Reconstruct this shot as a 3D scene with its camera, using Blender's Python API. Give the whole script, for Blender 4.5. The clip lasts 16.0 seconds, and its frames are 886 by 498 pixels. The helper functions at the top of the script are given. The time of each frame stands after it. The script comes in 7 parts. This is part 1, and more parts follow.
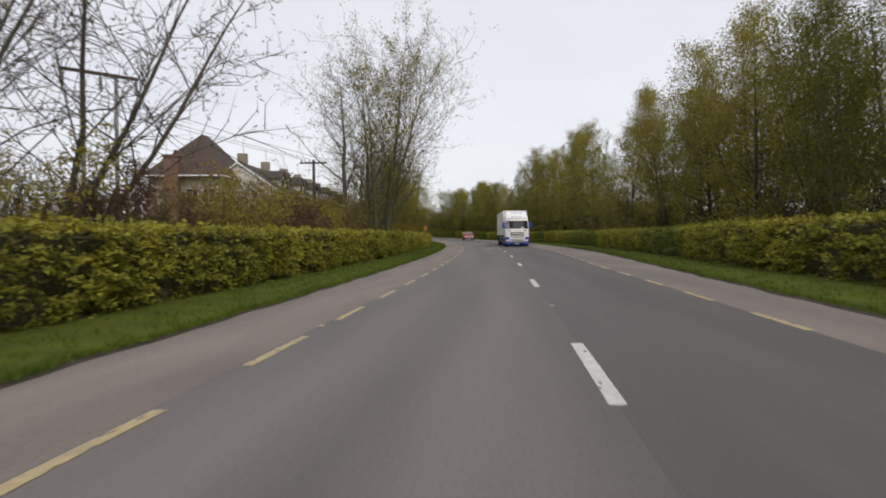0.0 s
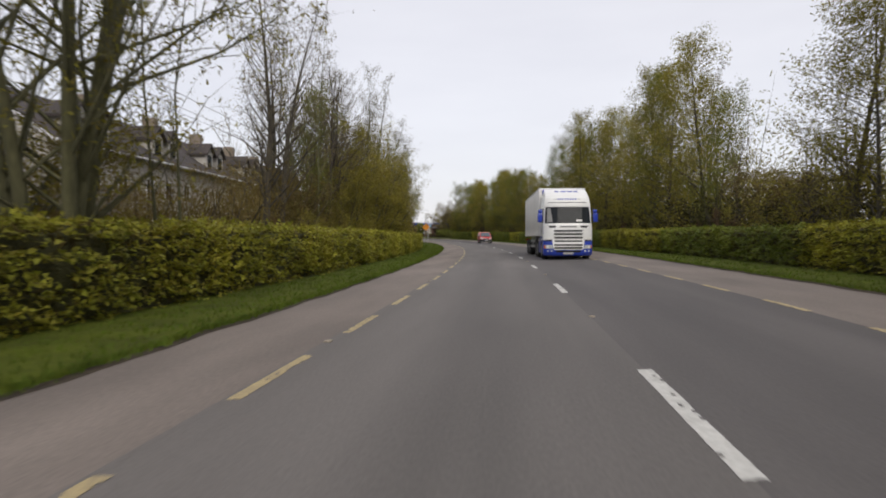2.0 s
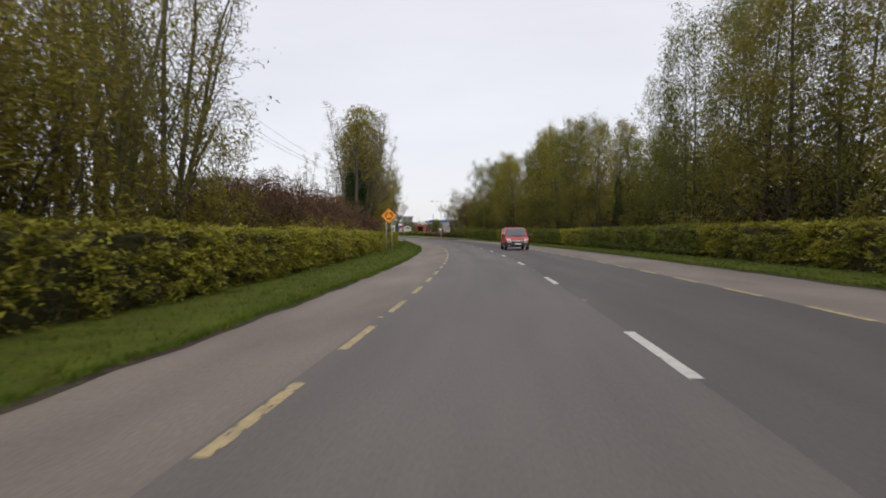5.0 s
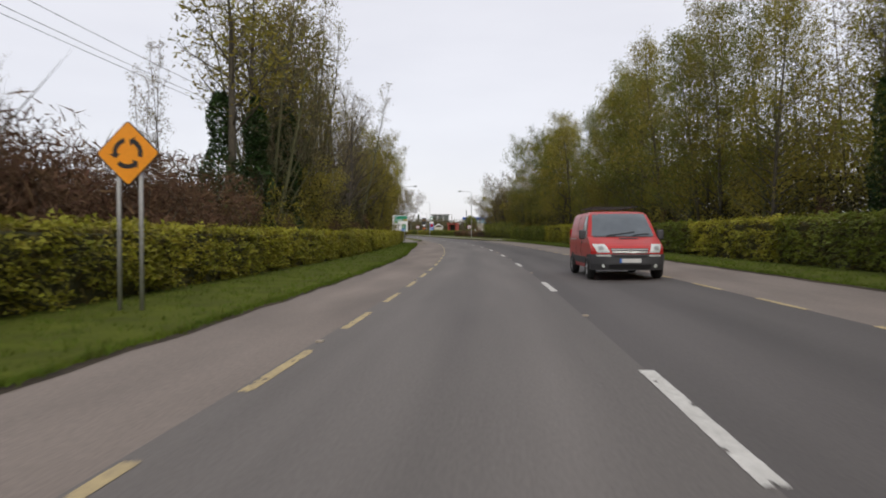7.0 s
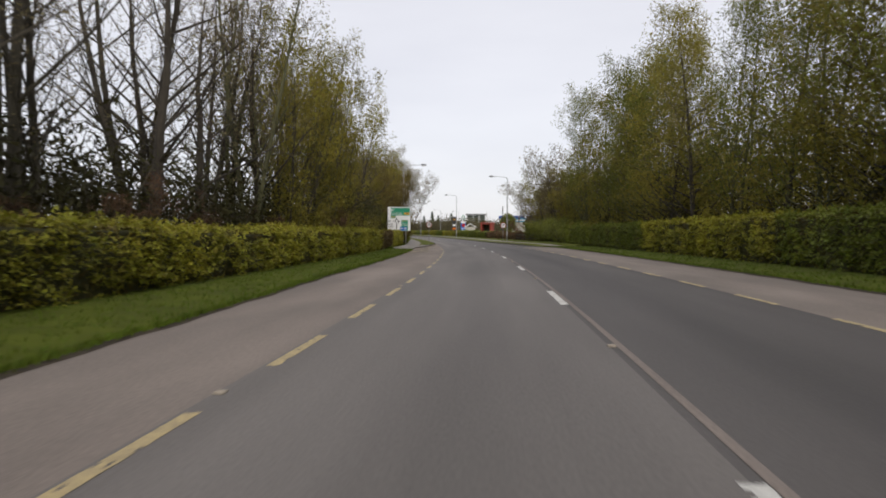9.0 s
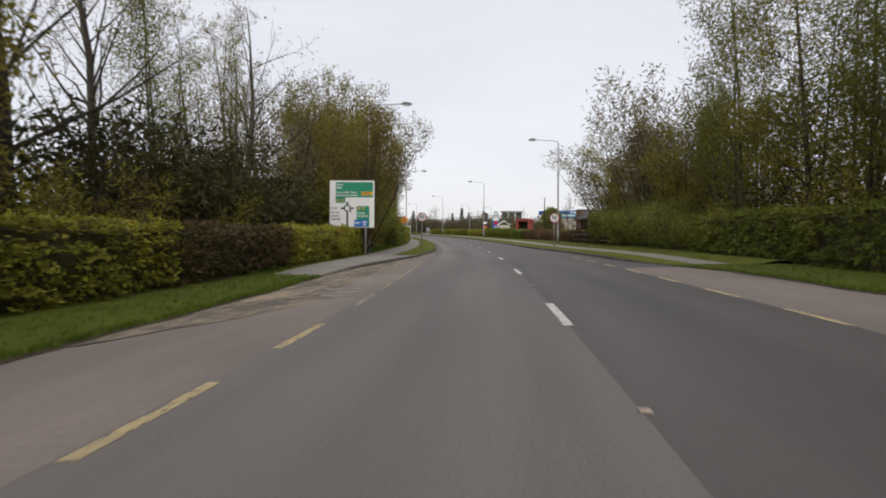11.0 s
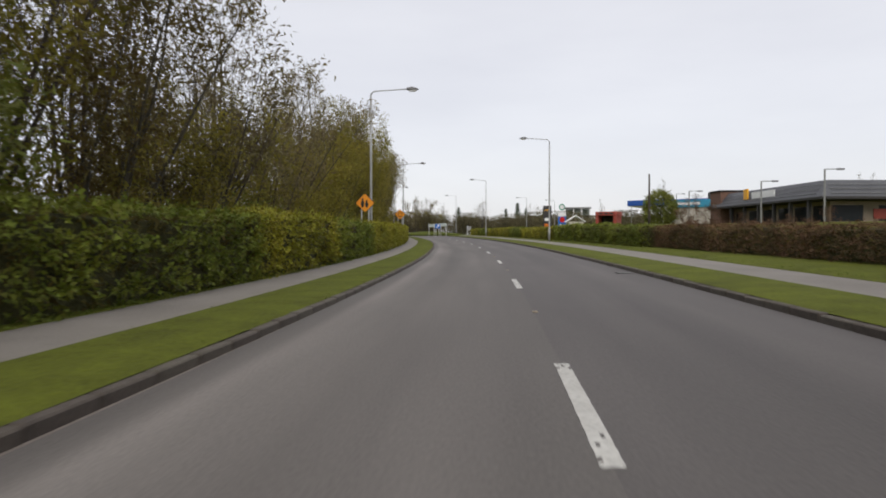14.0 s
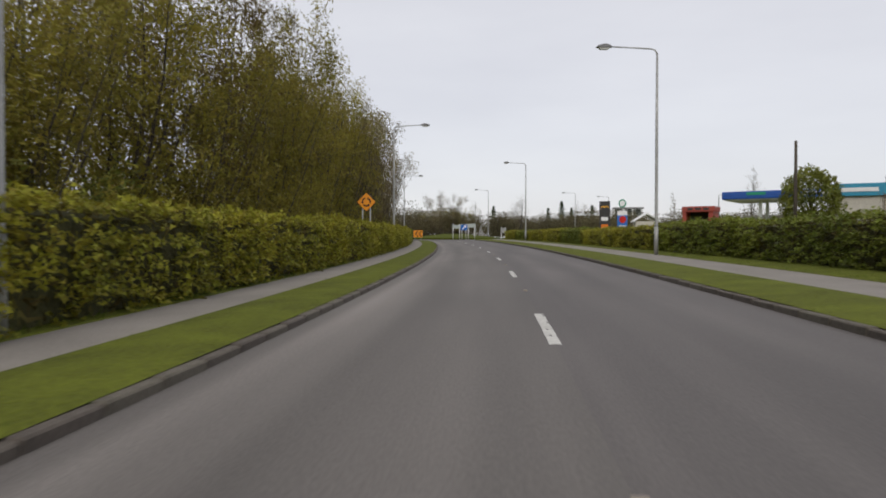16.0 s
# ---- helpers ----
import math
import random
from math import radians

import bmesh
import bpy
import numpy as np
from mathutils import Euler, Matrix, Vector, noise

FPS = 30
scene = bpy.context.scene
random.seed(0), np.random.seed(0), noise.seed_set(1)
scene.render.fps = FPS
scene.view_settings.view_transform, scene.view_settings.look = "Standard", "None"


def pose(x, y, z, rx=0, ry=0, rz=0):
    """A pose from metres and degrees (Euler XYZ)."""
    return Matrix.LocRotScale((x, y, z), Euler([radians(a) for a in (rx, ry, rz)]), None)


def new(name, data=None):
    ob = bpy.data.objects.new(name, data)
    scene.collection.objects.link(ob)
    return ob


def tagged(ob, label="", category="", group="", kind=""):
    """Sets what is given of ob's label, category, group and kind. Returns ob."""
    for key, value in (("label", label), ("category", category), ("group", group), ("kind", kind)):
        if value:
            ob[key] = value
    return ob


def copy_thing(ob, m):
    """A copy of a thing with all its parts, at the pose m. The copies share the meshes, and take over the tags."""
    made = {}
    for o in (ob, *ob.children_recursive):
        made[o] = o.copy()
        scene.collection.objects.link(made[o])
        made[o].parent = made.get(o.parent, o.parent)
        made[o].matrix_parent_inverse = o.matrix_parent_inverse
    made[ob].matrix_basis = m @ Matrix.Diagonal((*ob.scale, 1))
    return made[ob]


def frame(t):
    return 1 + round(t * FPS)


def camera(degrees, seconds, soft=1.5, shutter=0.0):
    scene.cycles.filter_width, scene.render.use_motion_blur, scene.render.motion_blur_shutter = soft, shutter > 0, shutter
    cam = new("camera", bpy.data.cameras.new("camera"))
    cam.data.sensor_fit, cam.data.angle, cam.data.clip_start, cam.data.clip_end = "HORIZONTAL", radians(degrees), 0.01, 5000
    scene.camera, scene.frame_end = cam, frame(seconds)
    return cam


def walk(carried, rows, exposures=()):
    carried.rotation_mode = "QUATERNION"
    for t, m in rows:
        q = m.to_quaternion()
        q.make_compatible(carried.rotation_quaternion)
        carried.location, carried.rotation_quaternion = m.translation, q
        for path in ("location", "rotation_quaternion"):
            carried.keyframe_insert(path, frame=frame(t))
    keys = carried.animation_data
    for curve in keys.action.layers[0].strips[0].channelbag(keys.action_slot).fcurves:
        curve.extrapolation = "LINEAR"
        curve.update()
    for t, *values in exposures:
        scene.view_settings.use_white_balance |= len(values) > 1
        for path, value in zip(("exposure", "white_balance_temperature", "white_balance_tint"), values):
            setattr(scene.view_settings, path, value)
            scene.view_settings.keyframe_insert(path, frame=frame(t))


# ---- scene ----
cam = camera(64.56, 16.0, soft=1.85, shutter=0.14)
PATH = [
    (0, pose(-0.850, -0.176, 1.259, 88.956, 0.408, 0.082)),
    (0.5, pose(-0.060, 8.993, 1.260, 88.994, 0.251, 0.769)),
    (1, pose(0.629, 18.320, 1.258, 89.039, 0.182, 1.364)),
    (1.5, pose(1.195, 27.780, 1.256, 88.961, 0.190, 1.780)),
    (2, pose(1.677, 37.249, 1.257, 89.067, 0.125, 2.041)),
    (2.5, pose(2.073, 46.597, 1.262, 88.992, 0.091, 2.238)),
    (3, pose(2.503, 56.126, 1.273, 89.019, 0.019, 2.510)),
    (3.5, pose(2.881, 65.540, 1.288, 89.122, 0.036, 2.781)),
    (4, pose(3.173, 75.244, 1.304, 89.113, 0.085, 3.159)),
    (6.5, pose(2.892, 123.477, 1.401, 88.947, -0.026, 7.276)),
    (7, pose(2.393, 133.168, 1.423, 88.997, 0.058, 8.036)),
    (7.5, pose(1.751, 142.841, 1.445, 89.133, -0.098, 8.856)),
    (8, pose(1.004, 152.604, 1.475, 89.009, -0.222, 9.686)),
    (8.5, pose(0.127, 162.290, 1.513, 88.969, -0.305, 10.550)),
    (9, pose(-0.910, 171.889, 1.558, 89.093, -0.408, 11.248)),
    (11.5, pose(-7.762, 219.544, 1.843, 88.979, -0.139, 14.867)),
    (12, pose(-9.360, 228.394, 1.900, 88.941, -0.009, 15.492)),
    (12.5, pose(-11.102, 237.464, 1.959, 89.010, 0.087, 16.456)),
    (13, pose(-12.958, 246.352, 2.017, 89.058, 0.073, 17.542)),
    (13.5, pose(-14.915, 254.780, 2.071, 88.901, 0.119, 18.316)),
    (14, pose(-16.985, 263.121, 2.126, 89.087, 0.076, 19.011)),
    (14.5, pose(-19.067, 271.111, 2.188, 89.108, -0.091, 19.942)),
    (15, pose(-21.223, 278.981, 2.257, 89.221, -0.154, 20.661)),
    (15.5, pose(-23.391, 286.398, 2.330, 89.173, -0.121, 21.370)),
    (16, pose(-25.618, 293.727, 2.409, 89.296, -0.103, 22.130)),
]
walk(cam, PATH, [(0.0, 0.0, 6500, 11.6), (9.0, 0.0, 6500, 11.2), (12.5, 0.0, 6500, 10.6), (14.5, -0.09, 6500, 10.3), (16.0, -0.17, 6500, 10.3)])

# ---- light: a bright overcast sky ----
world = bpy.data.worlds.new("overcast_sky")
scene.world = world
world.use_nodes = True
wn, wl = world.node_tree.nodes, world.node_tree.links
sky = wn.new("ShaderNodeTexSky")
sky.sky_type = "NISHITA"
sky.sun_disc = False
sky.sun_elevation = radians(40)
sky.sun_rotation = radians(166)
bg_clear = wn["Background"]
bg_clear.inputs[1].default_value = 0.02
wl.new(sky.outputs[0], bg_clear.inputs[0])
w_co = wn.new("ShaderNodeTexCoord")
w_map = wn.new("ShaderNodeMapping")
w_map.inputs["Scale"].default_value = (1.0, 1.0, 4.0)
w_noise = wn.new("ShaderNodeTexNoise")
w_noise.inputs["Scale"].default_value = 2.2
w_noise.inputs["Detail"].default_value = 5.0
w_ramp = wn.new("ShaderNodeValToRGB")
w_ramp.color_ramp.elements[0].position = 0.3
w_ramp.color_ramp.elements[0].color = (0.765, 0.76, 0.80, 1)
w_ramp.color_ramp.elements[1].position = 0.7
w_ramp.color_ramp.elements[1].color = (0.865, 0.86, 0.89, 1)
bg_cloud = wn.new("ShaderNodeBackground")
bg_cloud.inputs[1].default_value = 0.92
w_add = wn.new("ShaderNodeAddShader")
wl.new(w_co.outputs["Generated"], w_map.inputs[0])
wl.new(w_map.outputs[0], w_noise.inputs["Vector"])
wl.new(w_noise.outputs[0], w_ramp.inputs[0])
wl.new(w_ramp.outputs[0], bg_cloud.inputs[0])
wl.new(bg_clear.outputs[0], w_add.inputs[0])
wl.new(bg_cloud.outputs[0], w_add.inputs[1])
wl.new(w_add.outputs[0], wn["World Output"].inputs[0])
sun = new("sun", bpy.data.lights.new("sun", "SUN"))
sun.data.energy = 1.5
sun.data.angle = radians(30)
sun.data.color = (1.0, 0.94, 0.84)
sun.rotation_euler = (radians(50), 0, radians(14))


# ---- materials ----
def mat(name, c1, c2=None, rough=0.85, fine=30.0, big=1.2, bump=0.25, metal=0.0, spread=0.0, island=0.0,
        translucent=0.0, coat=0.0, stretch=(1, 1, 1), coarse=None, uv=False, depth=0.02, spec=0.5, mix=0.5):
    """A surface with a coarse and a fine noise between two colours, relief, and a shift by object and by island."""
    m = bpy.data.materials.new(name)
    m.use_nodes = True
    n, l = m.node_tree.nodes, m.node_tree.links
    b = n["Principled BSDF"]
    c2 = c2 or tuple(0.65 * v for v in c1)
    co = n.new("ShaderNodeTexCoord")
    mp = n.new("ShaderNodeMapping")
    mp.inputs["Scale"].default_value = stretch
    l.new(co.outputs["UV" if uv else "Object"], mp.inputs[0])
    nf, nb = n.new("ShaderNodeTexNoise"), n.new("ShaderNodeTexNoise")
    nf.inputs["Scale"].default_value, nf.inputs["Detail"].default_value = fine, 4.0
    nb.inputs["Scale"].default_value, nb.inputs["Detail"].default_value = big, 5.0
    l.new(mp.outputs[0], nf.inputs["Vector"])
    mb2 = n.new("ShaderNodeMapping")
    mb2.inputs["Scale"].default_value = coarse or stretch
    l.new(co.outputs["UV" if uv else "Object"], mb2.inputs[0])
    l.new(mb2.outputs[0], nb.inputs["Vector"])
    mid = n.new("ShaderNodeMath")
    mid.operation = "MULTIPLY_ADD"
    l.new(nf.outputs[0], mid.inputs[0])
    mid.inputs[1].default_value = mix
    sc = n.new("ShaderNodeMath")
    sc.operation = "MULTIPLY"
    l.new(nb.outputs[0], sc.inputs[0])
    sc.inputs[1].default_value = 1.0 - mix
    l.new(sc.outputs[0], mid.inputs[2])
    rp = n.new("ShaderNodeValToRGB")
    rp.color_ramp.elements[0].position, rp.color_ramp.elements[1].position = 0.36, 0.64
    rp.color_ramp.elements[0].color, rp.color_ramp.elements[1].color = (*c2, 1), (*c1, 1)
    l.new(mid.outputs[0], rp.inputs[0])
    out = rp.outputs[0]
    if spread or island:
        hs = n.new("ShaderNodeHueSaturation")
        l.new(out, hs.inputs["Color"])
        oi, ge = n.new("ShaderNodeObjectInfo"), n.new("ShaderNodeNewGeometry")
        ml = n.new("ShaderNodeMath")
        ml.operation = "MULTIPLY_ADD"
        l.new(oi.outputs["Random"], ml.inputs[0])
        ml.inputs[1].default_value = spread
        ml.inputs[2].default_value = 1.0 - spread / 2 - island / 2
        ma = n.new("ShaderNodeMath")
        ma.operation = "MULTIPLY_ADD"
        l.new(ge.outputs["Random Per Island"], ma.inputs[0])
        ma.inputs[1].default_value = island
        l.new(ml.outputs[0], ma.inputs[2])
        l.new(ma.outputs[0], hs.inputs["Value"])
        hu = n.new("ShaderNodeMath")
        hu.operation = "MULTIPLY_ADD"
        l.new(ge.outputs["Random Per Island"] if island else oi.outputs["Random"], hu.inputs[0])
        hu.inputs[1].default_value = 0.035
        hu.inputs[2].default_value = 0.4825
        l.new(hu.outputs[0], hs.inputs["Hue"])
        out = hs.outputs[0]
    l.new(out, b.inputs["Base Color"])
    b.inputs["Roughness"].default_value = rough
    b.inputs["Metallic"].default_value = metal
    b.inputs["Specular IOR Level"].default_value = spec
    b.inputs["Coat Weight"].default_value = coat
    b.inputs["Coat Roughness"].default_value = 0.12
    if bump:
        bp = n.new("ShaderNodeBump")
        bp.inputs["Strength"].default_value, bp.inputs["Distance"].default_value = bump, depth
        l.new(nf.outputs[0], bp.inputs["Height"])
        l.new(bp.outputs[0], b.inputs["Normal"])
    if translucent:
        tr, mx = n.new("ShaderNodeBsdfTranslucent"), n.new("ShaderNodeMixShader")
        l.new(out, tr.inputs[0])
        mx.inputs[0].default_value = translucent
        l.new(b.outputs[0], mx.inputs[1])
        l.new(tr.outputs[0], mx.inputs[2])
        l.new(mx.outputs[0], n["Material Output"].inputs[0])
    return m


M_ASPHALT = mat("worn_asphalt", (0.148, 0.134, 0.123), (0.098, 0.089, 0.082), 0.8, 34, 0.9, 0.5, stretch=(1, 0.4, 1), coarse=(1, 0.04, 1), uv=True, depth=0.008, mix=0.4)


def wear(m, along, across, later=None, since=(238, 258)):
    """Multiply an asphalt's colour by the wear along the road (by s) and across it (by offset), from the sheet's own coordinates; later: the wear across beyond the stretch since."""
    n, l = m.node_tree.nodes, m.node_tree.links
    b = n["Principled BSDF"]
    src = b.inputs["Base Color"].links[0].from_socket
    co, sp = n.new("ShaderNodeTexCoord"), n.new("ShaderNodeSeparateXYZ")
    l.new(co.outputs["UV"], sp.inputs[0])
    def ramp(out, table):
        lo, hi = table[0][0], table[-1][0]
        mr = n.new("ShaderNodeMapRange")
        l.new(out, mr.inputs[0])
        mr.inputs[1].default_value, mr.inputs[2].default_value = lo, hi
        rp = n.new("ShaderNodeValToRGB")
        rp.color_ramp.interpolation = "EASE"
        el = rp.color_ramp.elements
        while len(el) < len(table):
            el.new(0.5)
        for e, (x, v) in zip(el, table):
            e.position = (x - lo) / (hi - lo)
            e.color = (v / 2, v / 2, v / 2, 1)
        l.new(mr.outputs[0], rp.inputs[0])
        return rp.outputs[0]

    side = ramp(sp.outputs[0], across)
    if later:
        mr, mx = n.new("ShaderNodeMapRange"), n.new("ShaderNodeMix")
        mr.inputs[1].default_value, mr.inputs[2].default_value = since
        l.new(sp.outputs[1], mr.inputs[0])
        mx.data_type = "RGBA"
        l.new(mr.outputs[0], mx.inputs[0])
        l.new(side, mx.inputs[6])
        l.new(ramp(sp.outputs[0], later), mx.inputs[7])
        side = mx.outputs[2]
    for shade in (ramp(sp.outputs[1], along), side):
        dbl = n.new("ShaderNodeVectorMath")
        dbl.operation = "SCALE"
        dbl.inputs["Scale"].default_value = 2.0
        l.new(shade, dbl.inputs[0])
        mx = n.new("ShaderNodeVectorMath")
        mx.operation = "MULTIPLY"
        l.new(src, mx.inputs[0])
        l.new(dbl.outputs[0], mx.inputs[1])
        src = mx.outputs[0]
    # blotches a metre or two across
    no, mp = n.new("ShaderNodeTexNoise"), n.new("ShaderNodeMapRange")
    no.inputs["Scale"].default_value, no.inputs["Detail"].default_value = 0.7, 6.0
    tile = n.new("ShaderNodeMapping")
    tile.inputs["Scale"].default_value = (1.0, 0.14, 1.0)
    l.new(co.outputs["UV"], tile.inputs[0])
    l.new(tile.outputs[0], no.inputs["Vector"])
    l.new(no.outputs[0], mp.inputs[0])
    mp.inputs[1].default_value, mp.inputs[2].default_value, mp.inputs[3].default_value, mp.inputs[4].default_value = 0.3, 0.7, 0.86, 1.14
    mx = n.new("ShaderNodeVectorMath")
    mx.operation = "SCALE"
    l.new(src, mx.inputs[0])
    l.new(mp.outputs[0], mx.inputs["Scale"])
    l.new(mx.outputs[0], b.inputs["Base Color"])


# darker asphalt, with darkening by windscreen and lens also put into the colour
M_LANE_R = mat("dark_asphalt", (0.148, 0.133, 0.125), (0.098, 0.088, 0.084), 0.78, 34, 0.9, 0.5, stretch=(1, 0.4, 1), coarse=(1, 0.04, 1), uv=True, depth=0.008, mix=0.4)
wear(M_LANE_R, [(-100, 0.78), (60, 0.72), (140, 0.66), (165, 0.58), (225, 0.58), (262, 0.78), (330, 0.88)], [(0.0, 1.0), (0.9, 1.05), (1.75, 0.93), (2.6, 1.05), (3.5, 0.96)])
wear(M_ASPHALT, [(-100, 1.0), (100, 0.98), (200, 1.02), (300, 0.98)], [(-3.6, 1.04), (-2.6, 1.07), (-1.8, 0.92), (-0.95, 1.06), (0.0, 0.95)],
     [(-3.6, 0.92), (-3.3, 1.0), (-3.0, 1.55), (-2.55, 1.32), (-1.9, 0.94), (-1.0, 1.12), (0.0, 0.95)])
M_SHOULDER = mat("shoulder_asphalt", (0.228, 0.190, 0.163), (0.148, 0.124, 0.108), 0.9, 34, 0.7, 0.6, stretch=(1, 0.25, 1), uv=True, depth=0.01, mix=0.45)
M_WORN = mat("worn_pale_marking", (0.40, 0.345, 0.275), (0.24, 0.205, 0.165), 0.9, 12, 2.5, 0.4, uv=False, mix=0.6)
M_WORN_YELLOW = mat("worn_yellow_marking", (0.48, 0.34, 0.15), (0.20, 0.16, 0.105), 0.9, 12, 2.5, 0.4, mix=0.6)
M_DIRT = mat("brown_road_dirt", (0.300, 0.238, 0.165), (0.105, 0.087, 0.070), 0.95, 6, 0.9, 0.5, stretch=(1, 0.35, 1), uv=True, mix=0.4, depth=0.01)
M_DIRT.node_tree.nodes["Color Ramp"].color_ramp.elements[0].position, M_DIRT.node_tree.nodes["Color Ramp"].color_ramp.elements[1].position = 0.44, 0.60
M_GRIT = mat("pale_grit", (0.24, 0.20, 0.165), (0.12, 0.10, 0.085), 0.95, 40, 1.6, 0.6)
wear(M_SHOULDER, [(-100, 1.0), (300, 1.0)], [(-6.5, 0.92), (-4.6, 1.04), (-3.6, 0.96), (3.4, 0.96), (5.0, 1.03), (6.5, 0.92)])
M_WHITE = mat("road_paint_white", (0.62, 0.61, 0.57), (0.42, 0.41, 0.38), 0.7, 22, 3, 0.3, mix=0.6, depth=0.005)
M_YELLOW = mat("road_paint_yellow", (0.50, 0.39, 0.19), (0.29, 0.235, 0.14), 0.75, 18, 3, 0.3, mix=0.6, depth=0.005)
M_FIELD = mat("field_soil_and_grass", (0.060, 0.085, 0.022), (0.045, 0.050, 0.018), 1.0, 3.0, 0.08, 0.6, depth=0.05)
M_SOIL_SHADE = mat("bare_soil", (0.062, 0.045, 0.026), (0.030, 0.023, 0.014), 1.0, 9.0, 0.5, 0.8, depth=0.03)
M_UNDER = mat("leaf_litter", (0.048, 0.039, 0.021), (0.024, 0.021, 0.012), 1.0, 6.0, 0.5, 0.8, depth=0.06)
M_TURF = mat("turf", (0.092, 0.112, 0.010), (0.047, 0.057, 0.008), 1.0, 14, 1.1, 0.8, depth=0.04, spec=0.15)
M_TURF_TOWN = mat("town_turf", (0.128, 0.147, 0.018), (0.071, 0.080, 0.013), 1.0, 14, 1.1, 0.8, depth=0.04, spec=0.15)
M_BLADE = mat("grass_blade", (0.112, 0.156, 0.017), (0.060, 0.090, 0.012), 0.7, 3, 0.4, 0, island=0.5, translucent=0.25, spec=0.15)
M_PATH = mat("footpath_concrete", (0.255, 0.232, 0.205), (0.18, 0.163, 0.145), 0.9, 26, 0.9, 0.35, depth=0.006, uv=True, stretch=(1, 0.6, 1))
M_KERB = mat("kerb_concrete", (0.125, 0.108, 0.088), (0.066, 0.056, 0.045), 0.95, 20, 2, 0.5, spread=0.3, depth=0.01)
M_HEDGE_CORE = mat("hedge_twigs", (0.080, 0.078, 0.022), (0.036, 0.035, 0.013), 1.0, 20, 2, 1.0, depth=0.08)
M_HEDGE = mat("hedge_leaf", (0.345, 0.312, 0.038), (0.155, 0.162, 0.024), 0.55, 5.0, 0.55, 0, island=0.55, spread=0.2, translucent=0.3, mix=0.4, spec=0.15)
M_HEDGE_INNER = mat("old_hedge_leaf", (0.150, 0.120, 0.034), (0.062, 0.054, 0.019), 0.7, 5.0, 0.6, 0, island=0.6, spread=0.2, translucent=0.2, mix=0.4, spec=0.15)
M_HEDGE_BROWN = mat("dry_beech_leaf", (0.150, 0.105, 0.042), (0.070, 0.052, 0.024), 0.6, 5.0, 0.6, 0, island=0.5, spread=0.2, translucent=0.25, mix=0.4, spec=0.15)
M_HEDGE_GREEN = mat("hedge_leaf_green", (0.205, 0.228, 0.034), (0.098, 0.125, 0.022), 0.5, 5.0, 0.5, 0, island=0.55, spread=0.2, translucent=0.3, mix=0.4, spec=0.15)
M_BARK = mat("bark", (0.092, 0.077, 0.055), (0.038, 0.032, 0.024), 0.95, 14, 1.5, 0.8, spread=0.5, stretch=(1, 1, 0.25), depth=0.03)
M_BARK_MOSS = mat("mossy_bark", (0.130, 0.125, 0.060), (0.060, 0.060, 0.028), 0.95, 14, 1.5, 0.8, spread=0.4, stretch=(1, 1, 0.25), depth=0.03)
M_LEAF_OLIVE = mat("spring_leaf_olive", (0.300, 0.255, 0.042), (0.150, 0.132, 0.027), 0.6, 1.5, 0.25, 0, island=0.4, spread=0.3, translucent=0.35, mix=0.3, spec=0.15)
M_LEAF_BROWNISH = mat("brown_olive_leaf", (0.200, 0.150, 0.046), (0.098, 0.074, 0.026), 0.65, 1.5, 0.25, 0, island=0.5, spread=0.3, translucent=0.3, mix=0.3, spec=0.15)
M_LEAF_GREEN = mat("spring_leaf_green", (0.195, 0.200, 0.034), (0.092, 0.102, 0.021), 0.6, 1.5, 0.25, 0, island=0.4, spread=0.3, translucent=0.35, mix=0.3, spec=0.15)
M_LEAF_PALE = mat("catkins_and_buds", (0.250, 0.205, 0.105), (0.135, 0.110, 0.058), 0.7, 1.5, 0.25, 0, island=0.5, spread=0.3, translucent=0.3, mix=0.3, spec=0.15)
M_LEAF_SHRUB = mat("laurel_leaf", (0.250, 0.262, 0.046), (0.112, 0.128, 0.026), 0.45, 1.5, 0.4, 0, island=0.7, spread=0.3, translucent=0.25, mix=0.3, spec=0.15)
M_LEAF_BROWN = mat("brown_twig_ends", (0.165, 0.092, 0.054), (0.080, 0.049, 0.029), 0.85, 1.5, 0.4, 0, island=0.6, spread=0.4, mix=0.3, spec=0.15)
# grey-brown twigs of the far scrub, greyed further to paint in distance haze
M_LEAF_FAR = mat("far_grey_brown_twigs", (0.160, 0.140, 0.074), (0.088, 0.076, 0.044), 0.8, 1.5, 0.12, 0, island=0.5, spread=0.3, translucent=0.2, mix=0.3, spec=0.1)
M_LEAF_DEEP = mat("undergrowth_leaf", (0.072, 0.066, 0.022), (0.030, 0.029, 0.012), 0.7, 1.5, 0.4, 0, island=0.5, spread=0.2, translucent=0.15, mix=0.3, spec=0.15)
M_IVY = mat("ivy_leaf", (0.050, 0.085, 0.024), (0.020, 0.038, 0.012), 0.4, 2, 0.5, 0, island=0.6, spread=0.2, translucent=0.1, mix=0.3, spec=0.15)
M_STEEL = mat("galvanised_steel", (0.40, 0.40, 0.385), (0.28, 0.28, 0.27), 0.55, 20, 2, 0.1, metal=0.5)
M_GREY_POST = mat("grey_painted_post", (0.26, 0.26, 0.25), (0.17, 0.17, 0.165), 0.7, 15, 2, 0.1)
M_LANTERN = mat("lantern_shell", (0.20, 0.20, 0.21), (0.13, 0.13, 0.135), 0.5, 15, 2, 0.05)
M_DIFFUSER = mat("lantern_glass", (0.55, 0.55, 0.52), (0.42, 0.42, 0.40), 0.25, 15, 2, 0)
M_SIGN_Y = mat("sign_amber", (0.86, 0.32, 0.010), (0.76, 0.27, 0.008), 0.45, 20, 1.5, 0.02)
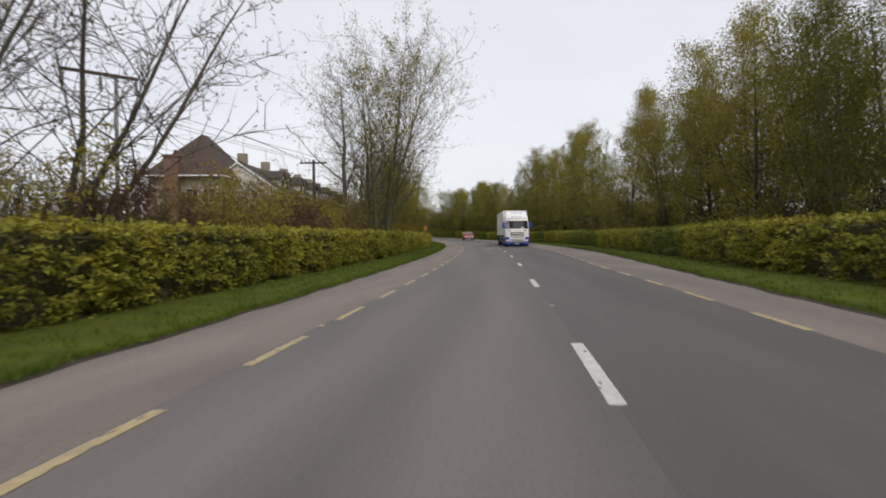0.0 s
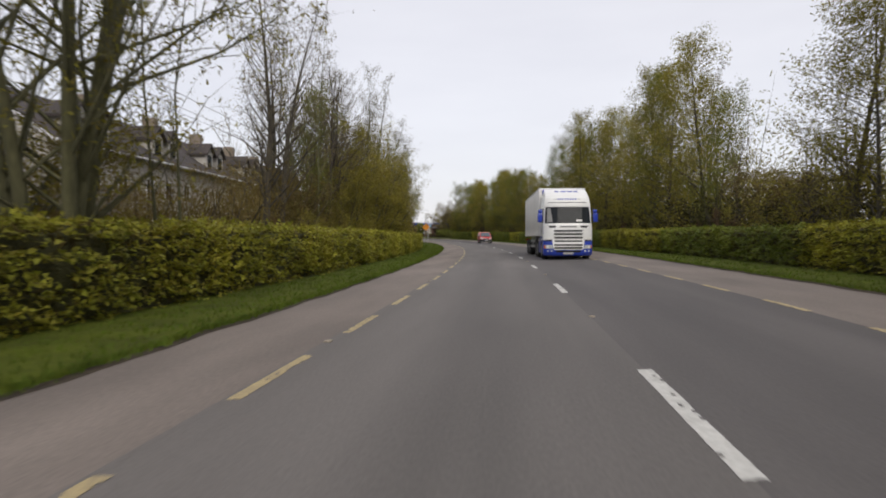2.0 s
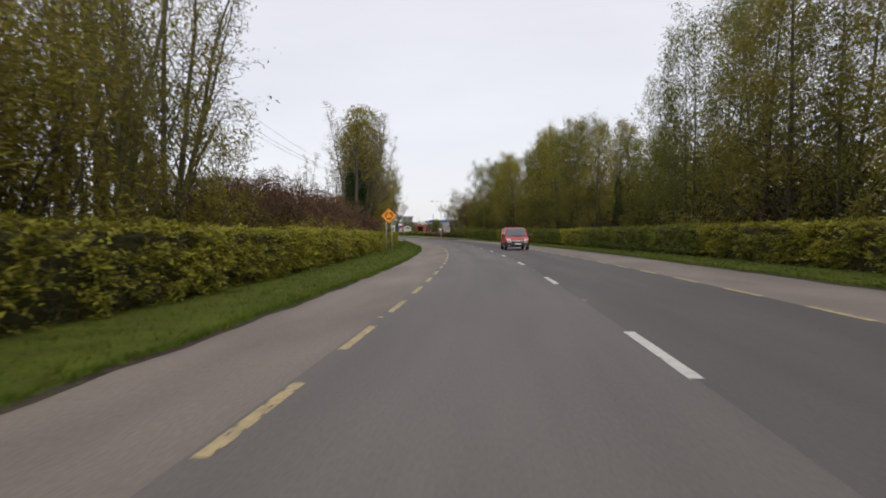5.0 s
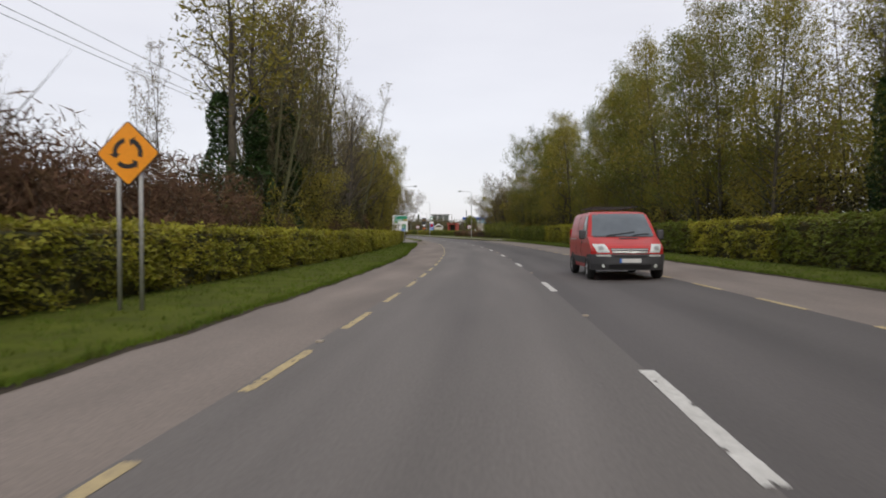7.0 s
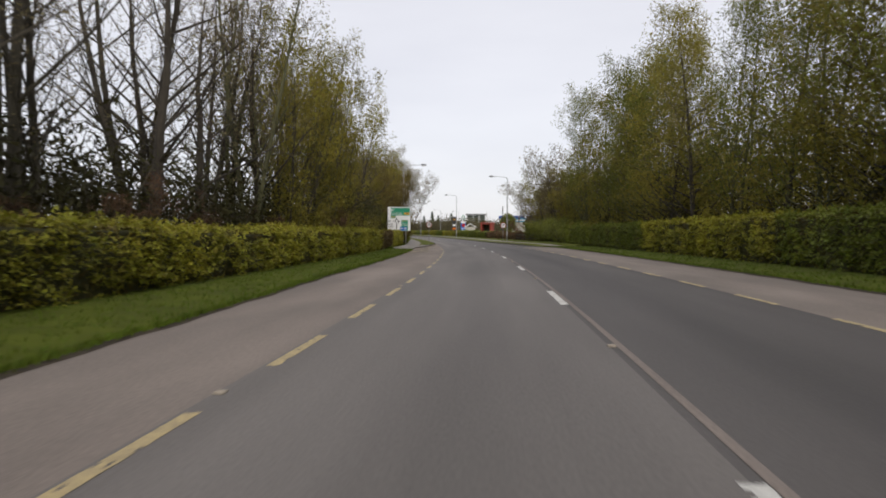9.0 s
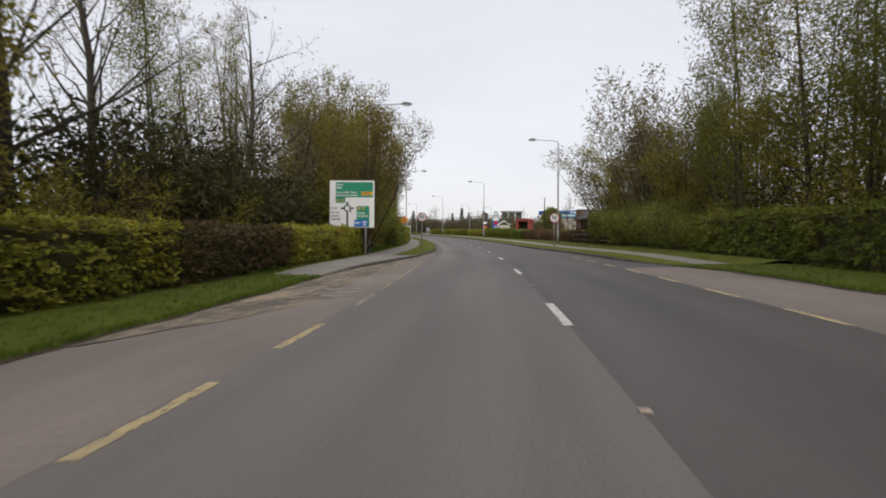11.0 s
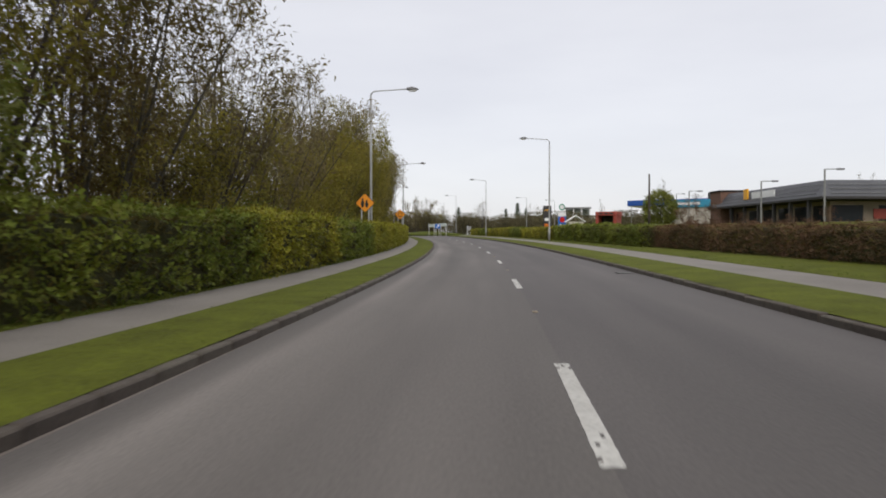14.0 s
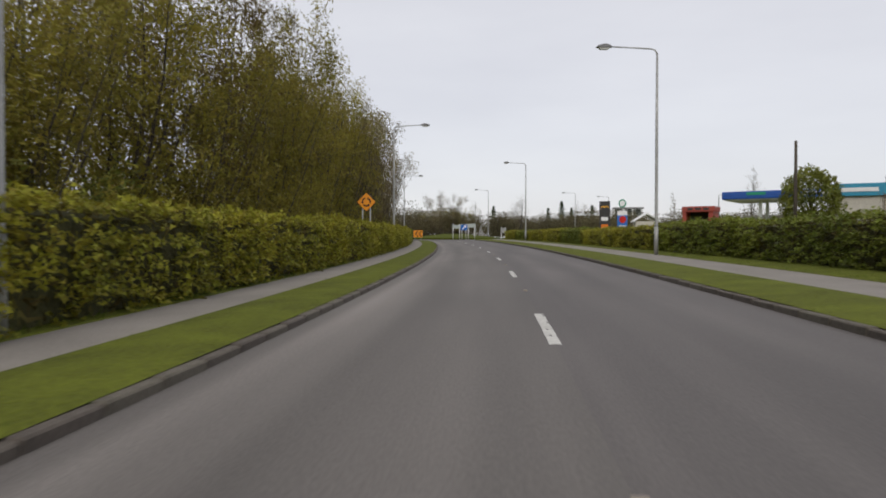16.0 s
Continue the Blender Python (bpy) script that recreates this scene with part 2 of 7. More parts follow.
M_SIGN_W = mat("sign_white", (0.80, 0.80, 0.80), (0.70, 0.70, 0.70), 0.45, 20, 1.5, 0.02)
M_SIGN_G = mat("sign_green", (0.010, 0.260, 0.140), (0.008, 0.215, 0.118), 0.45, 20, 1.5, 0.02)
M_SIGN_B = mat("sign_blue", (0.020, 0.150, 0.520), (0.015, 0.120, 0.43), 0.45, 20, 1.5, 0.02)
M_SIGN_R = mat("sign_red", (0.340, 0.026, 0.028), (0.24, 0.02, 0.02), 0.45, 20, 1.5, 0.02)
M_BLACK = mat("sign_black", (0.012, 0.012, 0.013), (0.02, 0.02, 0.02), 0.5, 20, 1.5, 0.02)
M_GOLD = mat("sign_gold", (0.85, 0.42, 0.02), (0.74, 0.36, 0.02), 0.45, 20, 1.5, 0.02)
M_TRUCK_W = mat("lorry_white_paint", (0.80, 0.80, 0.78), (0.74, 0.74, 0.72), 0.35, 6, 0.6, 0.0, coat=0.4)
M_TRAILER = mat("trailer_panel_white", (0.83, 0.82, 0.80), (0.74, 0.73, 0.71), 0.38, 3, 0.35, 0.02, coat=0.25, mix=0.35)
M_TRUCK_B = mat("lorry_blue_paint", (0.016, 0.052, 0.43), (0.012, 0.038, 0.33), 0.35, 6, 0.6, 0.0, coat=0.5)
M_RUBBER = mat("tyre_rubber", (0.026, 0.025, 0.024), (0.016, 0.016, 0.016), 0.85, 20, 3, 0.3)
M_CHASSIS = mat("chassis_black", (0.030, 0.029, 0.029), (0.018, 0.018, 0.018), 0.7, 15, 2, 0.2)
M_TRIM = mat("grey_plastic", (0.055, 0.055, 0.058), (0.040, 0.040, 0.042), 0.65, 25, 2, 0.15)
M_RIM = mat("wheel_rim", (0.42, 0.42, 0.41), (0.30, 0.30, 0.29), 0.4, 15, 2, 0.05, metal=0.7)
M_GLASS = mat("tinted_glass", (0.022, 0.026, 0.029), (0.016, 0.019, 0.022), 0.06, 3, 1, 0, spec=0.10)
M_GLASS_PALE = mat("windscreen_glass", (0.085, 0.105, 0.120), (0.06, 0.075, 0.09), 0.05, 3, 1, 0, spec=0.9)
M_LENS = mat("headlamp_lens", (0.62, 0.65, 0.62), (0.42, 0.45, 0.43), 0.12, 15, 4, 0.05, coat=1.0)
M_AMBER = mat("amber_lens", (0.75, 0.20, 0.02), (0.6, 0.15, 0.02), 0.2, 15, 4, 0)
M_RED_LENS = mat("red_lens", (0.55, 0.02, 0.015), (0.4, 0.015, 0.01), 0.2, 15, 4, 0)
M_VAN = mat("van_red_paint", (0.46, 0.018, 0.014), (0.36, 0.015, 0.012), 0.42, 5, 0.8, 0.0, coat=0.3, spec=0.3)
M_PLATE = mat("plate", (0.60, 0.60, 0.58), (0.5, 0.5, 0.48), 0.5, 20, 3, 0)
M_RENDER = mat("house_render", (0.42, 0.37, 0.31), (0.28, 0.245, 0.20), 0.95, 12, 0.6, 0.3)
M_ROOF = mat("brown_roof_tile", (0.070, 0.042, 0.032), (0.040, 0.027, 0.022), 0.9, 10, 0.8, 0.4, spread=0.35)
M_BRICK = mat("red_brick", (0.20, 0.112, 0.080), (0.13, 0.075, 0.056), 0.95, 16, 1.0, 0.4)
M_SLATE = mat("slate_grey_roof", (0.105, 0.108, 0.118), (0.075, 0.077, 0.085), 0.6, 8, 0.5, 0.3, spread=0.2)
M_SLATE_BROWN = mat("dark_roof_tile", (0.066, 0.052, 0.046), (0.040, 0.033, 0.030), 0.8, 10, 0.8, 0.4, spread=0.2)
M_BUFF = mat("buff_brick", (0.30, 0.245, 0.19), (0.21, 0.17, 0.13), 0.95, 16, 0.7, 0.4)
M_DARK = mat("dark_cladding", (0.040, 0.037, 0.036), (0.026, 0.024, 0.024), 0.7, 10, 1.0, 0.2)
M_CANOPY = mat("canopy_blue", (0.015, 0.085, 0.36), (0.012, 0.066, 0.29), 0.4, 5, 0.8, 0.02)
M_BOARD = mat("pale_grey_green_board", (0.42, 0.46, 0.42), (0.32, 0.36, 0.33), 0.6, 6, 1.0, 0.05)
M_TEAL = mat("fascia_teal", (0.03, 0.27, 0.42), (0.022, 0.215, 0.345), 0.4, 5, 0.8, 0.02)
M_CREAM = mat("cream_wall", (0.58, 0.55, 0.49), (0.44, 0.415, 0.37), 0.9, 8, 0.5, 0.2)
M_REDCLAD = mat("red_cladding", (0.33, 0.055, 0.035), (0.25, 0.04, 0.028), 0.6, 8, 0.8, 0.1)
M_POLE = mat("creosoted_pole", (0.075, 0.060, 0.046), (0.045, 0.036, 0.028), 0.95, 14, 1.5, 0.4, stretch=(1, 1, 0.2))
M_TIMBER = mat("weathered_timber", (0.085, 0.072, 0.056), (0.05, 0.043, 0.033), 0.95, 14, 1.5, 0.4)


# ---- mesh helpers ----
class MB:
    """Vertices and faces of one mesh."""

    def __init__(self):
        self.v, self.f = [], []

    def add(self, vs, fs):
        k = len(self.v)
        self.v += [tuple(float(q) for q in p) for p in vs]
        self.f += [tuple(i + k for i in f) for f in fs]
        return self

    def box(self, x, y, z, sx, sy, sz, c=None, m=None):
        """A box round (x, y, z) with chamfered edges."""
        h = np.array((sx, sy, sz)) / 2
        c = min(0.2 * min(sx, sy, sz), 0.012 if c is None else c)
        vs, cor = [], []
        for a in (-1, 1):
            for b in (-1, 1):
                for d in (-1, 1):
                    sg = np.array((a, b, d))
                    ids = []
                    for ax in range(3):
                        q = sg * (h - c)
                        q[ax] = sg[ax] * h[ax]
                        ids.append(len(vs))
                        vs.append(q)
                    cor.append((sg, ids))
        fs = []
        for ax in range(3):
            o1, o2 = (ax + 1) % 3, (ax + 2) % 3
            for s in (-1, 1):
                pick = {(g[o1], g[o2]): i[ax] for g, i in cor if g[ax] == s}
                fs.append([pick[(-1, -1)], pick[(1, -1)], pick[(1, 1)], pick[(-1, 1)]])
            for s1 in (-1, 1):
                for s2 in (-1, 1):
                    e = sorted([(g[ax], i) for g, i in cor if g[o1] == s1 and g[o2] == s2], key=lambda t: t[0])
                    fs.append([e[0][1][o1], e[1][1][o1], e[1][1][o2], e[0][1][o2]])
        fs += [list(i) for _, i in cor]
        out = []
        for f in fs:
            p = np.array([vs[i] for i in f])
            nrm = np.cross(p[1] - p[0], p[2] - p[0])
            out.append(f if nrm @ p.mean(0) > 0 else f[::-1])
        vs = np.array(vs) + (x, y, z)
        if m is not None:
            vs = [tuple(m @ Vector(p)) for p in vs]
        return self.add(vs, out)

    def tube(self, pts, rad, n=8, cap=True):
        pts = [np.array(p, float) for p in pts]
        rad = [rad] * len(pts) if np.isscalar(rad) else rad
        vs, fs = [], []
        ref = None
        for i, p in enumerate(pts):
            d = pts[min(i + 1, len(pts) - 1)] - pts[max(i - 1, 0)]
            d = d / (np.linalg.norm(d) + 1e-9)
            if ref is None:
                ref = np.array((1.0, 0, 0)) if abs(d[0]) < 0.8 else np.array((0, 1.0, 0))
            a = ref - d * (ref @ d)
            a /= np.linalg.norm(a) + 1e-9
            ref = a
            b = np.cross(d, a)
            for j in range(n):
                w = 2 * math.pi * j / n
                vs.append(p + rad[i] * (a * math.cos(w) + b * math.sin(w)))
        for i in range(len(pts) - 1):
            for j in range(n):
                fs.append((i * n + j, i * n + (j + 1) % n, (i + 1) * n + (j + 1) % n, (i + 1) * n + j))
        if cap:
            fs.append(tuple(range(n))[::-1])
            fs.append(tuple(range((len(pts) - 1) * n, len(pts) * n)))
        return self.add(vs, fs)

    def spike(self, pts, rad, n=3):
        """A thin open tube that ends in a point."""
        pts = [np.array(p, float) for p in pts]
        d = pts[-1] - pts[0]
        d = d / (np.linalg.norm(d) + 1e-9)
        a = np.array((1.0, 0, 0)) if abs(d[0]) < 0.8 else np.array((0, 1.0, 0))
        a = a - d * (a @ d)
        a /= np.linalg.norm(a)
        b = np.cross(d, a)
        vs = [pts[i] + rad[i] * (a * math.cos(w) + b * math.sin(w)) for i in range(len(pts) - 1) for w in [2 * math.pi * j / n for j in range(n)]]
        k = len(pts) - 2
        fs = [(i * n + j, i * n + (j + 1) % n, (i + 1) * n + (j + 1) % n, (i + 1) * n + j) for i in range(k) for j in range(n)]
        fs += [(k * n + j, k * n + (j + 1) % n, (k + 1) * n) for j in range(n)]
        return self.add(vs + [pts[-1]], fs)

    def prism(self, poly, a, b, plane="yz", inset=0.0):
        """A polygon drawn out from a to b along the axis that the plane leaves; inset draws the two ends in, to round them."""
        poly = np.array(poly, float)
        mid = poly.mean(0)
        ring = [(a, 1 - inset), (a + (inset * 0.6 if a < b else -inset * 0.6), 1), (b - (inset * 0.6 if a < b else -inset * 0.6), 1), (b, 1 - inset)] if inset else [(a, 1), (b, 1)]
        n = len(poly)
        vs, fs = [], []
        for w, k in ring:
            for p in mid + (poly - mid) * k:
                vs.append({"yz": (w, p[0], p[1]), "xz": (p[0], w, p[1]), "xy": (p[0], p[1], w)}[plane])
        for r in range(len(ring) - 1):
            for j in range(n):
                fs.append((r * n + j, r * n + (j + 1) % n, (r + 1) * n + (j + 1) % n, (r + 1) * n + j))
        fs.append(tuple(range(n))[::-1])
        fs.append(tuple(range((len(ring) - 1) * n, len(ring) * n)))
        return self.add(vs, fs)

    def quad(self, a, b, c, d):
        return self.add([a, b, c, d], [(0, 1, 2, 3)])

    def mesh(self, name, material, smooth=False, fix=True):
        me = bpy.data.meshes.new(name)
        me.from_pydata(self.v, [], self.f)
        if fix and len(self.f) < 4000:
            bm = bmesh.new()
            bm.from_mesh(me)
            bmesh.ops.recalc_face_normals(bm, faces=bm.faces)
            bm.to_mesh(me)
            bm.free()
        me.materials.append(material)
        if smooth:
            me.polygons.foreach_set("use_smooth", [True] * len(me.polygons))
        me.update()
        return me


def part(name, mb, material, parent=None, label="", smooth=False, m=None, fix=True):
    ob = new(name, mb.mesh(name, material, smooth, fix) if isinstance(mb, MB) else mb)
    if parent:
        ob.parent = parent
    if m is not None:
        ob.matrix_basis = m
    return tagged(ob, label) if label else ob


def thing(name, label, category, group="", kind="", m=None):
    ob = new(name)
    ob.empty_display_size = 0.3
    if m is not None:
        ob.matrix_basis = m
    return tagged(ob, label, category, group, kind)


def leaf_mesh(name, cen, size, rng, material, up=0.0, long=1.6, flat=None, small=False, rise=0.0):
    """Many small pointed leaves; small ones are a triangle each."""
    n = len(cen)
    d = rng.normal(size=(n, 3))
    d[:, 2] *= 1.0 - 0.6 * up
    d[:, 2] += rise
    d /= np.linalg.norm(d, axis=1)[:, None]
    e = rng.normal(size=(n, 3))
    if flat is not None:
        e = e * 0.8 + np.array(flat)
    nn = np.cross(d, np.cross(e, d))
    nn /= np.linalg.norm(nn, axis=1)[:, None] + 1e-9
    w = np.cross(d, nn)
    s = (size * rng.uniform(0.6, 1.35, n))[:, None]
    if small:
        v = np.stack([cen - d * s * long * 0.6 - w * s * 0.30, cen - d * s * long * 0.4 + w * s * 0.36, cen + d * s * long * 0.75], 1).reshape(-1, 3)
    else:
        v = np.stack([cen - d * s * long / 2, cen + w * s / 2 + nn * s * 0.12, cen + d * s * long / 2, cen - w * s / 2 + nn * s * 0.12], 1).reshape(-1, 3)
    me = bpy.data.meshes.new(name)
    me.from_pydata(v.tolist(), [], np.arange(len(v)).reshape(n, -1).tolist())
    me.materials.append(material)
    me.update()
    return me


def spray_mesh(name, cen, axis, normal, rng, material, length, size, count):
    """Flat twiglets of small pointed leaves, set left and right along an axis."""
    axis = axis / (np.linalg.norm(axis, axis=1)[:, None] + 1e-9)
    side = np.cross(normal, axis)
    side /= np.linalg.norm(side, axis=1)[:, None] + 1e-9
    nn = np.cross(axis, side)
    n = len(cen)
    reach = length * rng.uniform(0.6, 1.25, n)[:, None]
    vs = []
    for i in range(count):
        u, sd = (i + 0.6) / count, 1 if i % 2 else -1
        d = axis * rng.uniform(0.3, 1.0, n)[:, None] + side * sd * rng.uniform(0.4, 1.1, n)[:, None] + nn * rng.normal(-0.1, 0.35, n)[:, None]
        d /= np.linalg.norm(d, axis=1)[:, None]
        w = np.cross(nn + 0.45 * rng.normal(size=(n, 3)), d)
        w /= np.linalg.norm(w, axis=1)[:, None] + 1e-9
        s = (size * rng.uniform(0.6, 1.35, n))[:, None]
        b = cen + axis * reach * u + rng.normal(0, 0.012, (n, 3))
        vs.append(np.stack([b + d * s * 0.25 - w * s * 0.42, b + d * s * 0.45 + w * s * 0.42, b + d * s * 1.25], 1))
    v = np.concatenate(vs).reshape(-1, 3)
    me = bpy.data.meshes.new(name)
    me.from_pydata(v.tolist(), [], np.arange(len(v)).reshape(-1, 3).tolist())
    me.materials.append(material)
    me.update()
    return me


PLACED, GROWN = set(), {}


def settle(ob, m):
    """Put a thing in its first place, and copies of it in all the others, each at its kind's own size times the scale in m."""
    m = m @ Matrix.Diagonal((*GROWN.get(ob.name, (1, 1, 1)), 1))
    if ob.name in PLACED:
        return copy_thing(ob, m @ Matrix.Diagonal((*(1 / v for v in ob.scale), 1)))
    PLACED.add(ob.name)
    ob.matrix_basis = m
    return ob


# ---- the road's line: heading, place and height by the distance s along its centre ----
BENDS = [(-400, 0.0), (-20, 0.0029), (10, 0.0251), (40, 0.0488), (70, 0.0724), (100, 0.0819), (130, 0.0852), (160, 0.0856), (190, 0.0805),
         (220, 0.0789), (250, 0.0857), (280, 0.0914), (310, 0.0897), (340, 0.0861), (370, 0.0829), (400, 0.0801), (460, 0.0749), (520, 0.0)]
RISE = [(-400, 0.0), (-20, 0.0), (40, 0.0), (100, 0.10), (160, 0.234), (220, 0.58), (280, 0.952), (340, 1.631), (400, 2.32), (460, 3.0), (560, 3.3)]
CAMBER = 0.0211
SS = np.arange(-400, 1200.5, 1.0)
TH = np.cumsum(np.interp(SS, *zip(*BENDS)))
TH = np.radians(TH - np.interp(0, SS, TH) - 5.0)
CX, CY = np.cumsum(-np.sin(TH)), np.cumsum(np.cos(TH))
CX, CY = CX - np.interp(0, SS, CX), CY - np.interp(0, SS, CY)
CZ = np.convolve(np.pad(np.interp(SS, *zip(*RISE)), 20, "edge"), np.ones(41) / 41, "valid")


def at(s, off, dz=0.0):
    """The place at distance s, off metres to the right of the centre, dz over the road's plane."""
    th = np.interp(s, SS, TH)
    return (float(np.interp(s, SS, CX) + off * np.cos(th)), float(np.interp(s, SS, CY) + off * np.sin(th)),
            float(np.interp(s, SS, CZ) + CAMBER * min(max(off, -7), 7) + dz))


def put(s, off, dz=0.0, turn=0.0, k=(1, 1, 1)):
    """A pose whose y runs along the road."""
    x, y, z = at(s, off, dz)
    return pose(x, y, z, 0, 0, math.degrees(np.interp(s, SS, TH)) + turn) @ Matrix.Diagonal((*k, 1))


def prof(table, s):
    return float(np.interp(s, *zip(*table)))


def strip(name, rails, s0, s1, step, material, kind="structure", label="", uv=True, cat=""):
    """A sheet along the road; rails: (offset, height) each a number or a table over s."""
    me = bpy.data.meshes.new(name)
    ss = list(np.arange(s0, s1 - 1e-6, step)) + [s1]
    vs, uvs = [], []
    for s in ss:
        for o, h in rails:
            o = o if np.isscalar(o) else prof(o, s)
            h = h if np.isscalar(h) else prof(h, s)
            vs.append(at(s, o, h))
            uvs.append((o, s))
    n = len(rails)
    fs = [(i * n + j, i * n + j + 1, (i + 1) * n + j + 1, (i + 1) * n + j) for i in range(len(ss) - 1) for j in range(n - 1)]
    me.from_pydata(vs, [], fs)
    lay = me.uv_layers.new(name="road")
    for lp in me.loops:
        lay.data[lp.index].uv = uvs[lp.vertex_index]
    me.materials.append(material)
    me.update()
    return tagged(new(name, me), label, cat, "", kind)

# ---- ground, road, verges, paths ----
EDGE_L = [(-400, -5.6), (90, -5.65), (140, -5.8), (178, -6.0), (194, -6.5), (228, -6.2), (233, -6.3), (238, -6.1), (243, -5.55), (247, -5.0), (251, -4.5), (257, -4.08), (263, -3.75), (300, -3.52), (600, -3.5)]
EDGE_R = [(-400, 4.4), (8, 4.4), (22, 4.85), (48, 6.0), (90, 6.35), (190, 6.45), (233, 6.4), (237, 5.6), (242, 4.95), (254, 4.5), (261, 4.0), (269, 3.7), (300, 3.6), (600, 3.6)]
LINE_R = [(-400, 2.9), (28, 2.93), (50, 3.45), (160, 3.5), (190, 3.6), (600, 3.65)]
HEDGE_L = [(-60, -7.9), (60, -7.7), (100, -7.8), (132, -8.7), (150, -9.1), (200, -8.9), (238, -8.3), (250, -7.85), (260, -7.8)]
HEDGE_R = [(-60, 6.4), (20, 6.5), (48, 7.8), (70, 8.3), (140, 8.7), (180, 8.7), (260, 9.6)]


def shift(table, d):
    return [(s, o + d) for s, o in table]


# the land: one sheet out to the horizon, left open under the road by lying lower there
strip("ground", [(-520, 0.6), (-120, 0.3), (-40, 0.12), (-9, -0.04), (-6.8, -0.08), (7.2, -0.10), (9.5, -0.04), (40, 0.1), (150, 0.3), (1400, 1.0)], -400, 1200, 8, M_FIELD, label="rough green and brown land beside the road")
strip("woodland_floor", [(-34, 0.16), (-20, 0.12), (-9.8, 0.06)], -40, 420, 6, M_UNDER, label="dark leaf litter under the trees")
strip("woodland_floor", [(9.9, 0.06), (20, 0.14), (34, 0.2)], -40, 300, 6, M_UNDER, label="dark leaf litter under the trees")
strip("road", [(-3.6, 0.0), (-1.7, 0.008), (0.0, 0.0)], -120, 404, 4, M_ASPHALT, label="worn grey asphalt traffic lane, dusty beside the kerb")
strip("road", [(0.0, 0.0), (1.8, 0.008), (LINE_R, 0.0)], -120, 404, 4, M_LANE_R, label="darker grey asphalt lane with windscreen reflection in its tone")
strip("hard_shoulder", [(EDGE_L, -0.02), (-3.6, 0.0)], -120, 404, 2, M_SHOULDER, label="pale brownish asphalt shoulder with grit")
strip("hard_shoulder", [(LINE_R, 0.0), (EDGE_R, -0.02)], -120, 236, 2, M_SHOULDER, label="pale brownish asphalt shoulder with grit")
strip("hard_shoulder", [(LINE_R, 0.0), (EDGE_R, -0.02)], 236, 404, 2, M_LANE_R, label="dark asphalt margin along the kerb")
# turf banks from the tarmac's ragged edge to the hedges
wob_l = [(s, prof(EDGE_L, s) + 0.07 * math.sin(s * 1.9) * math.sin(s * 0.63)) for s in np.arange(-60, 234, 0.7)]
wob_r = [(s, prof(EDGE_R, s) + 0.07 * math.sin(s * 1.7) * math.sin(s * 0.55)) for s in np.arange(-60, 237, 0.7)]
strip("verge", [(shift(HEDGE_L, -1.6), 0.10), (shift(HEDGE_L, 0.3), 0.08), (shift(wob_l, -0.35), 0.07), (shift(wob_l, -0.10), 0.05), (wob_l, -0.02)], -60, 233, 0.7, M_TURF, label="mown green grass verge below the hedge")
strip("verge", [(wob_r, -0.02), (shift(wob_r, 0.10), 0.05), (shift(wob_r, 0.35), 0.07), (shift(HEDGE_R, -0.3), 0.09), (shift(HEDGE_R, 1.6), 0.10)], -60, 236.5, 0.7, M_TURF, label="mown green grass verge below the hedge")
# brown earth where the turf meets the tarmac, the edge's shade painted in
strip("bare_earth", [(shift(wob_l, -0.03), 0.006), (shift(wob_l, 0.04), -0.010), (shift(wob_l, 0.11), -0.016)], -60, 233, 0.7, M_SOIL_SHADE, label="thin line of brown earth and painted shade along the turf")
strip("bare_earth", [(shift(wob_r, -0.11), -0.016), (shift(wob_r, -0.04), -0.010), (shift(wob_r, 0.03), 0.006)], -60, 236.5, 0.7, M_SOIL_SHADE, label="thin line of brown earth and painted shade along the turf")
# footpaths and the grass between path and kerb
PATH_L_IN = [(231, -6.45), (238, -6.24), (243, -5.69), (247, -5.14), (251, -4.64), (251.6, -5.9), (260, -5.65), (275, -5.4), (303, -5.1), (420, -5.0)]
PATH_L_OUT = [(231, -7.9), (238, -8.2), (250, -7.65), (270, -7.3), (305, -6.5), (420, -6.4)]
PATH_R_IN = [(236, 6.6), (246, 6.3), (256, 5.7), (266, 5.35), (310, 5.4), (420, 5.5)]
PATH_R_OUT = [(236, 8.0), (250, 7.7), (266, 6.95), (310, 7.15), (420, 7.2)]
UP_L = [(231, -0.01), (241, 0.105)]
UP_R = [(236, 0.02), (246, 0.118)]
strip("footpath", [(PATH_L_OUT, -0.08), (PATH_L_OUT, UP_L), (PATH_L_IN, UP_L), (PATH_L_IN, -0.08)], 231, 404, 0.6, M_PATH, label="pale concrete footpath behind a grass strip")
strip("footpath", [(PATH_R_IN, -0.08), (PATH_R_IN, UP_R), (PATH_R_OUT, UP_R), (PATH_R_OUT, -0.08)], 236, 404, 1.0, M_PATH, label="pale concrete footpath behind a grass strip")
strip("verge", [(shift(PATH_L_IN, -0.05), 0.09), (shift(PATH_L_IN, 0.02), 0.125), ([(251, -5.4), (256, -4.9), (263, -4.4), (420, -4.2)], 0.15), (shift(EDGE_L, -0.13), 0.115), (shift(EDGE_L, -0.085), 0.109)], 251.0, 404, 0.6, M_TURF_TOWN, label="bright mown grass strip between kerb and path")
MID_R = [(s, (prof(EDGE_R, s) + 0.13 + prof(PATH_R_IN, s)) / 2) for s in np.arange(234, 405, 1.0)]
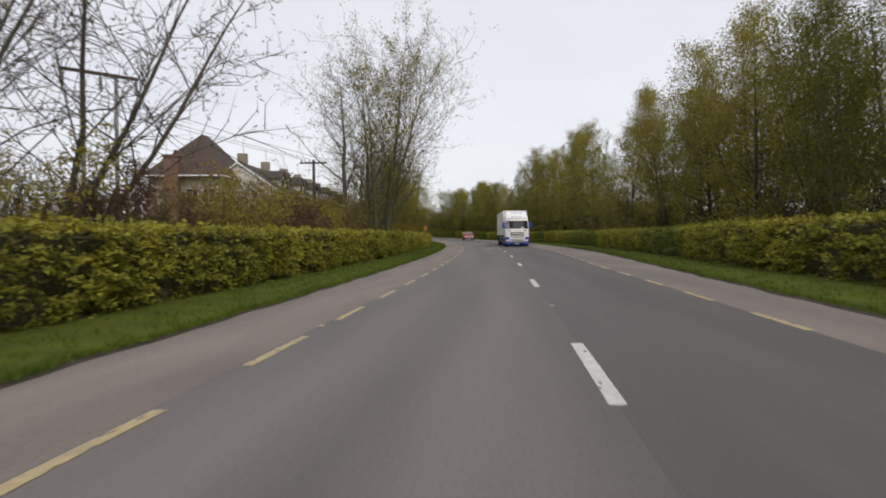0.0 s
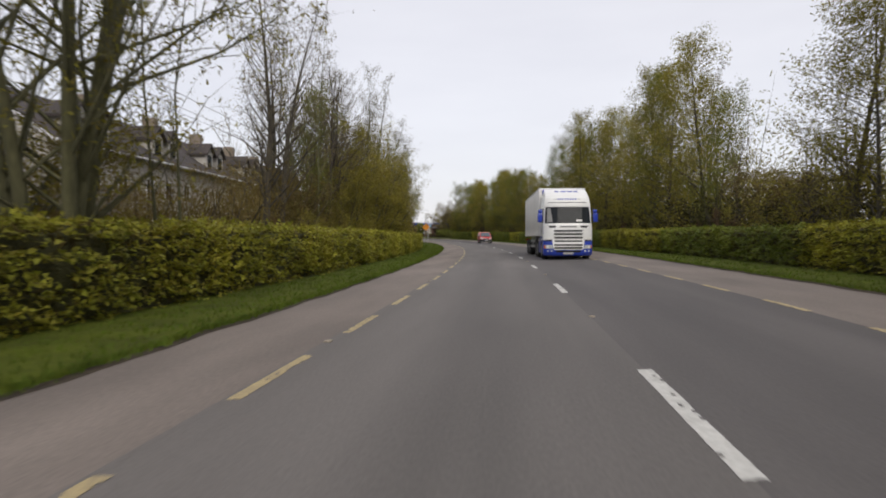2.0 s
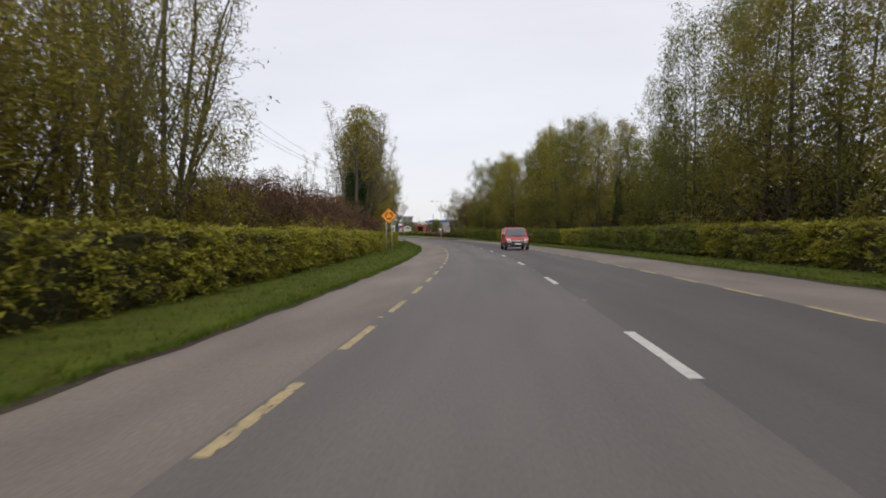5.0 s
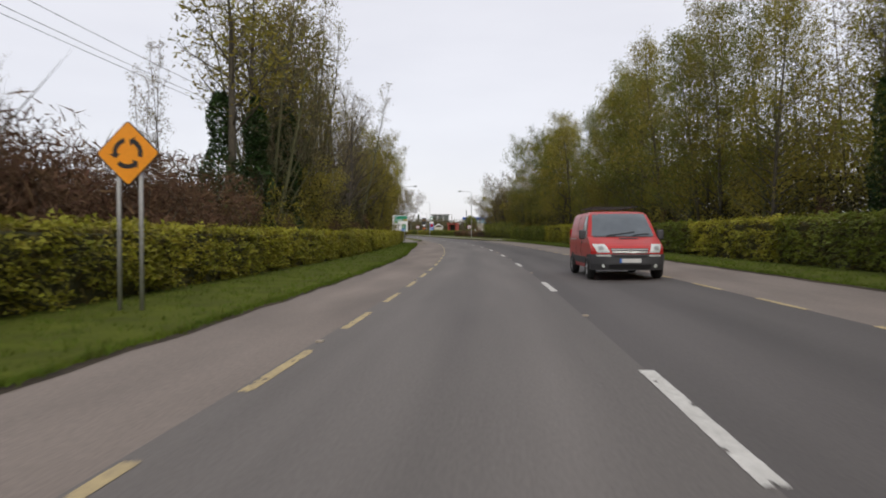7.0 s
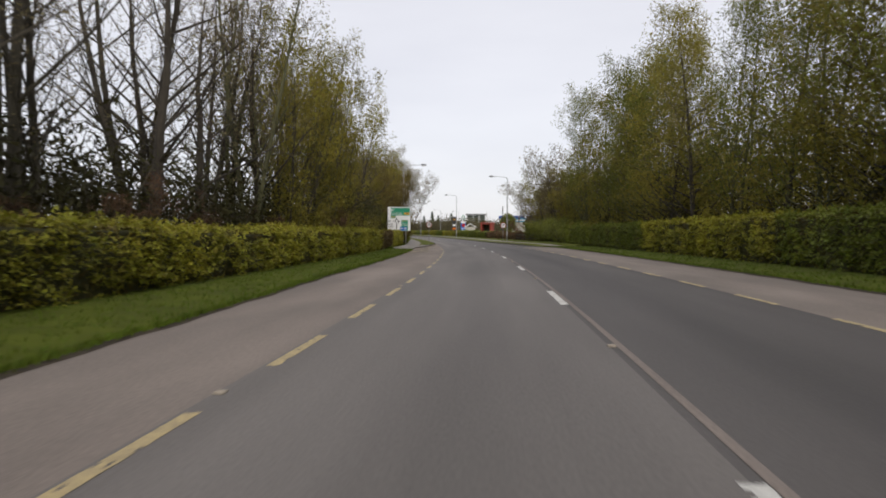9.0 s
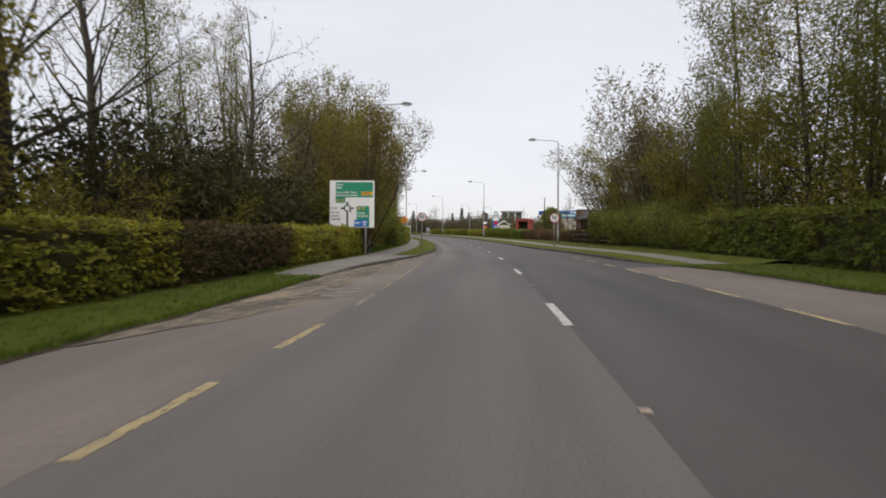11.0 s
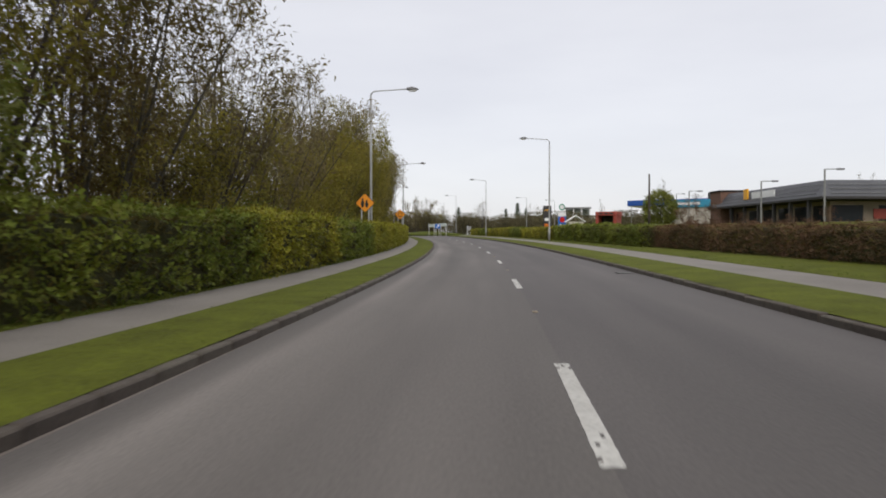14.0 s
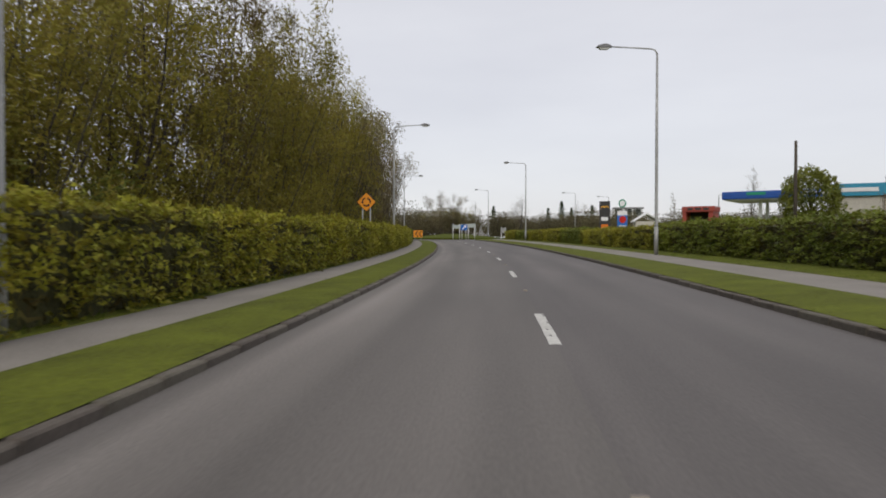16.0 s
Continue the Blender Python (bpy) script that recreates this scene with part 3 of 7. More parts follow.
strip("verge", [(shift(EDGE_R, 0.085), [(236, 0.01), (244, 0.109)]), (shift(EDGE_R, 0.13), [(236, 0.03), (244, 0.115)]), (MID_R, [(236, 0.04), (246, 0.155)]), (shift(PATH_R_IN, -0.02), [(236, 0.03), (246, 0.135)]), (shift(PATH_R_IN, 0.05), [(236, -0.02), (246, 0.09)])], 235.5, 404, 1.0, M_TURF_TOWN, label="bright mown grass strip between kerb and path")
strip("verge", [(-13.0, 0.22), (shift(PATH_L_OUT, -0.8), [(231, 0.06), (241, 0.16)]), (shift(PATH_L_OUT, 0.02), [(231, 0.02), (241, 0.125)]), (shift(PATH_L_OUT, 0.06), [(231, -0.03), (241, 0.09)])], 231, 404, 1.5, M_TURF_TOWN, label="rough grass between path and hedge")
strip("verge", [(shift(PATH_R_OUT, -0.06), [(236, -0.02), (246, 0.09)]), (shift(PATH_R_OUT, -0.02), [(236, 0.03), (246, 0.135)]), (shift(PATH_R_OUT, 1.0), 0.20), (shift(PATH_R_OUT, 3.2), 0.24), (11.6, [(266, 0.35), (284, 0.7), (330, 0.9), (404, 0.5)]), (13.5, [(266, 0.5), (284, 1.45), (322, 1.6), (345, 1.1), (404, 0.7)]), (17.0, [(266, 0.5), (284, 1.2), (322, 1.3), (345, 1.1), (404, 0.7)]), (46.0, [(266, 0.6), (284, 1.1), (345, 1.1), (404, 0.8)])], 236, 404, 1.5, M_TURF_TOWN, label="rough grass bank behind the path")


# markings, each dash an object of its own
def dash(name, s0, s1, off, w, material, seed, parent, chip=0.03):
    """One painted stroke, five strips wide, with worn specks and slightly ragged edges."""
    rng = np.random.default_rng(seed)
    k = max(3, int((s1 - s0) / 0.09))
    vs, fs = [], []
    for i in range(k + 1):
        s = s0 + (s1 - s0) * i / k
        o = off if np.isscalar(off) else prof(off, s)
        for q in (-0.5, -0.3, -0.1, 0.1, 0.3, 0.5):
            vs.append(at(s + rng.uniform(-0.015, 0.015), o + w * q + rng.uniform(-0.004, 0.004), 0.005))
    for i in range(k):
        for j in range(5):
            if rng.random() > chip * (1.8 if j in (0, 4) else 0.7):
                fs.append((6 * i + j, 6 * i + j + 1, 6 * i + j + 7, 6 * i + j + 6))
    return part(name, MB().add(vs, fs), material, parent, fix=False)


centre = thing("centre_line", "broken white centre line painted on the asphalt", "road marking", kind="structure")
for k in range(-3, 33):
    dash("line_dash", 5 + 12 * k, 8 + 12 * k, 0.0, 0.14, M_WHITE, k + 50, centre, 0.015 if k < 21 else 0.045)
edge_l = thing("edge_line", "broken yellow edge line, scuffed and faded", "road marking", kind="structure")
edge_r = thing("edge_line", "broken yellow edge line, scuffed and faded", "road marking", kind="structure")
for k in range(-8, 62):
    if 4 * k + 1.2 < 224:
        q = 0.4 if k > 30 else 0.0
        dash("line_dash", 4 * k - 1.2 + q, 4 * k + 0.95 + q, -3.5, 0.12, M_YELLOW, k + 300, edge_l, 0.06)
    if 4 * k < 250:
        dash("line_dash", 4 * k + 0.75, 4 * k + 2.75, LINE_R, 0.12, M_YELLOW, k + 600, edge_r, 0.06)
for k, (s0, s1, chip) in enumerate(((224, 226.3, 0.35), (227.6, 229.8, 0.45), (231.2, 233.6, 0.4), (234.2, 237.2, 0.3), (237.6, 241.0, 0.35), (241.6, 244.5, 0.45))):
    dash("line_dash", s0, s1, [(224, -3.5), (241, -3.75), (246, -3.9)], 0.11, M_WORN_YELLOW if k % 3 else M_WORN, 5 + k, edge_l, chip)
EARTHY = [(s, prof(EDGE_L, s) + 0.06 + (-3.66 - prof(EDGE_L, s) - 0.06) * min(1.0, (s - 219) / 8, (264 - s) / 10) + 0.10 * math.sin(s * 2.1) * math.sin(s * 0.77)) for s in np.arange(219.5, 263.6, 0.5)]
strip("road_dirt", [(shift(EDGE_L, 0.04), -0.015), (EARTHY, -0.004)], 219.5, 263.5, 0.5, M_DIRT, label="brown dirt and dust over the worn shoulder")
hatch = thing("worn_hatching", "worn pale and yellow hatching on the dirty shoulder", "road marking", kind="structure")
rng = np.random.default_rng(8)


def lie(a, b, rise):
    e = prof(EDGE_L, a)
    b = max(b, e + 0.03)
    return at(a, b, rise - 0.02 * min(1.0, max(0.0, (-3.6 - b) / (-3.6 - e))))


def blot(mb, s, off, ls, lo, rise, n):
    """One ragged flat scrap, ls long and lo wide."""
    vs = [lie(s, off, rise)]
    for i in range(n):
        a = 2 * math.pi * i / n
        r = rng.uniform(0.55, 1.15)
        vs.append(lie(s + 0.5 * ls * math.sin(a) * r, off + 0.5 * lo * math.cos(a) * r, rise))
    mb.add(vs, [(0, 1 + i, 1 + (i + 1) % n) for i in range(n)])


def worn_patch(s, off, ls, lo, material, scraps=26, slant=0.3):
    """What is left of a painted bar: scraps strewn along it, thinning out to its rim."""
    mb = MB()
    for _ in range(scraps):
        u, v = rng.uniform(-0.5, 0.5), np.clip(rng.normal(0, 0.28), -0.6, 0.6)
        q = rng.uniform(0.3, 1.0) * (1.1 - abs(v))
        blot(mb, s + v * ls + slant * u * lo, off + u * lo, 0.22 * q, 0.30 * q, 0.006 + 0.0004 * rng.random(), 7)
    part("worn_patch", mb, material, hatch, fix=False)


def worn_bar(s, o0, o1, wide, slant, keep, material):
    """A painted bar across the shoulder, worn down to flecks."""
    mb = MB()
    nx, ny = int((o1 - o0) / 0.07), max(2, int(wide / 0.07))
    seat = rng.uniform(0, 50)
    for a in range(nx):
        for b in range(ny):
            o, q = o0 + 0.07 * a, s + 0.07 * b + slant * 0.07 * a
            rim = min(a, nx - 1 - a, 4) / 4 + (b in (0, ny - 1)) * -0.3
            if noise.noise(Vector((o * 2.2, q * 3.5, seat))) + 0.35 * noise.noise(Vector((o * 9, q * 9, seat))) + 0.25 * rim > keep:
                c = [(q + rng.uniform(-0.003, 0.003) + u, o + rng.uniform(-0.003, 0.003) + v) for u, v in ((-0.031, -0.031), (-0.031, 0.031), (0.031, 0.031), (0.031, -0.031))]
                mb.quad(*[lie(u, v, 0.006) for u, v in c])
    if mb.f:
        part("worn_patch", mb, material, hatch, fix=False)


for k in range(34):
    s = 225 + 0.95 * k + rng.uniform(-0.15, 0.15)
    lo, hi = prof(EDGE_L, s) + 0.45, -3.75
    if hi - lo > 0.5:
        worn_bar(s, lo + rng.uniform(0, 0.4) * (hi - lo), hi, rng.uniform(0.16, 0.42), rng.uniform(0.1, 0.4), rng.uniform(0.2, 0.42), M_WORN if k % 4 else M_WORN_YELLOW)
for k in range(30):
    s = 232 + 1.1 * k + rng.uniform(-0.4, 0.4)
    worn_patch(s, prof(EDGE_L, s) + rng.uniform(0.16, 0.3), rng.uniform(0.8, 1.6), rng.uniform(0.12, 0.3), M_GRIT if k % 3 else M_WORN, 16)
strip("joint_seam", [(0.08, 0.005), (0.16, 0.005)], 172, 214, 1.0, M_SHOULDER, label="pale sealed joint between the lanes")
stud_row = thing("road_studs", "small white cat's-eye studs on the centre line", "road stud", kind="structure")
stud = MB().box(0, 0, 0.010, 0.09, 0.11, 0.022, 0.01).box(0, -0.03, 0.018, 0.06, 0.03, 0.016, 0.005).mesh("road_stud", M_WORN)
for k in range(-2, 32):
    part("road_stud", stud, M_WHITE, stud_row, m=put(12.35 + 12 * k, 0.02, 0.0))
for k in range(-1, 19):
    part("road_stud", stud, M_WHITE, stud_row, m=put(10.0 + 12 * k, -3.55, 0.0))

grate = thing("gully_grate", "dark iron gully grate by the kerb", "grate", kind="structure", m=put(285.7, 3.25, 0.0))
part("frame", MB().box(0, 0, 0.002, 0.46, 0.46, 0.02), M_CHASSIS, grate)
for k in range(6):
    part("bar", MB().box(-0.17 + 0.068 * k, 0, 0.014, 0.03, 0.40, 0.012), M_GREY_POST, grate)

# ---- hedges ----
def hedge_block(seed, material, length=10.0, thick=1.4, high=1.65, label="", category="hedge", group="", n=1300, size=0.093):
    """A length of clipped hedge: a dark core with the inner shade in its colour, and leaves in layered sprays on its
    faces and top.
    """
    rng = np.random.default_rng(seed)
    ob = thing("hedge", label, category, group)
    # core: a closed shell, the shade among the twigs put into its colour
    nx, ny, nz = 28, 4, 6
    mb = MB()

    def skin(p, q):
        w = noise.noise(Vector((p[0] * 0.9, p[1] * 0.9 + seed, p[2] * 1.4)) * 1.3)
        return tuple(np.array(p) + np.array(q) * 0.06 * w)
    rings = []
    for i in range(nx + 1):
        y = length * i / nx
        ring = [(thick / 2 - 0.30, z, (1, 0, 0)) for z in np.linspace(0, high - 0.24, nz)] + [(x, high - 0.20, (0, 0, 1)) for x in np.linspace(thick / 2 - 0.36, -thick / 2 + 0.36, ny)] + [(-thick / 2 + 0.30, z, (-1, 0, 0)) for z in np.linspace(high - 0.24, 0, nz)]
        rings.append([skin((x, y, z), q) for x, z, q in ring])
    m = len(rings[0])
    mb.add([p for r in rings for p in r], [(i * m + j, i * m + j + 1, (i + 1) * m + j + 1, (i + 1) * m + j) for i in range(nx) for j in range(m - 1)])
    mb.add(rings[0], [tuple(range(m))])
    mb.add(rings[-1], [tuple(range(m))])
    part("core", mb, M_HEDGE_CORE, ob, "dark core with the shade between the twigs painted in")
    # inner leaves added as filler, duller and browner, that show in the gaps
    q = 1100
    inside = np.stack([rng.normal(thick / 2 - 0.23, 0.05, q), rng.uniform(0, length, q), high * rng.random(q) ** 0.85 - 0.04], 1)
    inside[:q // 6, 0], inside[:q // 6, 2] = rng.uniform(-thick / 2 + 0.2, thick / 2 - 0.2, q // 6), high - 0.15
    part("old_leaves", leaf_mesh("old_leaves", inside, 0.095, rng, M_HEDGE_INNER, flat=(0.8, 0, 0.6), small=True), None, ob, "dull brown leaves inside the hedge")
    # flat sprays of small leaves in uneven layers, leaning out of the face and over the top
    rng = np.random.default_rng(seed + 40)
    k = int(n * 1.45)
    face = rng.random(k)
    x, y, z = np.full(k, thick / 2 - 0.10), rng.uniform(-0.02, length + 0.02, k), rng.uniform(0.04, high - 0.04, k)
    top, back = face > 0.66, face > 0.95
    x[top] = rng.uniform(-thick / 2 + 0.1, thick / 2 - 0.04, top.sum())
    z[top] = high - 0.08
    x[back] = -thick / 2 + 0.10
    z[back] = rng.uniform(high * 0.45, high, back.sum())
    top &= ~back
    dens = np.array([noise.noise(Vector((a * 0.8, b * 1.3 + seed * 3, c * 3.6))) + 0.22 * noise.noise(Vector((a, b * 0.33 + seed * 7, c * 0.7))) for a, b, c in zip(x, y, z)])
    bulge = np.array([noise.noise(Vector((a, b * 0.8 + seed, c * 1.2))) + 0.5 * noise.noise(Vector((a, b * 2.6 + seed, c * 3.4))) for a, b, c in zip(x, y, z)])
    keep = (dens > -0.52 + 0.4 * rng.random(k) - 0.2 * top) & ((z > 0.3) | (rng.random(k) < 0.55))
    x[~top] += (0.13 * bulge + 0.06 * rng.normal(size=k) - 0.10 * (z < 0.3))[~top] * np.where(back, -1, 1)[~top]
    z[top] += (0.06 * bulge + 0.03 * rng.normal(size=k))[top]
    ax = np.stack([np.where(back, -1.0, 1.0) * rng.uniform(0.25, 1.0, k), rng.normal(0, 0.8, k), rng.normal(0.05, 0.22, k)], 1)
    ax[top] = np.stack([rng.normal(0, 0.8, top.sum()), rng.normal(0, 0.8, top.sum()), rng.uniform(0.0, 0.6, top.sum())], 1)
    nr = np.stack([np.where(back, -0.5, 0.5) * np.where(top, 0.3, 1), rng.normal(0, 0.25, k), rng.uniform(0.5, 1.1, k)], 1)
    cen = np.stack([x, y, z], 1)
    m = n // 16
    e_end = rng.random(m) < 0.5
    cen = np.concatenate([cen[keep][:n], np.stack([rng.uniform(-thick / 2 + 0.1, thick / 2 - 0.1, m), np.where(e_end, 0.02, length - 0.02), rng.uniform(0.1, high - 0.1, m)], 1)])
    ax = np.concatenate([ax[keep][:n], np.stack([rng.normal(0, 0.5, m), np.where(e_end, -1.0, 1.0), rng.normal(0.1, 0.3, m)], 1)])
    nr = np.concatenate([nr[keep][:n], np.stack([rng.normal(0, 0.3, m), np.where(e_end, -0.5, 0.5), np.full(m, 0.9)], 1)])
    part("leaves", spray_mesh("leaves", cen, ax, nr, rng, material, 0.24 if size > 0.05 else 0.3, size, 6), material, ob)
    return ob


HEDGE_KINDS = [hedge_block(k, M_HEDGE if k < 3 else M_HEDGE_GREEN, label=("clipped beech hedge with fresh yellow-green leaves" if k < 3 else "clipped hedge with fresh green leaves, darker below"), group="roadside hedge") for k in range(5)]
HEDGE_KINDS.append(hedge_block(9, M_LEAF_BROWN, label="rough brown leafless hedge of thin twigs", group="roadside hedge", n=2100, size=0.046))
HEDGE_KINDS.append(hedge_block(12, M_HEDGE_BROWN, label="clipped beech hedge still holding dry brown leaves", group="roadside hedge"))


# stretches of the hedge that still hold last year's leaves
BROWN_RUNS = [(227, 236)]


def lay_hedge(s0, s1, table, inward, high, kinds, seed, step=9.8):
    rng = np.random.default_rng(seed)
    s = s0
    while s < s1 - 3:
        k = HEDGE_KINDS[rng.choice(kinds)]
        if inward < 0 and any(a <= s < b for a, b in BROWN_RUNS):
            k = HEDGE_KINDS[6]
        o0, o1 = prof(table, s), prof(table, s + step)
        mid = 0.7 * inward
        skew = -math.degrees(math.atan2(o1 - o0, step))
        ln = min(step, s1 - s)
        h = (high if np.isscalar(high) else prof(high, s)) / 1.65 * rng.uniform(0.96, 1.05)
        flip = -1 if inward < 0 else 1
        if flip > 0:
            m = put(s, o0 + mid, 0.03, skew + 180, (1, ln / 9.8, h)) @ Matrix.Translation((0, -9.8, 0))
        else:
            m = put(s, o0 + mid, 0.03, skew, (1, ln / 9.8, h))
        settle(k, m)
        s += ln


lay_hedge(-8, 252.0, HEDGE_L, -1, [(0, 1.66), (60, 1.62), (140, 1.55), (250, 1.6)], (0, 1, 2), 1)
lay_hedge(-8, 247, HEDGE_R, 1, [(0, 1.42), (60, 1.42), (150, 1.6), (190, 1.85), (250, 1.95)], (0, 1, 3, 4), 2)
lay_hedge(274, 398, [(274, -7.15), (300, -6.55), (330, -6.45), (400, -6.4)], -1, [(274, 1.95), (330, 1.9), (400, 1.6)], (0, 1, 2, 3), 3)
lay_hedge(304.6, 402, [(304, 8.5), (340, 8.1), (400, 7.9)], 1, [(304, 1.42), (316, 1.52), (326, 1.62), (334, 1.45), (400, 1.3)], (1, 0, 3), 4)
lay_hedge(263, 304.6, [(263, 10.2), (274, 9.7), (288, 9.5), (305, 8.9)], 1, [(263, 1.2), (280, 1.32), (292, 1.35), (305, 1.5)], (5,), 6, 6.9)


# ---- trees ----
def grow(seed, high, stems, tilt, per_stem, reach, angle, clear, twigs, leaves, size, leaf_mat, bark, r0, jitter=0.22, droop=0.0, base=0.3, leaf_low=0.0, twiggy=False, lean=None, sway=0.05, oval=False):
    """Meshes of trunk with limbs, and of leaves."""
    rng = np.random.default_rng(seed)
    mb, spots = MB(), []
    for st in range(stems):
        az = rng.uniform(0, 6.28) if lean is None else lean + rng.uniform(-0.7, 0.7)
        tl = math.radians(tilt) * rng.uniform(0.4, 1.2) * (1 if stems > 1 else 0.5)
        h = high * rng.uniform(0.8, 1.0) if st else high
        n = 8 if r0 > 0.1 else 4
        p = np.array((base * math.cos(az) * (stems > 1), base * math.sin(az) * (stems > 1), -0.15))
        d = np.array((math.sin(tl) * math.cos(az), math.sin(tl) * math.sin(az), math.cos(tl)))
        pts = [p]
        for i in range(n):
            d = d + rng.normal(0, sway, 3) + np.array((0, 0, 0.045))
            d /= np.linalg.norm(d)
            pts.append(pts[-1] + d * (h + 0.15) / n)
        rad = [r0 * (1.0 if stems == 1 else 0.75) * max(0.05, (1 - i / n) ** 0.85) * (1.35 if i == 0 else 1) for i in range(n + 1)]
        mb.tube(pts, rad, 7 if r0 > 0.1 else 4, False)
        pts = np.array(pts)
        for b in range(per_stem):
            u = clear + (0.97 - clear) * ((b + rng.random()) / per_stem)
            j = min(int(u * n), n - 1)
            q = pts[j] + (pts[j + 1] - pts[j]) * (u * n - j)
            ba = b * 2.4 + rng.uniform(-0.6, 0.6)
            an = math.radians(angle * rng.uniform(0.75, 1.2))
            swell = 0.3 + 0.7 * math.sin(math.pi * ((u - clear) / (1 - clear)) ** 0.75) if oval else (1 - u) ** 0.7 * 0.85 + 0.15
            ln = reach * swell * rng.uniform(0.65, 1.25)
            dd = np.array((math.sin(an) * math.cos(ba), math.sin(an) * math.sin(ba), math.cos(an)))
            bp = [q]
            for i in range(4):
                dd = dd + rng.normal(0, 0.10, 3) + np.array((0, 0, 0.10 - droop * i))
                dd /= np.linalg.norm(dd)
                bp.append(bp[-1] + dd * ln / 4)
            br = max(0.012, 0.42 * rad[j] * min(1.0, ln / 3.0))
            mb.spike(bp[:1] + bp[2:], [br, br * 0.55, br * 0.3], 3)
            bp = np.array(bp)
            for t in range(twigs):
                v = rng.uniform(0.25, 1.0) * 4
                i = min(int(v), 3)
                s0 = bp[i] + (bp[i + 1] - bp[i]) * (v - i)
                td = dd * 0.7 + rng.normal(0, 0.55, 3) + np.array((0, 0, 0.25 - droop * 2))
                td /= np.linalg.norm(td)
                tn = ln * rng.uniform(0.22, 0.45)
                tp = [s0, s0 + td * tn * 0.5, s0 + (td + rng.normal(0, 0.22, 3) + np.array((0, 0, 0.1 - droop))) * tn]
                mb.spike(tp, [0.013, 0.009], 3)
                spots += [tp[1], tp[2], (tp[1] + tp[2]) / 2]
            spots += [bp[2], bp[3], bp[4]]
    spots = np.array(spots)
    if leaf_low:
        spots = spots[spots[:, 2] < high * leaf_low]
    cen = spots[rng.integers(0, len(spots), leaves)] + np.clip(rng.normal(0, jitter, (leaves, 3)), -1.6 * jitter, 1.6 * jitter)
    cen = cen[cen[:, 2] > 0.25]
    return mb.mesh("trunk", bark, True, False), leaf_mesh("crown", cen, size, rng, leaf_mat, small=True, long=4.2 if twiggy else 1.6, rise=0.7 if twiggy else 0.0)


def tree(name, label, group, cat="tree", **k):
    tr, cr = grow(**k)
    ob = thing(name, label, cat, group)
    part("trunk", tr, None, ob)
    part("crown", cr, None, ob)
    return ob


POPLARS = [tree("poplar_tree", "tall upright poplar just coming into pale leaf", "roadside trees", seed=10 + i, high=14.5, stems=5, tilt=15, per_stem=20, reach=4.2, angle=33, clear=0.10, twigs=4, leaves=8500, size=0.072, leaf_mat=(M_LEAF_OLIVE, M_LEAF_PALE)[i % 2], bark=M_BARK_MOSS, r0=0.17, jitter=0.2) for i in range(3)]
ALDERS = [tree("alder_tree", ("slender alder with thin spreading branches and olive buds", "slender alder in fresh green leaf")[i % 2], "woodland trees", seed=30 + i, high=15, stems=(1, 2, 1, 2)[i], tilt=7, per_stem=(60, 34, 56, 34)[i], reach=4.6, angle=(66, 58, 72, 52)[i], clear=0.1, twigs=2, sway=0.03, leaves=14500, size=0.086, leaf_mat=(M_LEAF_OLIVE, M_LEAF_GREEN)[i % 2], bark=(M_BARK, M_BARK_MOSS)[i % 2], r0=0.15, jitter=0.34) for i in range(4)]
BARES = [tree("ash_tree", "bare-branched tree with opening buds against the sky", "woodland trees", seed=50 + i, high=13, stems=(1, 2, 3)[i], tilt=14, per_stem=(40, 26, 20)[i], reach=5.0, angle=50, clear=0.2, twigs=4, leaves=3000, size=0.056, leaf_mat=M_LEAF_PALE, bark=M_BARK, r0=0.2, jitter=0.12, droop=0.03) for i in range(3)]
POLES = [tree("birch_tree", "thin straight young tree, nearly bare", "woodland trees", seed=60 + i, high=11.5, stems=2, tilt=5, per_stem=20, reach=1.9, angle=36, clear=0.22, twigs=2, leaves=1500, size=0.064, leaf_mat=M_LEAF_PALE, bark=(M_BARK, M_BARK_MOSS)[i], r0=0.085, jitter=0.12, base=0.6) for i in range(2)]
BUSHES = [tree("shrub", ("bushy olive undergrowth below the trees", "leafy green shrub below the trees", "tangled brown leafless shrub", "bushy olive undergrowth below the trees")[i], "undergrowth", "shrub", seed=70 + i, high=(3.6, 3.2, 3.0, 4.4)[i], stems=5, tilt=34, per_stem=4, reach=1.5, angle=45, clear=0.15, twigs=1, leaves=(1900, 1800, 2600, 1900)[i], size=(0.08, 0.085, 0.031, 0.08)[i], twiggy=(i == 2), leaf_mat=(M_LEAF_OLIVE, M_LEAF_SHRUB, M_LEAF_BROWN, M_LEAF_OLIVE)[i], bark=M_BARK, r0=0.03, jitter=(0.3, 0.3, 0.14, 0.3)[i], base=0.5) for i in range(4)]
SPREAD = tree("spreading_tree", "wide many-stemmed tree fanning from its foot, thinly leafed", "roadside trees", seed=23, high=15, stems=5, tilt=13, per_stem=26, reach=6.8, angle=54, clear=0.10, twigs=10, oval=True, leaves=30000, size=0.07, leaf_mat=M_LEAF_OLIVE, bark=M_BARK_MOSS, r0=0.19, jitter=0.18)
LIMBED = tree("limbed_tree", "big bare tree with thick dark spreading limbs", "woodland trees", seed=131, high=13.5, stems=1, tilt=8, per_stem=15, reach=7.5, angle=62, clear=0.22, twigs=9, leaves=700, size=0.08, leaf_mat=M_LEAF_PALE, bark=M_BARK, r0=0.27, jitter=0.1, droop=0.02)
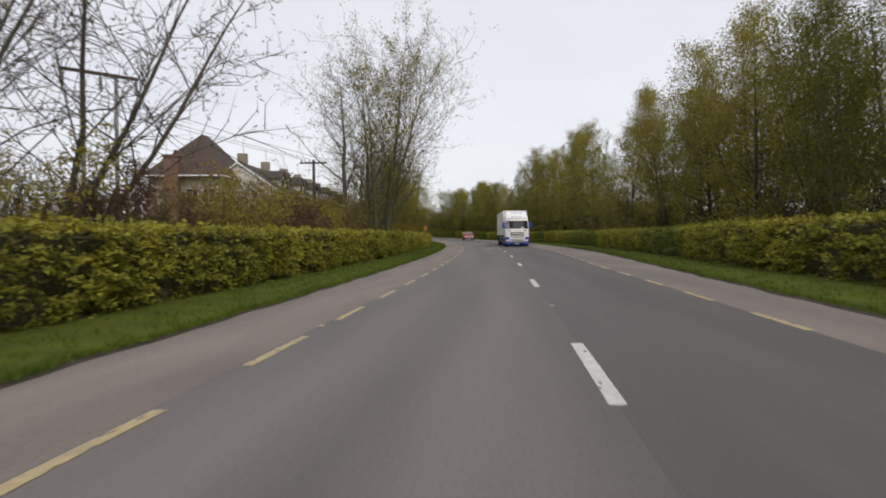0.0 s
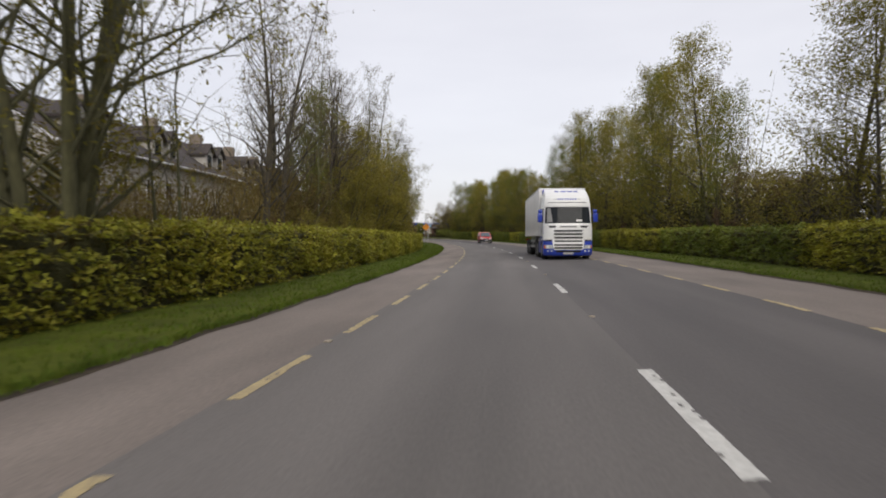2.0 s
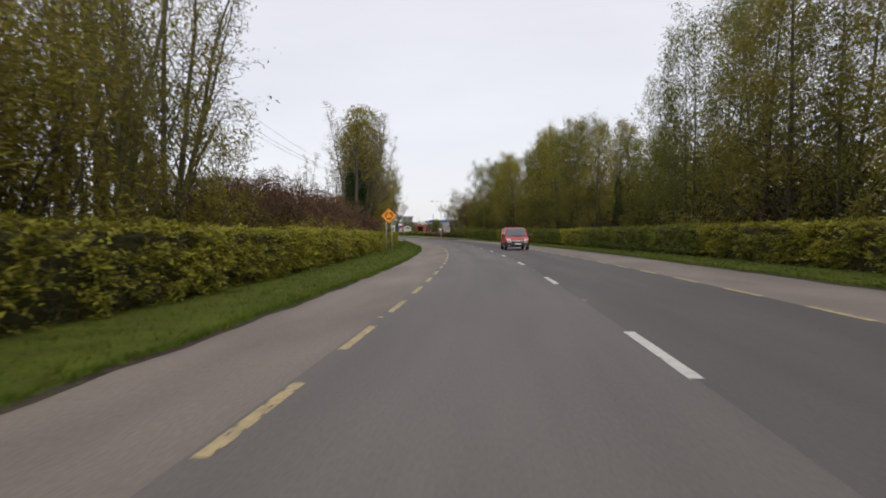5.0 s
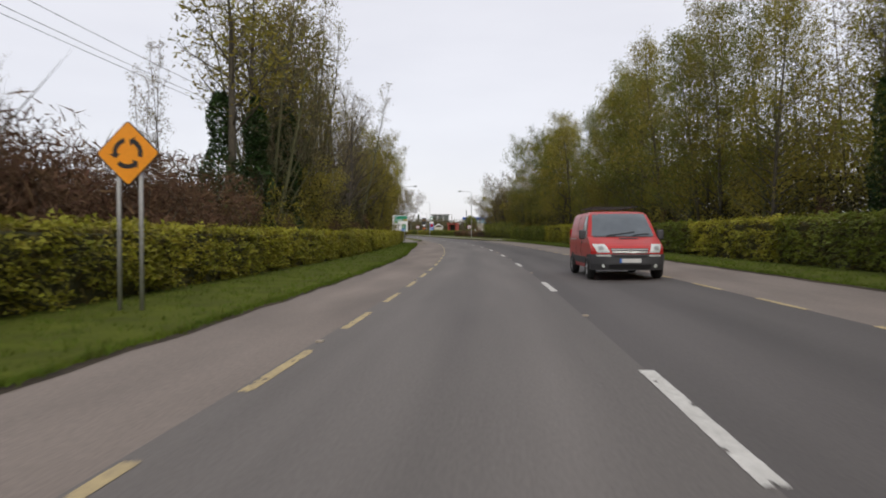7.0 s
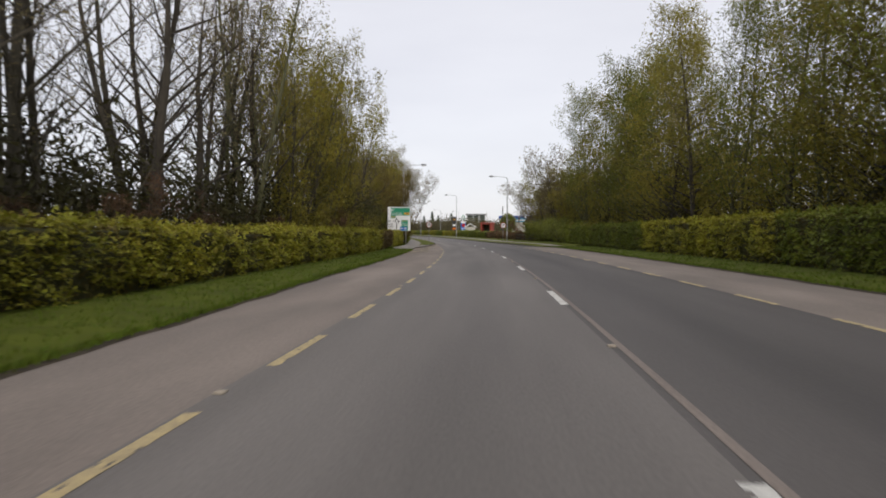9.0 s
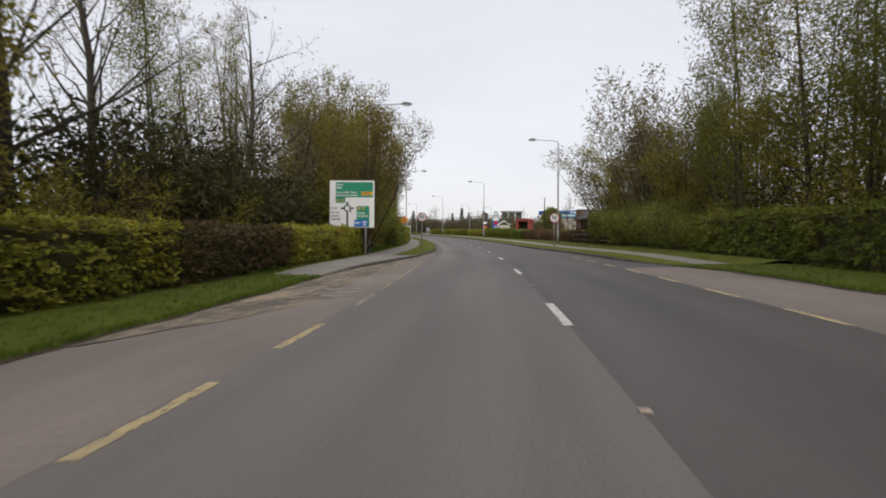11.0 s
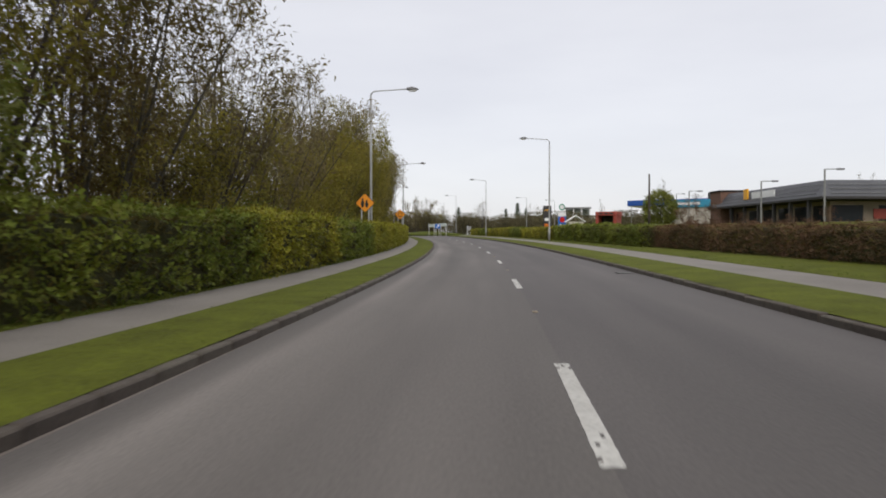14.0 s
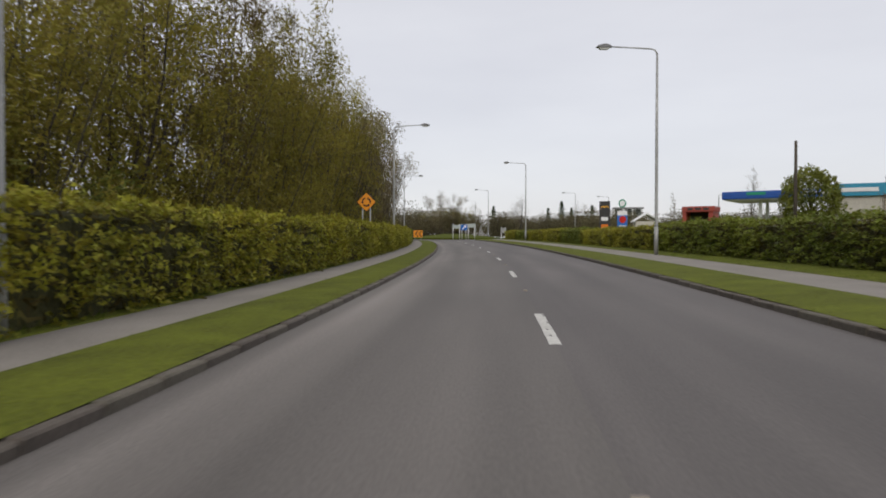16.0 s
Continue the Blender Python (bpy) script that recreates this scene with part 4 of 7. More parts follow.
HAZELS = [tree("hazel_tree", "dense many-stemmed brown tree just leafing out olive", "roadside trees", seed=80 + i, high=8.5, stems=13, tilt=24, per_stem=6, reach=2.0, angle=34, clear=0.12, twigs=1, leaves=7000, size=0.09, leaf_mat=(M_LEAF_OLIVE, M_LEAF_PALE)[i], bark=M_BARK, r0=0.06, jitter=0.3, base=0.9) for i in range(2)]
THICKS = [tree("field_maple", "dense wide-crowned tree with brown twigs and opening olive leaves", "roadside trees", seed=150 + i, high=11.5, stems=8, tilt=24, per_stem=15, reach=3.6, angle=48, clear=0.10, twigs=1, oval=True, leaves=17500, size=0.107, leaf_mat=(M_LEAF_OLIVE, M_LEAF_BROWNISH)[i], bark=M_BARK, r0=0.11, jitter=0.34, base=0.5) for i in range(2)]
LAURELS = [tree("laurel_bush", "dense dark green laurel bush reaching to the path", "roadside bushes", "bush", seed=90 + i, high=3.4, stems=10, tilt=38, per_stem=9, reach=1.4, angle=55, clear=0.05, twigs=2, leaves=7500, size=0.08, leaf_mat=M_LEAF_SHRUB, bark=M_BARK, r0=0.04, jitter=0.3, base=0.7) for i in range(2)]
LEANER = tree("willow_tree", "leaning willow with long drooping twigs, hardly in leaf", "roadside trees", seed=104, high=11, stems=3, tilt=38, per_stem=16, reach=4.6, angle=46, clear=0.2, twigs=13, leaves=2600, size=0.05, leaf_mat=M_LEAF_PALE, bark=M_BARK, r0=0.115, jitter=0.06, droop=0.08, lean=0.2)


def ivy_tree(seed):
    ob = tree("ivy_clad_tree", "tall tree with its trunk wrapped in dark green ivy", "roadside trees", seed=seed, high=14.5, stems=1, tilt=4, per_stem=40, reach=4.2, angle=48, clear=0.42, twigs=4, leaves=1200, size=0.13, leaf_mat=M_LEAF_OLIVE, bark=M_BARK, r0=0.2)
    rng = np.random.default_rng(seed)
    z = 7.8 * rng.random(6000) ** 1.25 + 0.2
    r = (0.72 * (1 - z / 8.3) ** 0.7 + 0.12 * np.sin(z * 2.3 + seed)) * np.sqrt(rng.uniform(0.2, 1, 6000)) + 0.12
    a = rng.uniform(0, 6.283, 6000)
    part("ivy", leaf_mesh("ivy", np.stack([r * np.cos(a), r * np.sin(a), z], 1), 0.105, rng, M_IVY, small=True), None, ob, "dark green ivy on the trunk")
    return ob


IVIES = [ivy_tree(s) for s in (111, 112)]
# the usual size of each kind
for kinds, q in ((HAZELS[:1], (0.8, 0.8, 0.8)), (HAZELS[1:], (1.15, 1.15, 1.25)), ([LIMBED], (0.8, 0.8, 0.85)), (POPLARS[2:], (0.85, 0.85, 0.85)), (BARES, (0.9, 0.9, 0.9)),
                 (POLES, (1.05, 1.05, 1.05)), (BUSHES[1::2], (0.85, 0.85, 0.85)), (LAURELS, (1.12, 1.12, 1.12)), ([LEANER], (1.2, 1.2, 1.05))):
    for o in kinds:
        GROWN[o.name] = q
prng = np.random.default_rng(77)


def plant(kinds, s, off, k=1.0, dz=0.08, kz=None):
    o = kinds[prng.integers(len(kinds))] if isinstance(kinds, list) else kinds
    q = k * prng.uniform(0.9, 1.1)
    return settle(o, put(s, off, dz, prng.uniform(0, 360), (q, q, (kz or k) * prng.uniform(0.9, 1.1))))


def row(kinds, s0, s1, step, off, k=1.0, spread=0.8, dz=0.08, kz=None):
    s = s0
    while s < s1:
        plant(kinds, s + prng.uniform(-0.4, 0.4) * step, off + prng.uniform(-spread, spread), k if np.isscalar(k) else prof(k, s), dz, prof(kz, s) if isinstance(kz, list) else kz)
        s += step


# left-hand side, in the order in which it is passed
settle(LEANER, put(15.6, -12.3, 0.1, 5))
settle(LEANER, put(11.4, -13.6, 0.1, 40, (1.05, 1.05, 1.1)))
plant(BARES, 7, -13.5, 0.9)
row(BUSHES[2:3] + BUSHES[:1] + BUSHES[2:3], 4, 46, 2.0, -11.2, 1.0, 0.6)
settle(SPREAD, put(48.5, -9.0, 0.08, 70, (1.0, 1.0, 0.98)))
settle(LIMBED, put(44, -10.4, 0.08, 20))
for k, (s, off, tall) in enumerate(((45.5, -13.6, 0.36), (50, -13.4, 0.40), (54.5, -13.6, 0.38))):
    settle(THICKS[1 - k % 2], put(s, off, 0.08, 60 + 110 * k, (0.6, 0.6, tall)))
plant(POLES, 56, -10.2, 0.95)
settle(BARES[0], put(67, -11.6, 0.08, 20, (1.0, 1.0, 1.05)))
settle(BARES[0], put(70, -11.9, 0.08, 140, (0.95, 0.95, 1.1)))
plant(POLES, 73.5, -11.5, 1.1)
plant(BARES, 77.5, -12.6, 0.9)
settle(ALDERS[1], put(76.2, -12.4, 0.08, 100, (0.62, 0.62, 0.66)))
settle(THICKS[1], put(73.5, -13.6, 0.08, 10, (0.55, 0.55, 0.4)))
row(BUSHES[2:3], 48, 66, 3.6, -10.6, 0.5, 0.4)
row(BUSHES, 66, 80, 2.6, -10.6, 0.66, 0.5)
plant(HAZELS[:1], 78.5, -11.4, 0.72)
row(POLES + BARES, 80, 98, 4.5, -12.8, 1.08, 0.8)
for k, (s, off, wide, tall) in enumerate(((83.5, -11.5, 0.66, 0.6), (88, -11.3, 0.85, 0.76), (92.5, -11.0, 0.82, 0.64), (97, -10.9, 0.8, 0.5), (102, -11.0, 0.75, 0.44), (107, -11.4, 0.7, 0.5))):
    settle(THICKS[0], put(s, off, 0.08, 50 + 81 * k, (wide, wide, tall)))
row(POPLARS + POLES, 98, 122, 4.2, -12.2, 1.0, 1.0)
row(POLES + BARES, 77, 122, 4.5, -15.5, 1.12, 1.2)
row(HAZELS[:1] + BUSHES[3:], 106, 122, 4.0, -10.9, 0.9, 0.4)
row(BUSHES[3:] + BUSHES[:1], 82, 106, 4.0, -10.5, 0.85, 0.3)
row(BUSHES[2:3], 122, 160, 2.3, -11.8, 1.2, 0.7)
row(BUSHES[:1], 118, 144, 2.2, -10.7, 0.62, 0.3)
plant(BARES, 129, -14, 0.58)
plant(POLES, 147, -13.5, 0.6)
plant(BARES, 150, -15.5, 0.6)
plant(POLES, 157, -13.0, 0.62)
plant(POLES, 160, -13.8, 0.68)
row(POPLARS[:2], 167, 181, 4.6, -12.4, 1.0, 0.6)
for k in range(5):
    settle(IVIES[k % 2], put(163 + 3.4 * k, -12.6 + 0.5 * (k % 3), 0.08, 70 * k, (1.35, 1.35, 0.92 + 0.05 * (k % 3))))
row(POLES, 168, 184, 5.0, -13.4, 1.2, 0.8)
for k, (s, off, wide, tall) in enumerate(((173, -11.6, 0.6, 0.5), (208, -11.2, 0.72, 1.0), (215, -11.1, 0.72, 1.05), (223, -11.2, 0.7, 1.0))):
    settle(THICKS[0], put(s, off, 0.08, 30 + 99 * k, (wide, wide, tall)))
row(BARES, 184, 206, 7.0, -13.4, 1.1, 0.9)
row(BARES, 186, 246, 10.0, -13.6, 1.15, 1.2)
for k, s in enumerate((183, 188.5, 194, 200, 206, 228, 243)):
    settle(LIMBED, put(s, -11.9 - 0.8 * (k % 2), 0.08, 75 * k, (1, 1, 1.0 + 0.06 * (k % 3))))
row(POPLARS + BARES, 206, 232, 6.5, -12.0, 1.05, 0.8)
row(BUSHES[2:3] + BUSHES[:1] + BUSHES[2:3], 160, 244, 4.0, -10.9, 0.85, 0.4)
plant(BARES[1:], 247, -15.2, 1.0)
plant(POPLARS, 250, -15.0, 0.9)
plant(BARES, 253, -13.5, 0.95)
plant(ALDERS[3:], 238, -13.4, 0.8)
row(LAURELS, 257.6, 278, 2.6, -10.4, 1.12, 0.35)
settle(LAURELS[1], put(257.8, -9.0, 0.08, 150, (0.95, 0.95, 1.3)))
for k, (s, off, wide, tall) in enumerate(((254.2, -8.2, 0.68, 0.76), (259.5, -11.0, 0.8, 0.95), (264, -11.0, 0.85, 1.05), (268.5, -10.8, 0.85, 1.08), (273, -11.0, 0.85, 1.05), (277.5, -10.8, 0.85, 1.0), (282.5, -11.0, 0.8, 0.92))):
    settle(THICKS[1 if k % 3 == 0 else 0], put(s, off, 0.08, 67 * k, (wide, wide, tall)))
row(HAZELS, 258, 278, 4.5, -14.4, 1.1, 0.5, kz=1.2)
row(BARES + POLES, 256, 286, 7.0, -15.0, 1.05, 1.0, kz=1.1)
row(BUSHES[:2] + BUSHES[3:], 282, 350, 3.6, -9.9, 1.0, 0.4)
row(BUSHES, 350, 404, 5.0, -10.4, 0.95, 0.4)
row(HAZELS, 288, 312, 3.6, -11.8, 0.95, 0.5, kz=0.88)
row(BARES + POLES, 286, 306, 3.2, -13.2, 0.86, 0.8)
row(HAZELS[:1], 312, 352, 6.0, -10.7, 1.15, 0.4, kz=[(310, 1.1), (350, 1.4)])
row(HAZELS, 340, 404, 4.6, -11.8, 1.0, 0.6, kz=1.15)
for k, (s, off, wide, tall) in enumerate(((290, -11.4, 0.7, 0.58), (311, -11.4, 0.72, 0.6), (316.5, -11.4, 0.8, 0.86), (322, -11.4, 0.85, 0.95), (329.5, -11.3, 0.8, 0.98), (338, -11.3, 0.8, 1.02), (347, -11.4, 0.8, 1.0), (357, -11.4, 0.8, 1.0))):
    settle(THICKS[(0, 0, 0, 1, 0)[k % 5]], put(s, off, 0.08, 15 + 73 * k, (wide, wide, tall)))
row(POLES, 288, 404, 3.4, -13.4, [(288, 0.92), (318, 1.0), (345, 1.25), (404, 1.3)], 1.8)
row(BARES, 300, 404, 8.0, -15.5, 0.8, 1.2)

# right-hand side
row(ALDERS, -6, 62, 4.2, 12.2, [(-6, 0.76), (48, 0.8), (56, 0.84), (59, 0.68), (62, 0.66)], 0.9)
row(BARES + POLES, -4, 54, 5.0, 15.8, 0.92, 1.2)
for k, s in enumerate((30, 38, 46, 54)):
    settle(THICKS[0], put(s, 13.0, 0.08, 25 + 95 * k, (0.68, 0.68, 0.86 + 0.045 * k)))
settle(ALDERS[2], put(65, 11.8, 0.08, 200, (0.95, 0.95, 0.78)))
plant(BARES, 66, 12.0, 0.55)
plant(BARES, 70, 13.0, 0.5)
plant(BARES, 81, 13.4, 0.6)
settle(ALDERS[1], put(84.5, 13.0, 0.08, 40, (0.7, 0.7, 0.72)))
settle(THICKS[1], put(79, 14.2, 0.08, 40, (0.62, 0.62, 0.42)))
settle(THICKS[1], put(73, 14.6, 0.08, 190, (0.6, 0.6, 0.4)))
row(ALDERS, 88, 124, 4.4, 12.8, 0.95, 0.7)
row(POLES, 89, 144, 6.0, 15.5, 1.15, 1.0)
row(ALDERS, 126, 250, 3.9, 12.8, [(126, 1.0), (142, 0.98), (148, 0.66), (160, 0.66), (168, 0.92), (195, 1.0), (250, 1.05)], 0.9)
plant(IVIES, 158, 12.0, 0.75)
row(POLES, 148, 250, 4.4, 15.0, [(148, 0.8), (162, 0.85), (168, 1.15), (250, 1.15)], 0.8)
row(BARES, 252, 279, 6.5, 13.8, 0.9, 1.0)
row(HAZELS, 248, 262, 4.5, 14.0, 1.25, 0.8, kz=1.5)
row(HAZELS, 262, 271, 4.0, 13.8, 1.25, 0.6, kz=1.2)
for k, (s, off, tall) in enumerate(((256, 12.4, 1.15), (261, 12.4, 1.1), (266, 12.4, 1.0), (270.5, 12.6, 0.9))):
    settle(HAZELS[k % 2], put(s, off, 0.08, 77 * k, (1.25, 1.25, tall)))
settle(THICKS[0], put(271, 13.2, 0.08, 130, (0.9, 0.9, 0.82)))
plant(HAZELS[1:], 276, 13.0, 1.1, kz=0.8)
row(BUSHES[:1] + BUSHES[2:], -8, 250, 7.0, 10.9, 0.74, 0.4)
row(LAURELS + BUSHES[1:2], 246, 272, 2.4, 10.4, 0.8, 0.3)
row(BUSHES[2:3], 266, 306, 3.6, 10.4, 0.5, 0.4, 0.2)


# beyond the shops and the roundabout: scrub too far off to tell apart
def scrub(name, label, spans, seed, leaf, n=420, size=0.26, twiggy=False):
    rng = np.random.default_rng(seed)
    cen, mb = [], MB()
    for s0, s1, step, off, spread, high in spans:
        for s in np.arange(s0, s1, step):
            p = np.array(at(s + rng.uniform(-1, 1) * step, off + rng.uniform(-spread, spread), 0.0))
            h = high * rng.uniform(0.7, 1.15)
            for _ in range(5):
                d = np.array((rng.normal(0, 0.3), rng.normal(0, 0.3), 1.0)) * h
                mb.spike([p, p + d * 0.5, p + d], [0.06, 0.03], 3)
            q = np.clip(rng.normal(0, 1, (n, 3)), -1.7, 1.7) * (0.26 * h, 0.26 * h, 0.25 * h) + (0, 0, 0.5 * h)
            cen.append(p + q[q[:, 2] > 0.1])
    ob = thing(name, label, "scrub", "", "stuff")
    part("stems", mb, M_BARK, ob, fix=False)
    part("foliage", leaf_mesh("foliage", np.concatenate(cen), size, rng, leaf, small=True, long=4.0 if twiggy else 1.6, rise=0.6 if twiggy else 0.0), None, ob)


scrub("distant_scrub", "far olive-green scrub and young trees", [(450, 500, 1.9, 0, 11, 6.6), (446, 458, 2.0, -9, 4, 8.5), (462, 530, 2.2, 26, 12, 6.2), (404, 452, 3.0, -14, 3, 7.0)], 1, M_LEAF_FAR, 1300, 0.20)
scrub("distant_scrub", "far brown leafless scrub", [(470, 560, 2.2, 54, 15, 7.0), (470, 580, 2.6, 88, 18, 8.0), (480, 600, 3.4, 130, 24, 9.0)], 2, M_LEAF_FAR, 1000, 0.32)
scrub("undergrowth", "tangled brown undergrowth deep under the trees", [(78, 122, 3, -14, 1, 3.4), (288, 404, 2.8, -14.5, 1, 4.0)], 4, M_LEAF_BROWN, 1200, 0.055, True)
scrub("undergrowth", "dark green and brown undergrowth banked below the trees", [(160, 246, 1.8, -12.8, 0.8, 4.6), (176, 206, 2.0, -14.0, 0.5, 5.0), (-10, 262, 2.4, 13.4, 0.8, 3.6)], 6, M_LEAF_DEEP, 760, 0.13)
scrub("undergrowth", "dense maroon-brown leafless thicket behind the hedge", [(120, 162, 0.9, -12.8, 1.2, 3.9)], 15, M_LEAF_BROWN, 3000, 0.062, True)
scrub("undergrowth", "tangled olive-brown scrub behind the hedge", [(4, 50, 1.5, -13.2, 0.9, 4.2), (50, 64, 1.6, -13.4, 0.7, 3.1), (64, 82, 1.3, -13.0, 0.9, 4.4)], 5, M_LEAF_BROWNISH, 1500, 0.055, True)
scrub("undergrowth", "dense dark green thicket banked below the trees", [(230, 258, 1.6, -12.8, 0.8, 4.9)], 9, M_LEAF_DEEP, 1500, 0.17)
scrub("woodland_edge", "far side of the wood, olive and hazy", [(92, 250, 2.8, 17.5, 1.0, 11.0), (124, 250, 2.6, 15.6, 0.8, 7.0), (66, 126, 3.0, 16.5, 0.8, 5.6), (-10, 58, 3.2, 18, 1.0, 10.0)], 3, M_LEAF_OLIVE, 1500, 0.15)
row(HAZELS, 452, 478, 5.0, 4, 1.1, 7.0)
row(BARES, 462, 540, 9.0, 40, 0.8, 24.0)


# grass along the near edges of the verges
def turf(name, s0, s1, o0, o1, per_m, seed, size=0.085, dz=0.06):
    rng = np.random.default_rng(seed)
    vs, fs = [], []
    for _ in range(int((s1 - s0) * per_m)):
        s = rng.uniform(s0, s1)
        a = o0 if np.isscalar(o0) else prof(o0, s)
        b = o1 if np.isscalar(o1) else prof(o1, s)
        p = np.array(at(s, a + (b - a) * rng.random(), dz))
        h = size * rng.uniform(0.6, 1.5)
        for _ in range(3):
            w = rng.uniform(0, 6.28)
            q = p + np.array((rng.normal(0, 0.05), rng.normal(0, 0.05), 0))
            u = np.array((math.cos(w), math.sin(w), 0)) * 0.012
            tip = q + np.array((rng.normal(0, 0.4) * h, rng.normal(0, 0.4) * h, h))
            k = len(vs)
            vs += [tuple(q - u), tuple(q + u), tuple(tip)]
            fs.append((k, k + 1, k + 2))
    ob = part(name, MB().add(vs, fs), M_BLADE, None, fix=False)
    tagged(ob, "short green grass blades on the verge", "grass", "", "stuff")


turf("grass", -5, 233, shift(EDGE_L, -0.02), shift(HEDGE_L, 0.2), 44, 1)
turf("grass", -5, 236, shift(EDGE_R, 0.02), shift(HEDGE_R, -0.2), 30, 2)
# tufts that hang over the earth line
turf("grass", -2, 233, shift(wob_l, 0.05), shift(wob_l, -0.08), 55, 7, 0.07, 0.02)
turf("grass", -2, 236, shift(wob_r, -0.05), shift(wob_r, 0.08), 30, 8, 0.07, 0.02)
turf("grass", 252, 380, shift(EDGE_L, -0.13), PATH_L_IN, 45, 3, 0.06)
turf("grass", 242, 380, shift(EDGE_R, 0.13), PATH_R_IN, 38, 4, 0.06)
turf("grass", 232, 330, PATH_L_OUT, shift(PATH_L_OUT, -1.4), 60, 5, 0.16)
turf("grass", 240, 330, PATH_R_OUT, shift(PATH_R_OUT, 1.8), 60, 6, 0.12)

# ---- signs ----
def words(text, size, material, name="lettering", weight=0.0, shear=0.0, width=1.0):
    """Flat letters, standing in the xz plane, facing -y, centred on their own middle left edge."""
    cu = bpy.data.curves.new(name, "FONT")
    cu.body, cu.size, cu.extrude, cu.offset, cu.shear = text, size, 0.002, weight, shear
    cu.align_y = "CENTER"
    tmp = bpy.data.objects.new(name, cu)
    scene.collection.objects.link(tmp)
    me = bpy.data.meshes.new_from_object(tmp.evaluated_get(bpy.context.evaluated_depsgraph_get()))
    bpy.data.objects.remove(tmp)
    me.transform(Matrix.Diagonal((width, 1, 1, 1)))
    me.transform(pose(0, 0, 0, 90))
    me.materials.clear()
    me.materials.append(material)
    return me


def plate(poly, y0, thick):
    """A flat panel from an outline in x and z, its front at y0."""
    return MB().prism(poly, y0, y0 + thick, "xz")


def rounded(w, h, r, x=0.0, z=0.0, n=5):
    out = []
    for cx, cz, a0 in ((w / 2 - r, h / 2 - r, 0), (-w / 2 + r, h / 2 - r, 90), (-w / 2 + r, -h / 2 + r, 180), (w / 2 - r, -h / 2 + r, 270)):
        for i in range(n):
            a = radians(a0 + 90 * i / (n - 1))
            out.append((x + cx + r * math.cos(a), z + cz + r * math.sin(a)))
    return out


def diamond(d, r=0.06):
    return [(x * math.cos(radians(45)) - z * math.sin(radians(45)), x * math.sin(radians(45)) + z * math.cos(radians(45))) for x, z in rounded(d / 1.4142, d / 1.4142, r)]


def disc(r, n=40, x=0.0, z=0.0):
    return [(x + r * math.cos(2 * math.pi * i / n), z + r * math.sin(2 * math.pi * i / n)) for i in range(n)]


def arc_band(r0, r1, a0, a1, n=12, x=0.0, z=0.0):
    a = [radians(a0 + (a1 - a0) * i / n) for i in range(n + 1)]
    return [(x + r1 * math.cos(t), z + r1 * math.sin(t)) for t in a] + [(x + r0 * math.cos(t), z + r0 * math.sin(t)) for t in reversed(a)]


def warning_sign(s, off, zc, d, figure, label):
    """An amber diamond on two posts. zc: its centre over the road's plane."""
    base = -0.10 if off < 0 else 0.1
    ob = thing("warning_sign", label, "road sign", "roadside signs", m=put(s, off, 0))
    ob_z = zc - CAMBER * off
    part("panel", plate(diamond(d), -0.02, 0.025), M_BLACK, ob, "black-edged panel", m=pose(0, 0, ob_z))
    part("face", plate(diamond(d - 0.05, 0.05), -0.026, 0.006), M_SIGN_Y, ob, "amber reflective face", m=pose(0, 0, ob_z))
    for x in (-0.2, 0.2):
        part("post", MB().tube([(x, 0.04, base), (x, 0.04, ob_z + 0.33 * d)], 0.038, 10), M_STEEL, ob, smooth=True)
    for z in (-0.18, 0.2):
        part("bracket", MB().box(0, 0.02, ob_z + z, 0.5, 0.03, 0.05), M_STEEL, ob)
    for k, poly in enumerate(figure):
        part("symbol", plate([(x * d, z * d) for x, z in poly], -0.032, 0.006), M_BLACK, ob, "black symbol", m=pose(0, 0, ob_z))
    return ob


ROUND = []
for a in (30, 150, 270):
    ROUND.append(arc_band(0.165, 0.235, a - 46, a + 34))
    tip = radians(a + 52)
    ROUND.append([(0.285 * math.cos(radians(a + 32)), 0.285 * math.sin(radians(a + 32))), (0.2 * math.cos(tip), 0.2 * math.sin(tip)), (0.115 * math.cos(radians(a + 32)), 0.115 * math.sin(radians(a + 32)))])
PAIR = [disc(0.055, 16, -0.13, 0.19), disc(0.05, 16, 0.08, 0.10),
        [(-0.19, 0.12), (-0.07, 0.12), (-0.04, -0.02), (-0.08, -0.22), (-0.18, -0.22), (-0.22, -0.02)],
        [(0.03, 0.04), (0.13, 0.04), (0.18, -0.08), (0.12, -0.22), (0.04, -0.22), (0.0, -0.08)]]
warning_sign(145.3, -7.72, 2.66, 1.15, ROUND, "amber diamond roundabout warning sign on two steel posts")
warning_sign(304.1, -6.95, 2.84, 1.08, PAIR, "amber diamond warning sign with dark figures, two posts")
warning_sign(333.5, -6.75, 2.84, 1.02, ROUND, "amber diamond roundabout warning sign above the hedge")


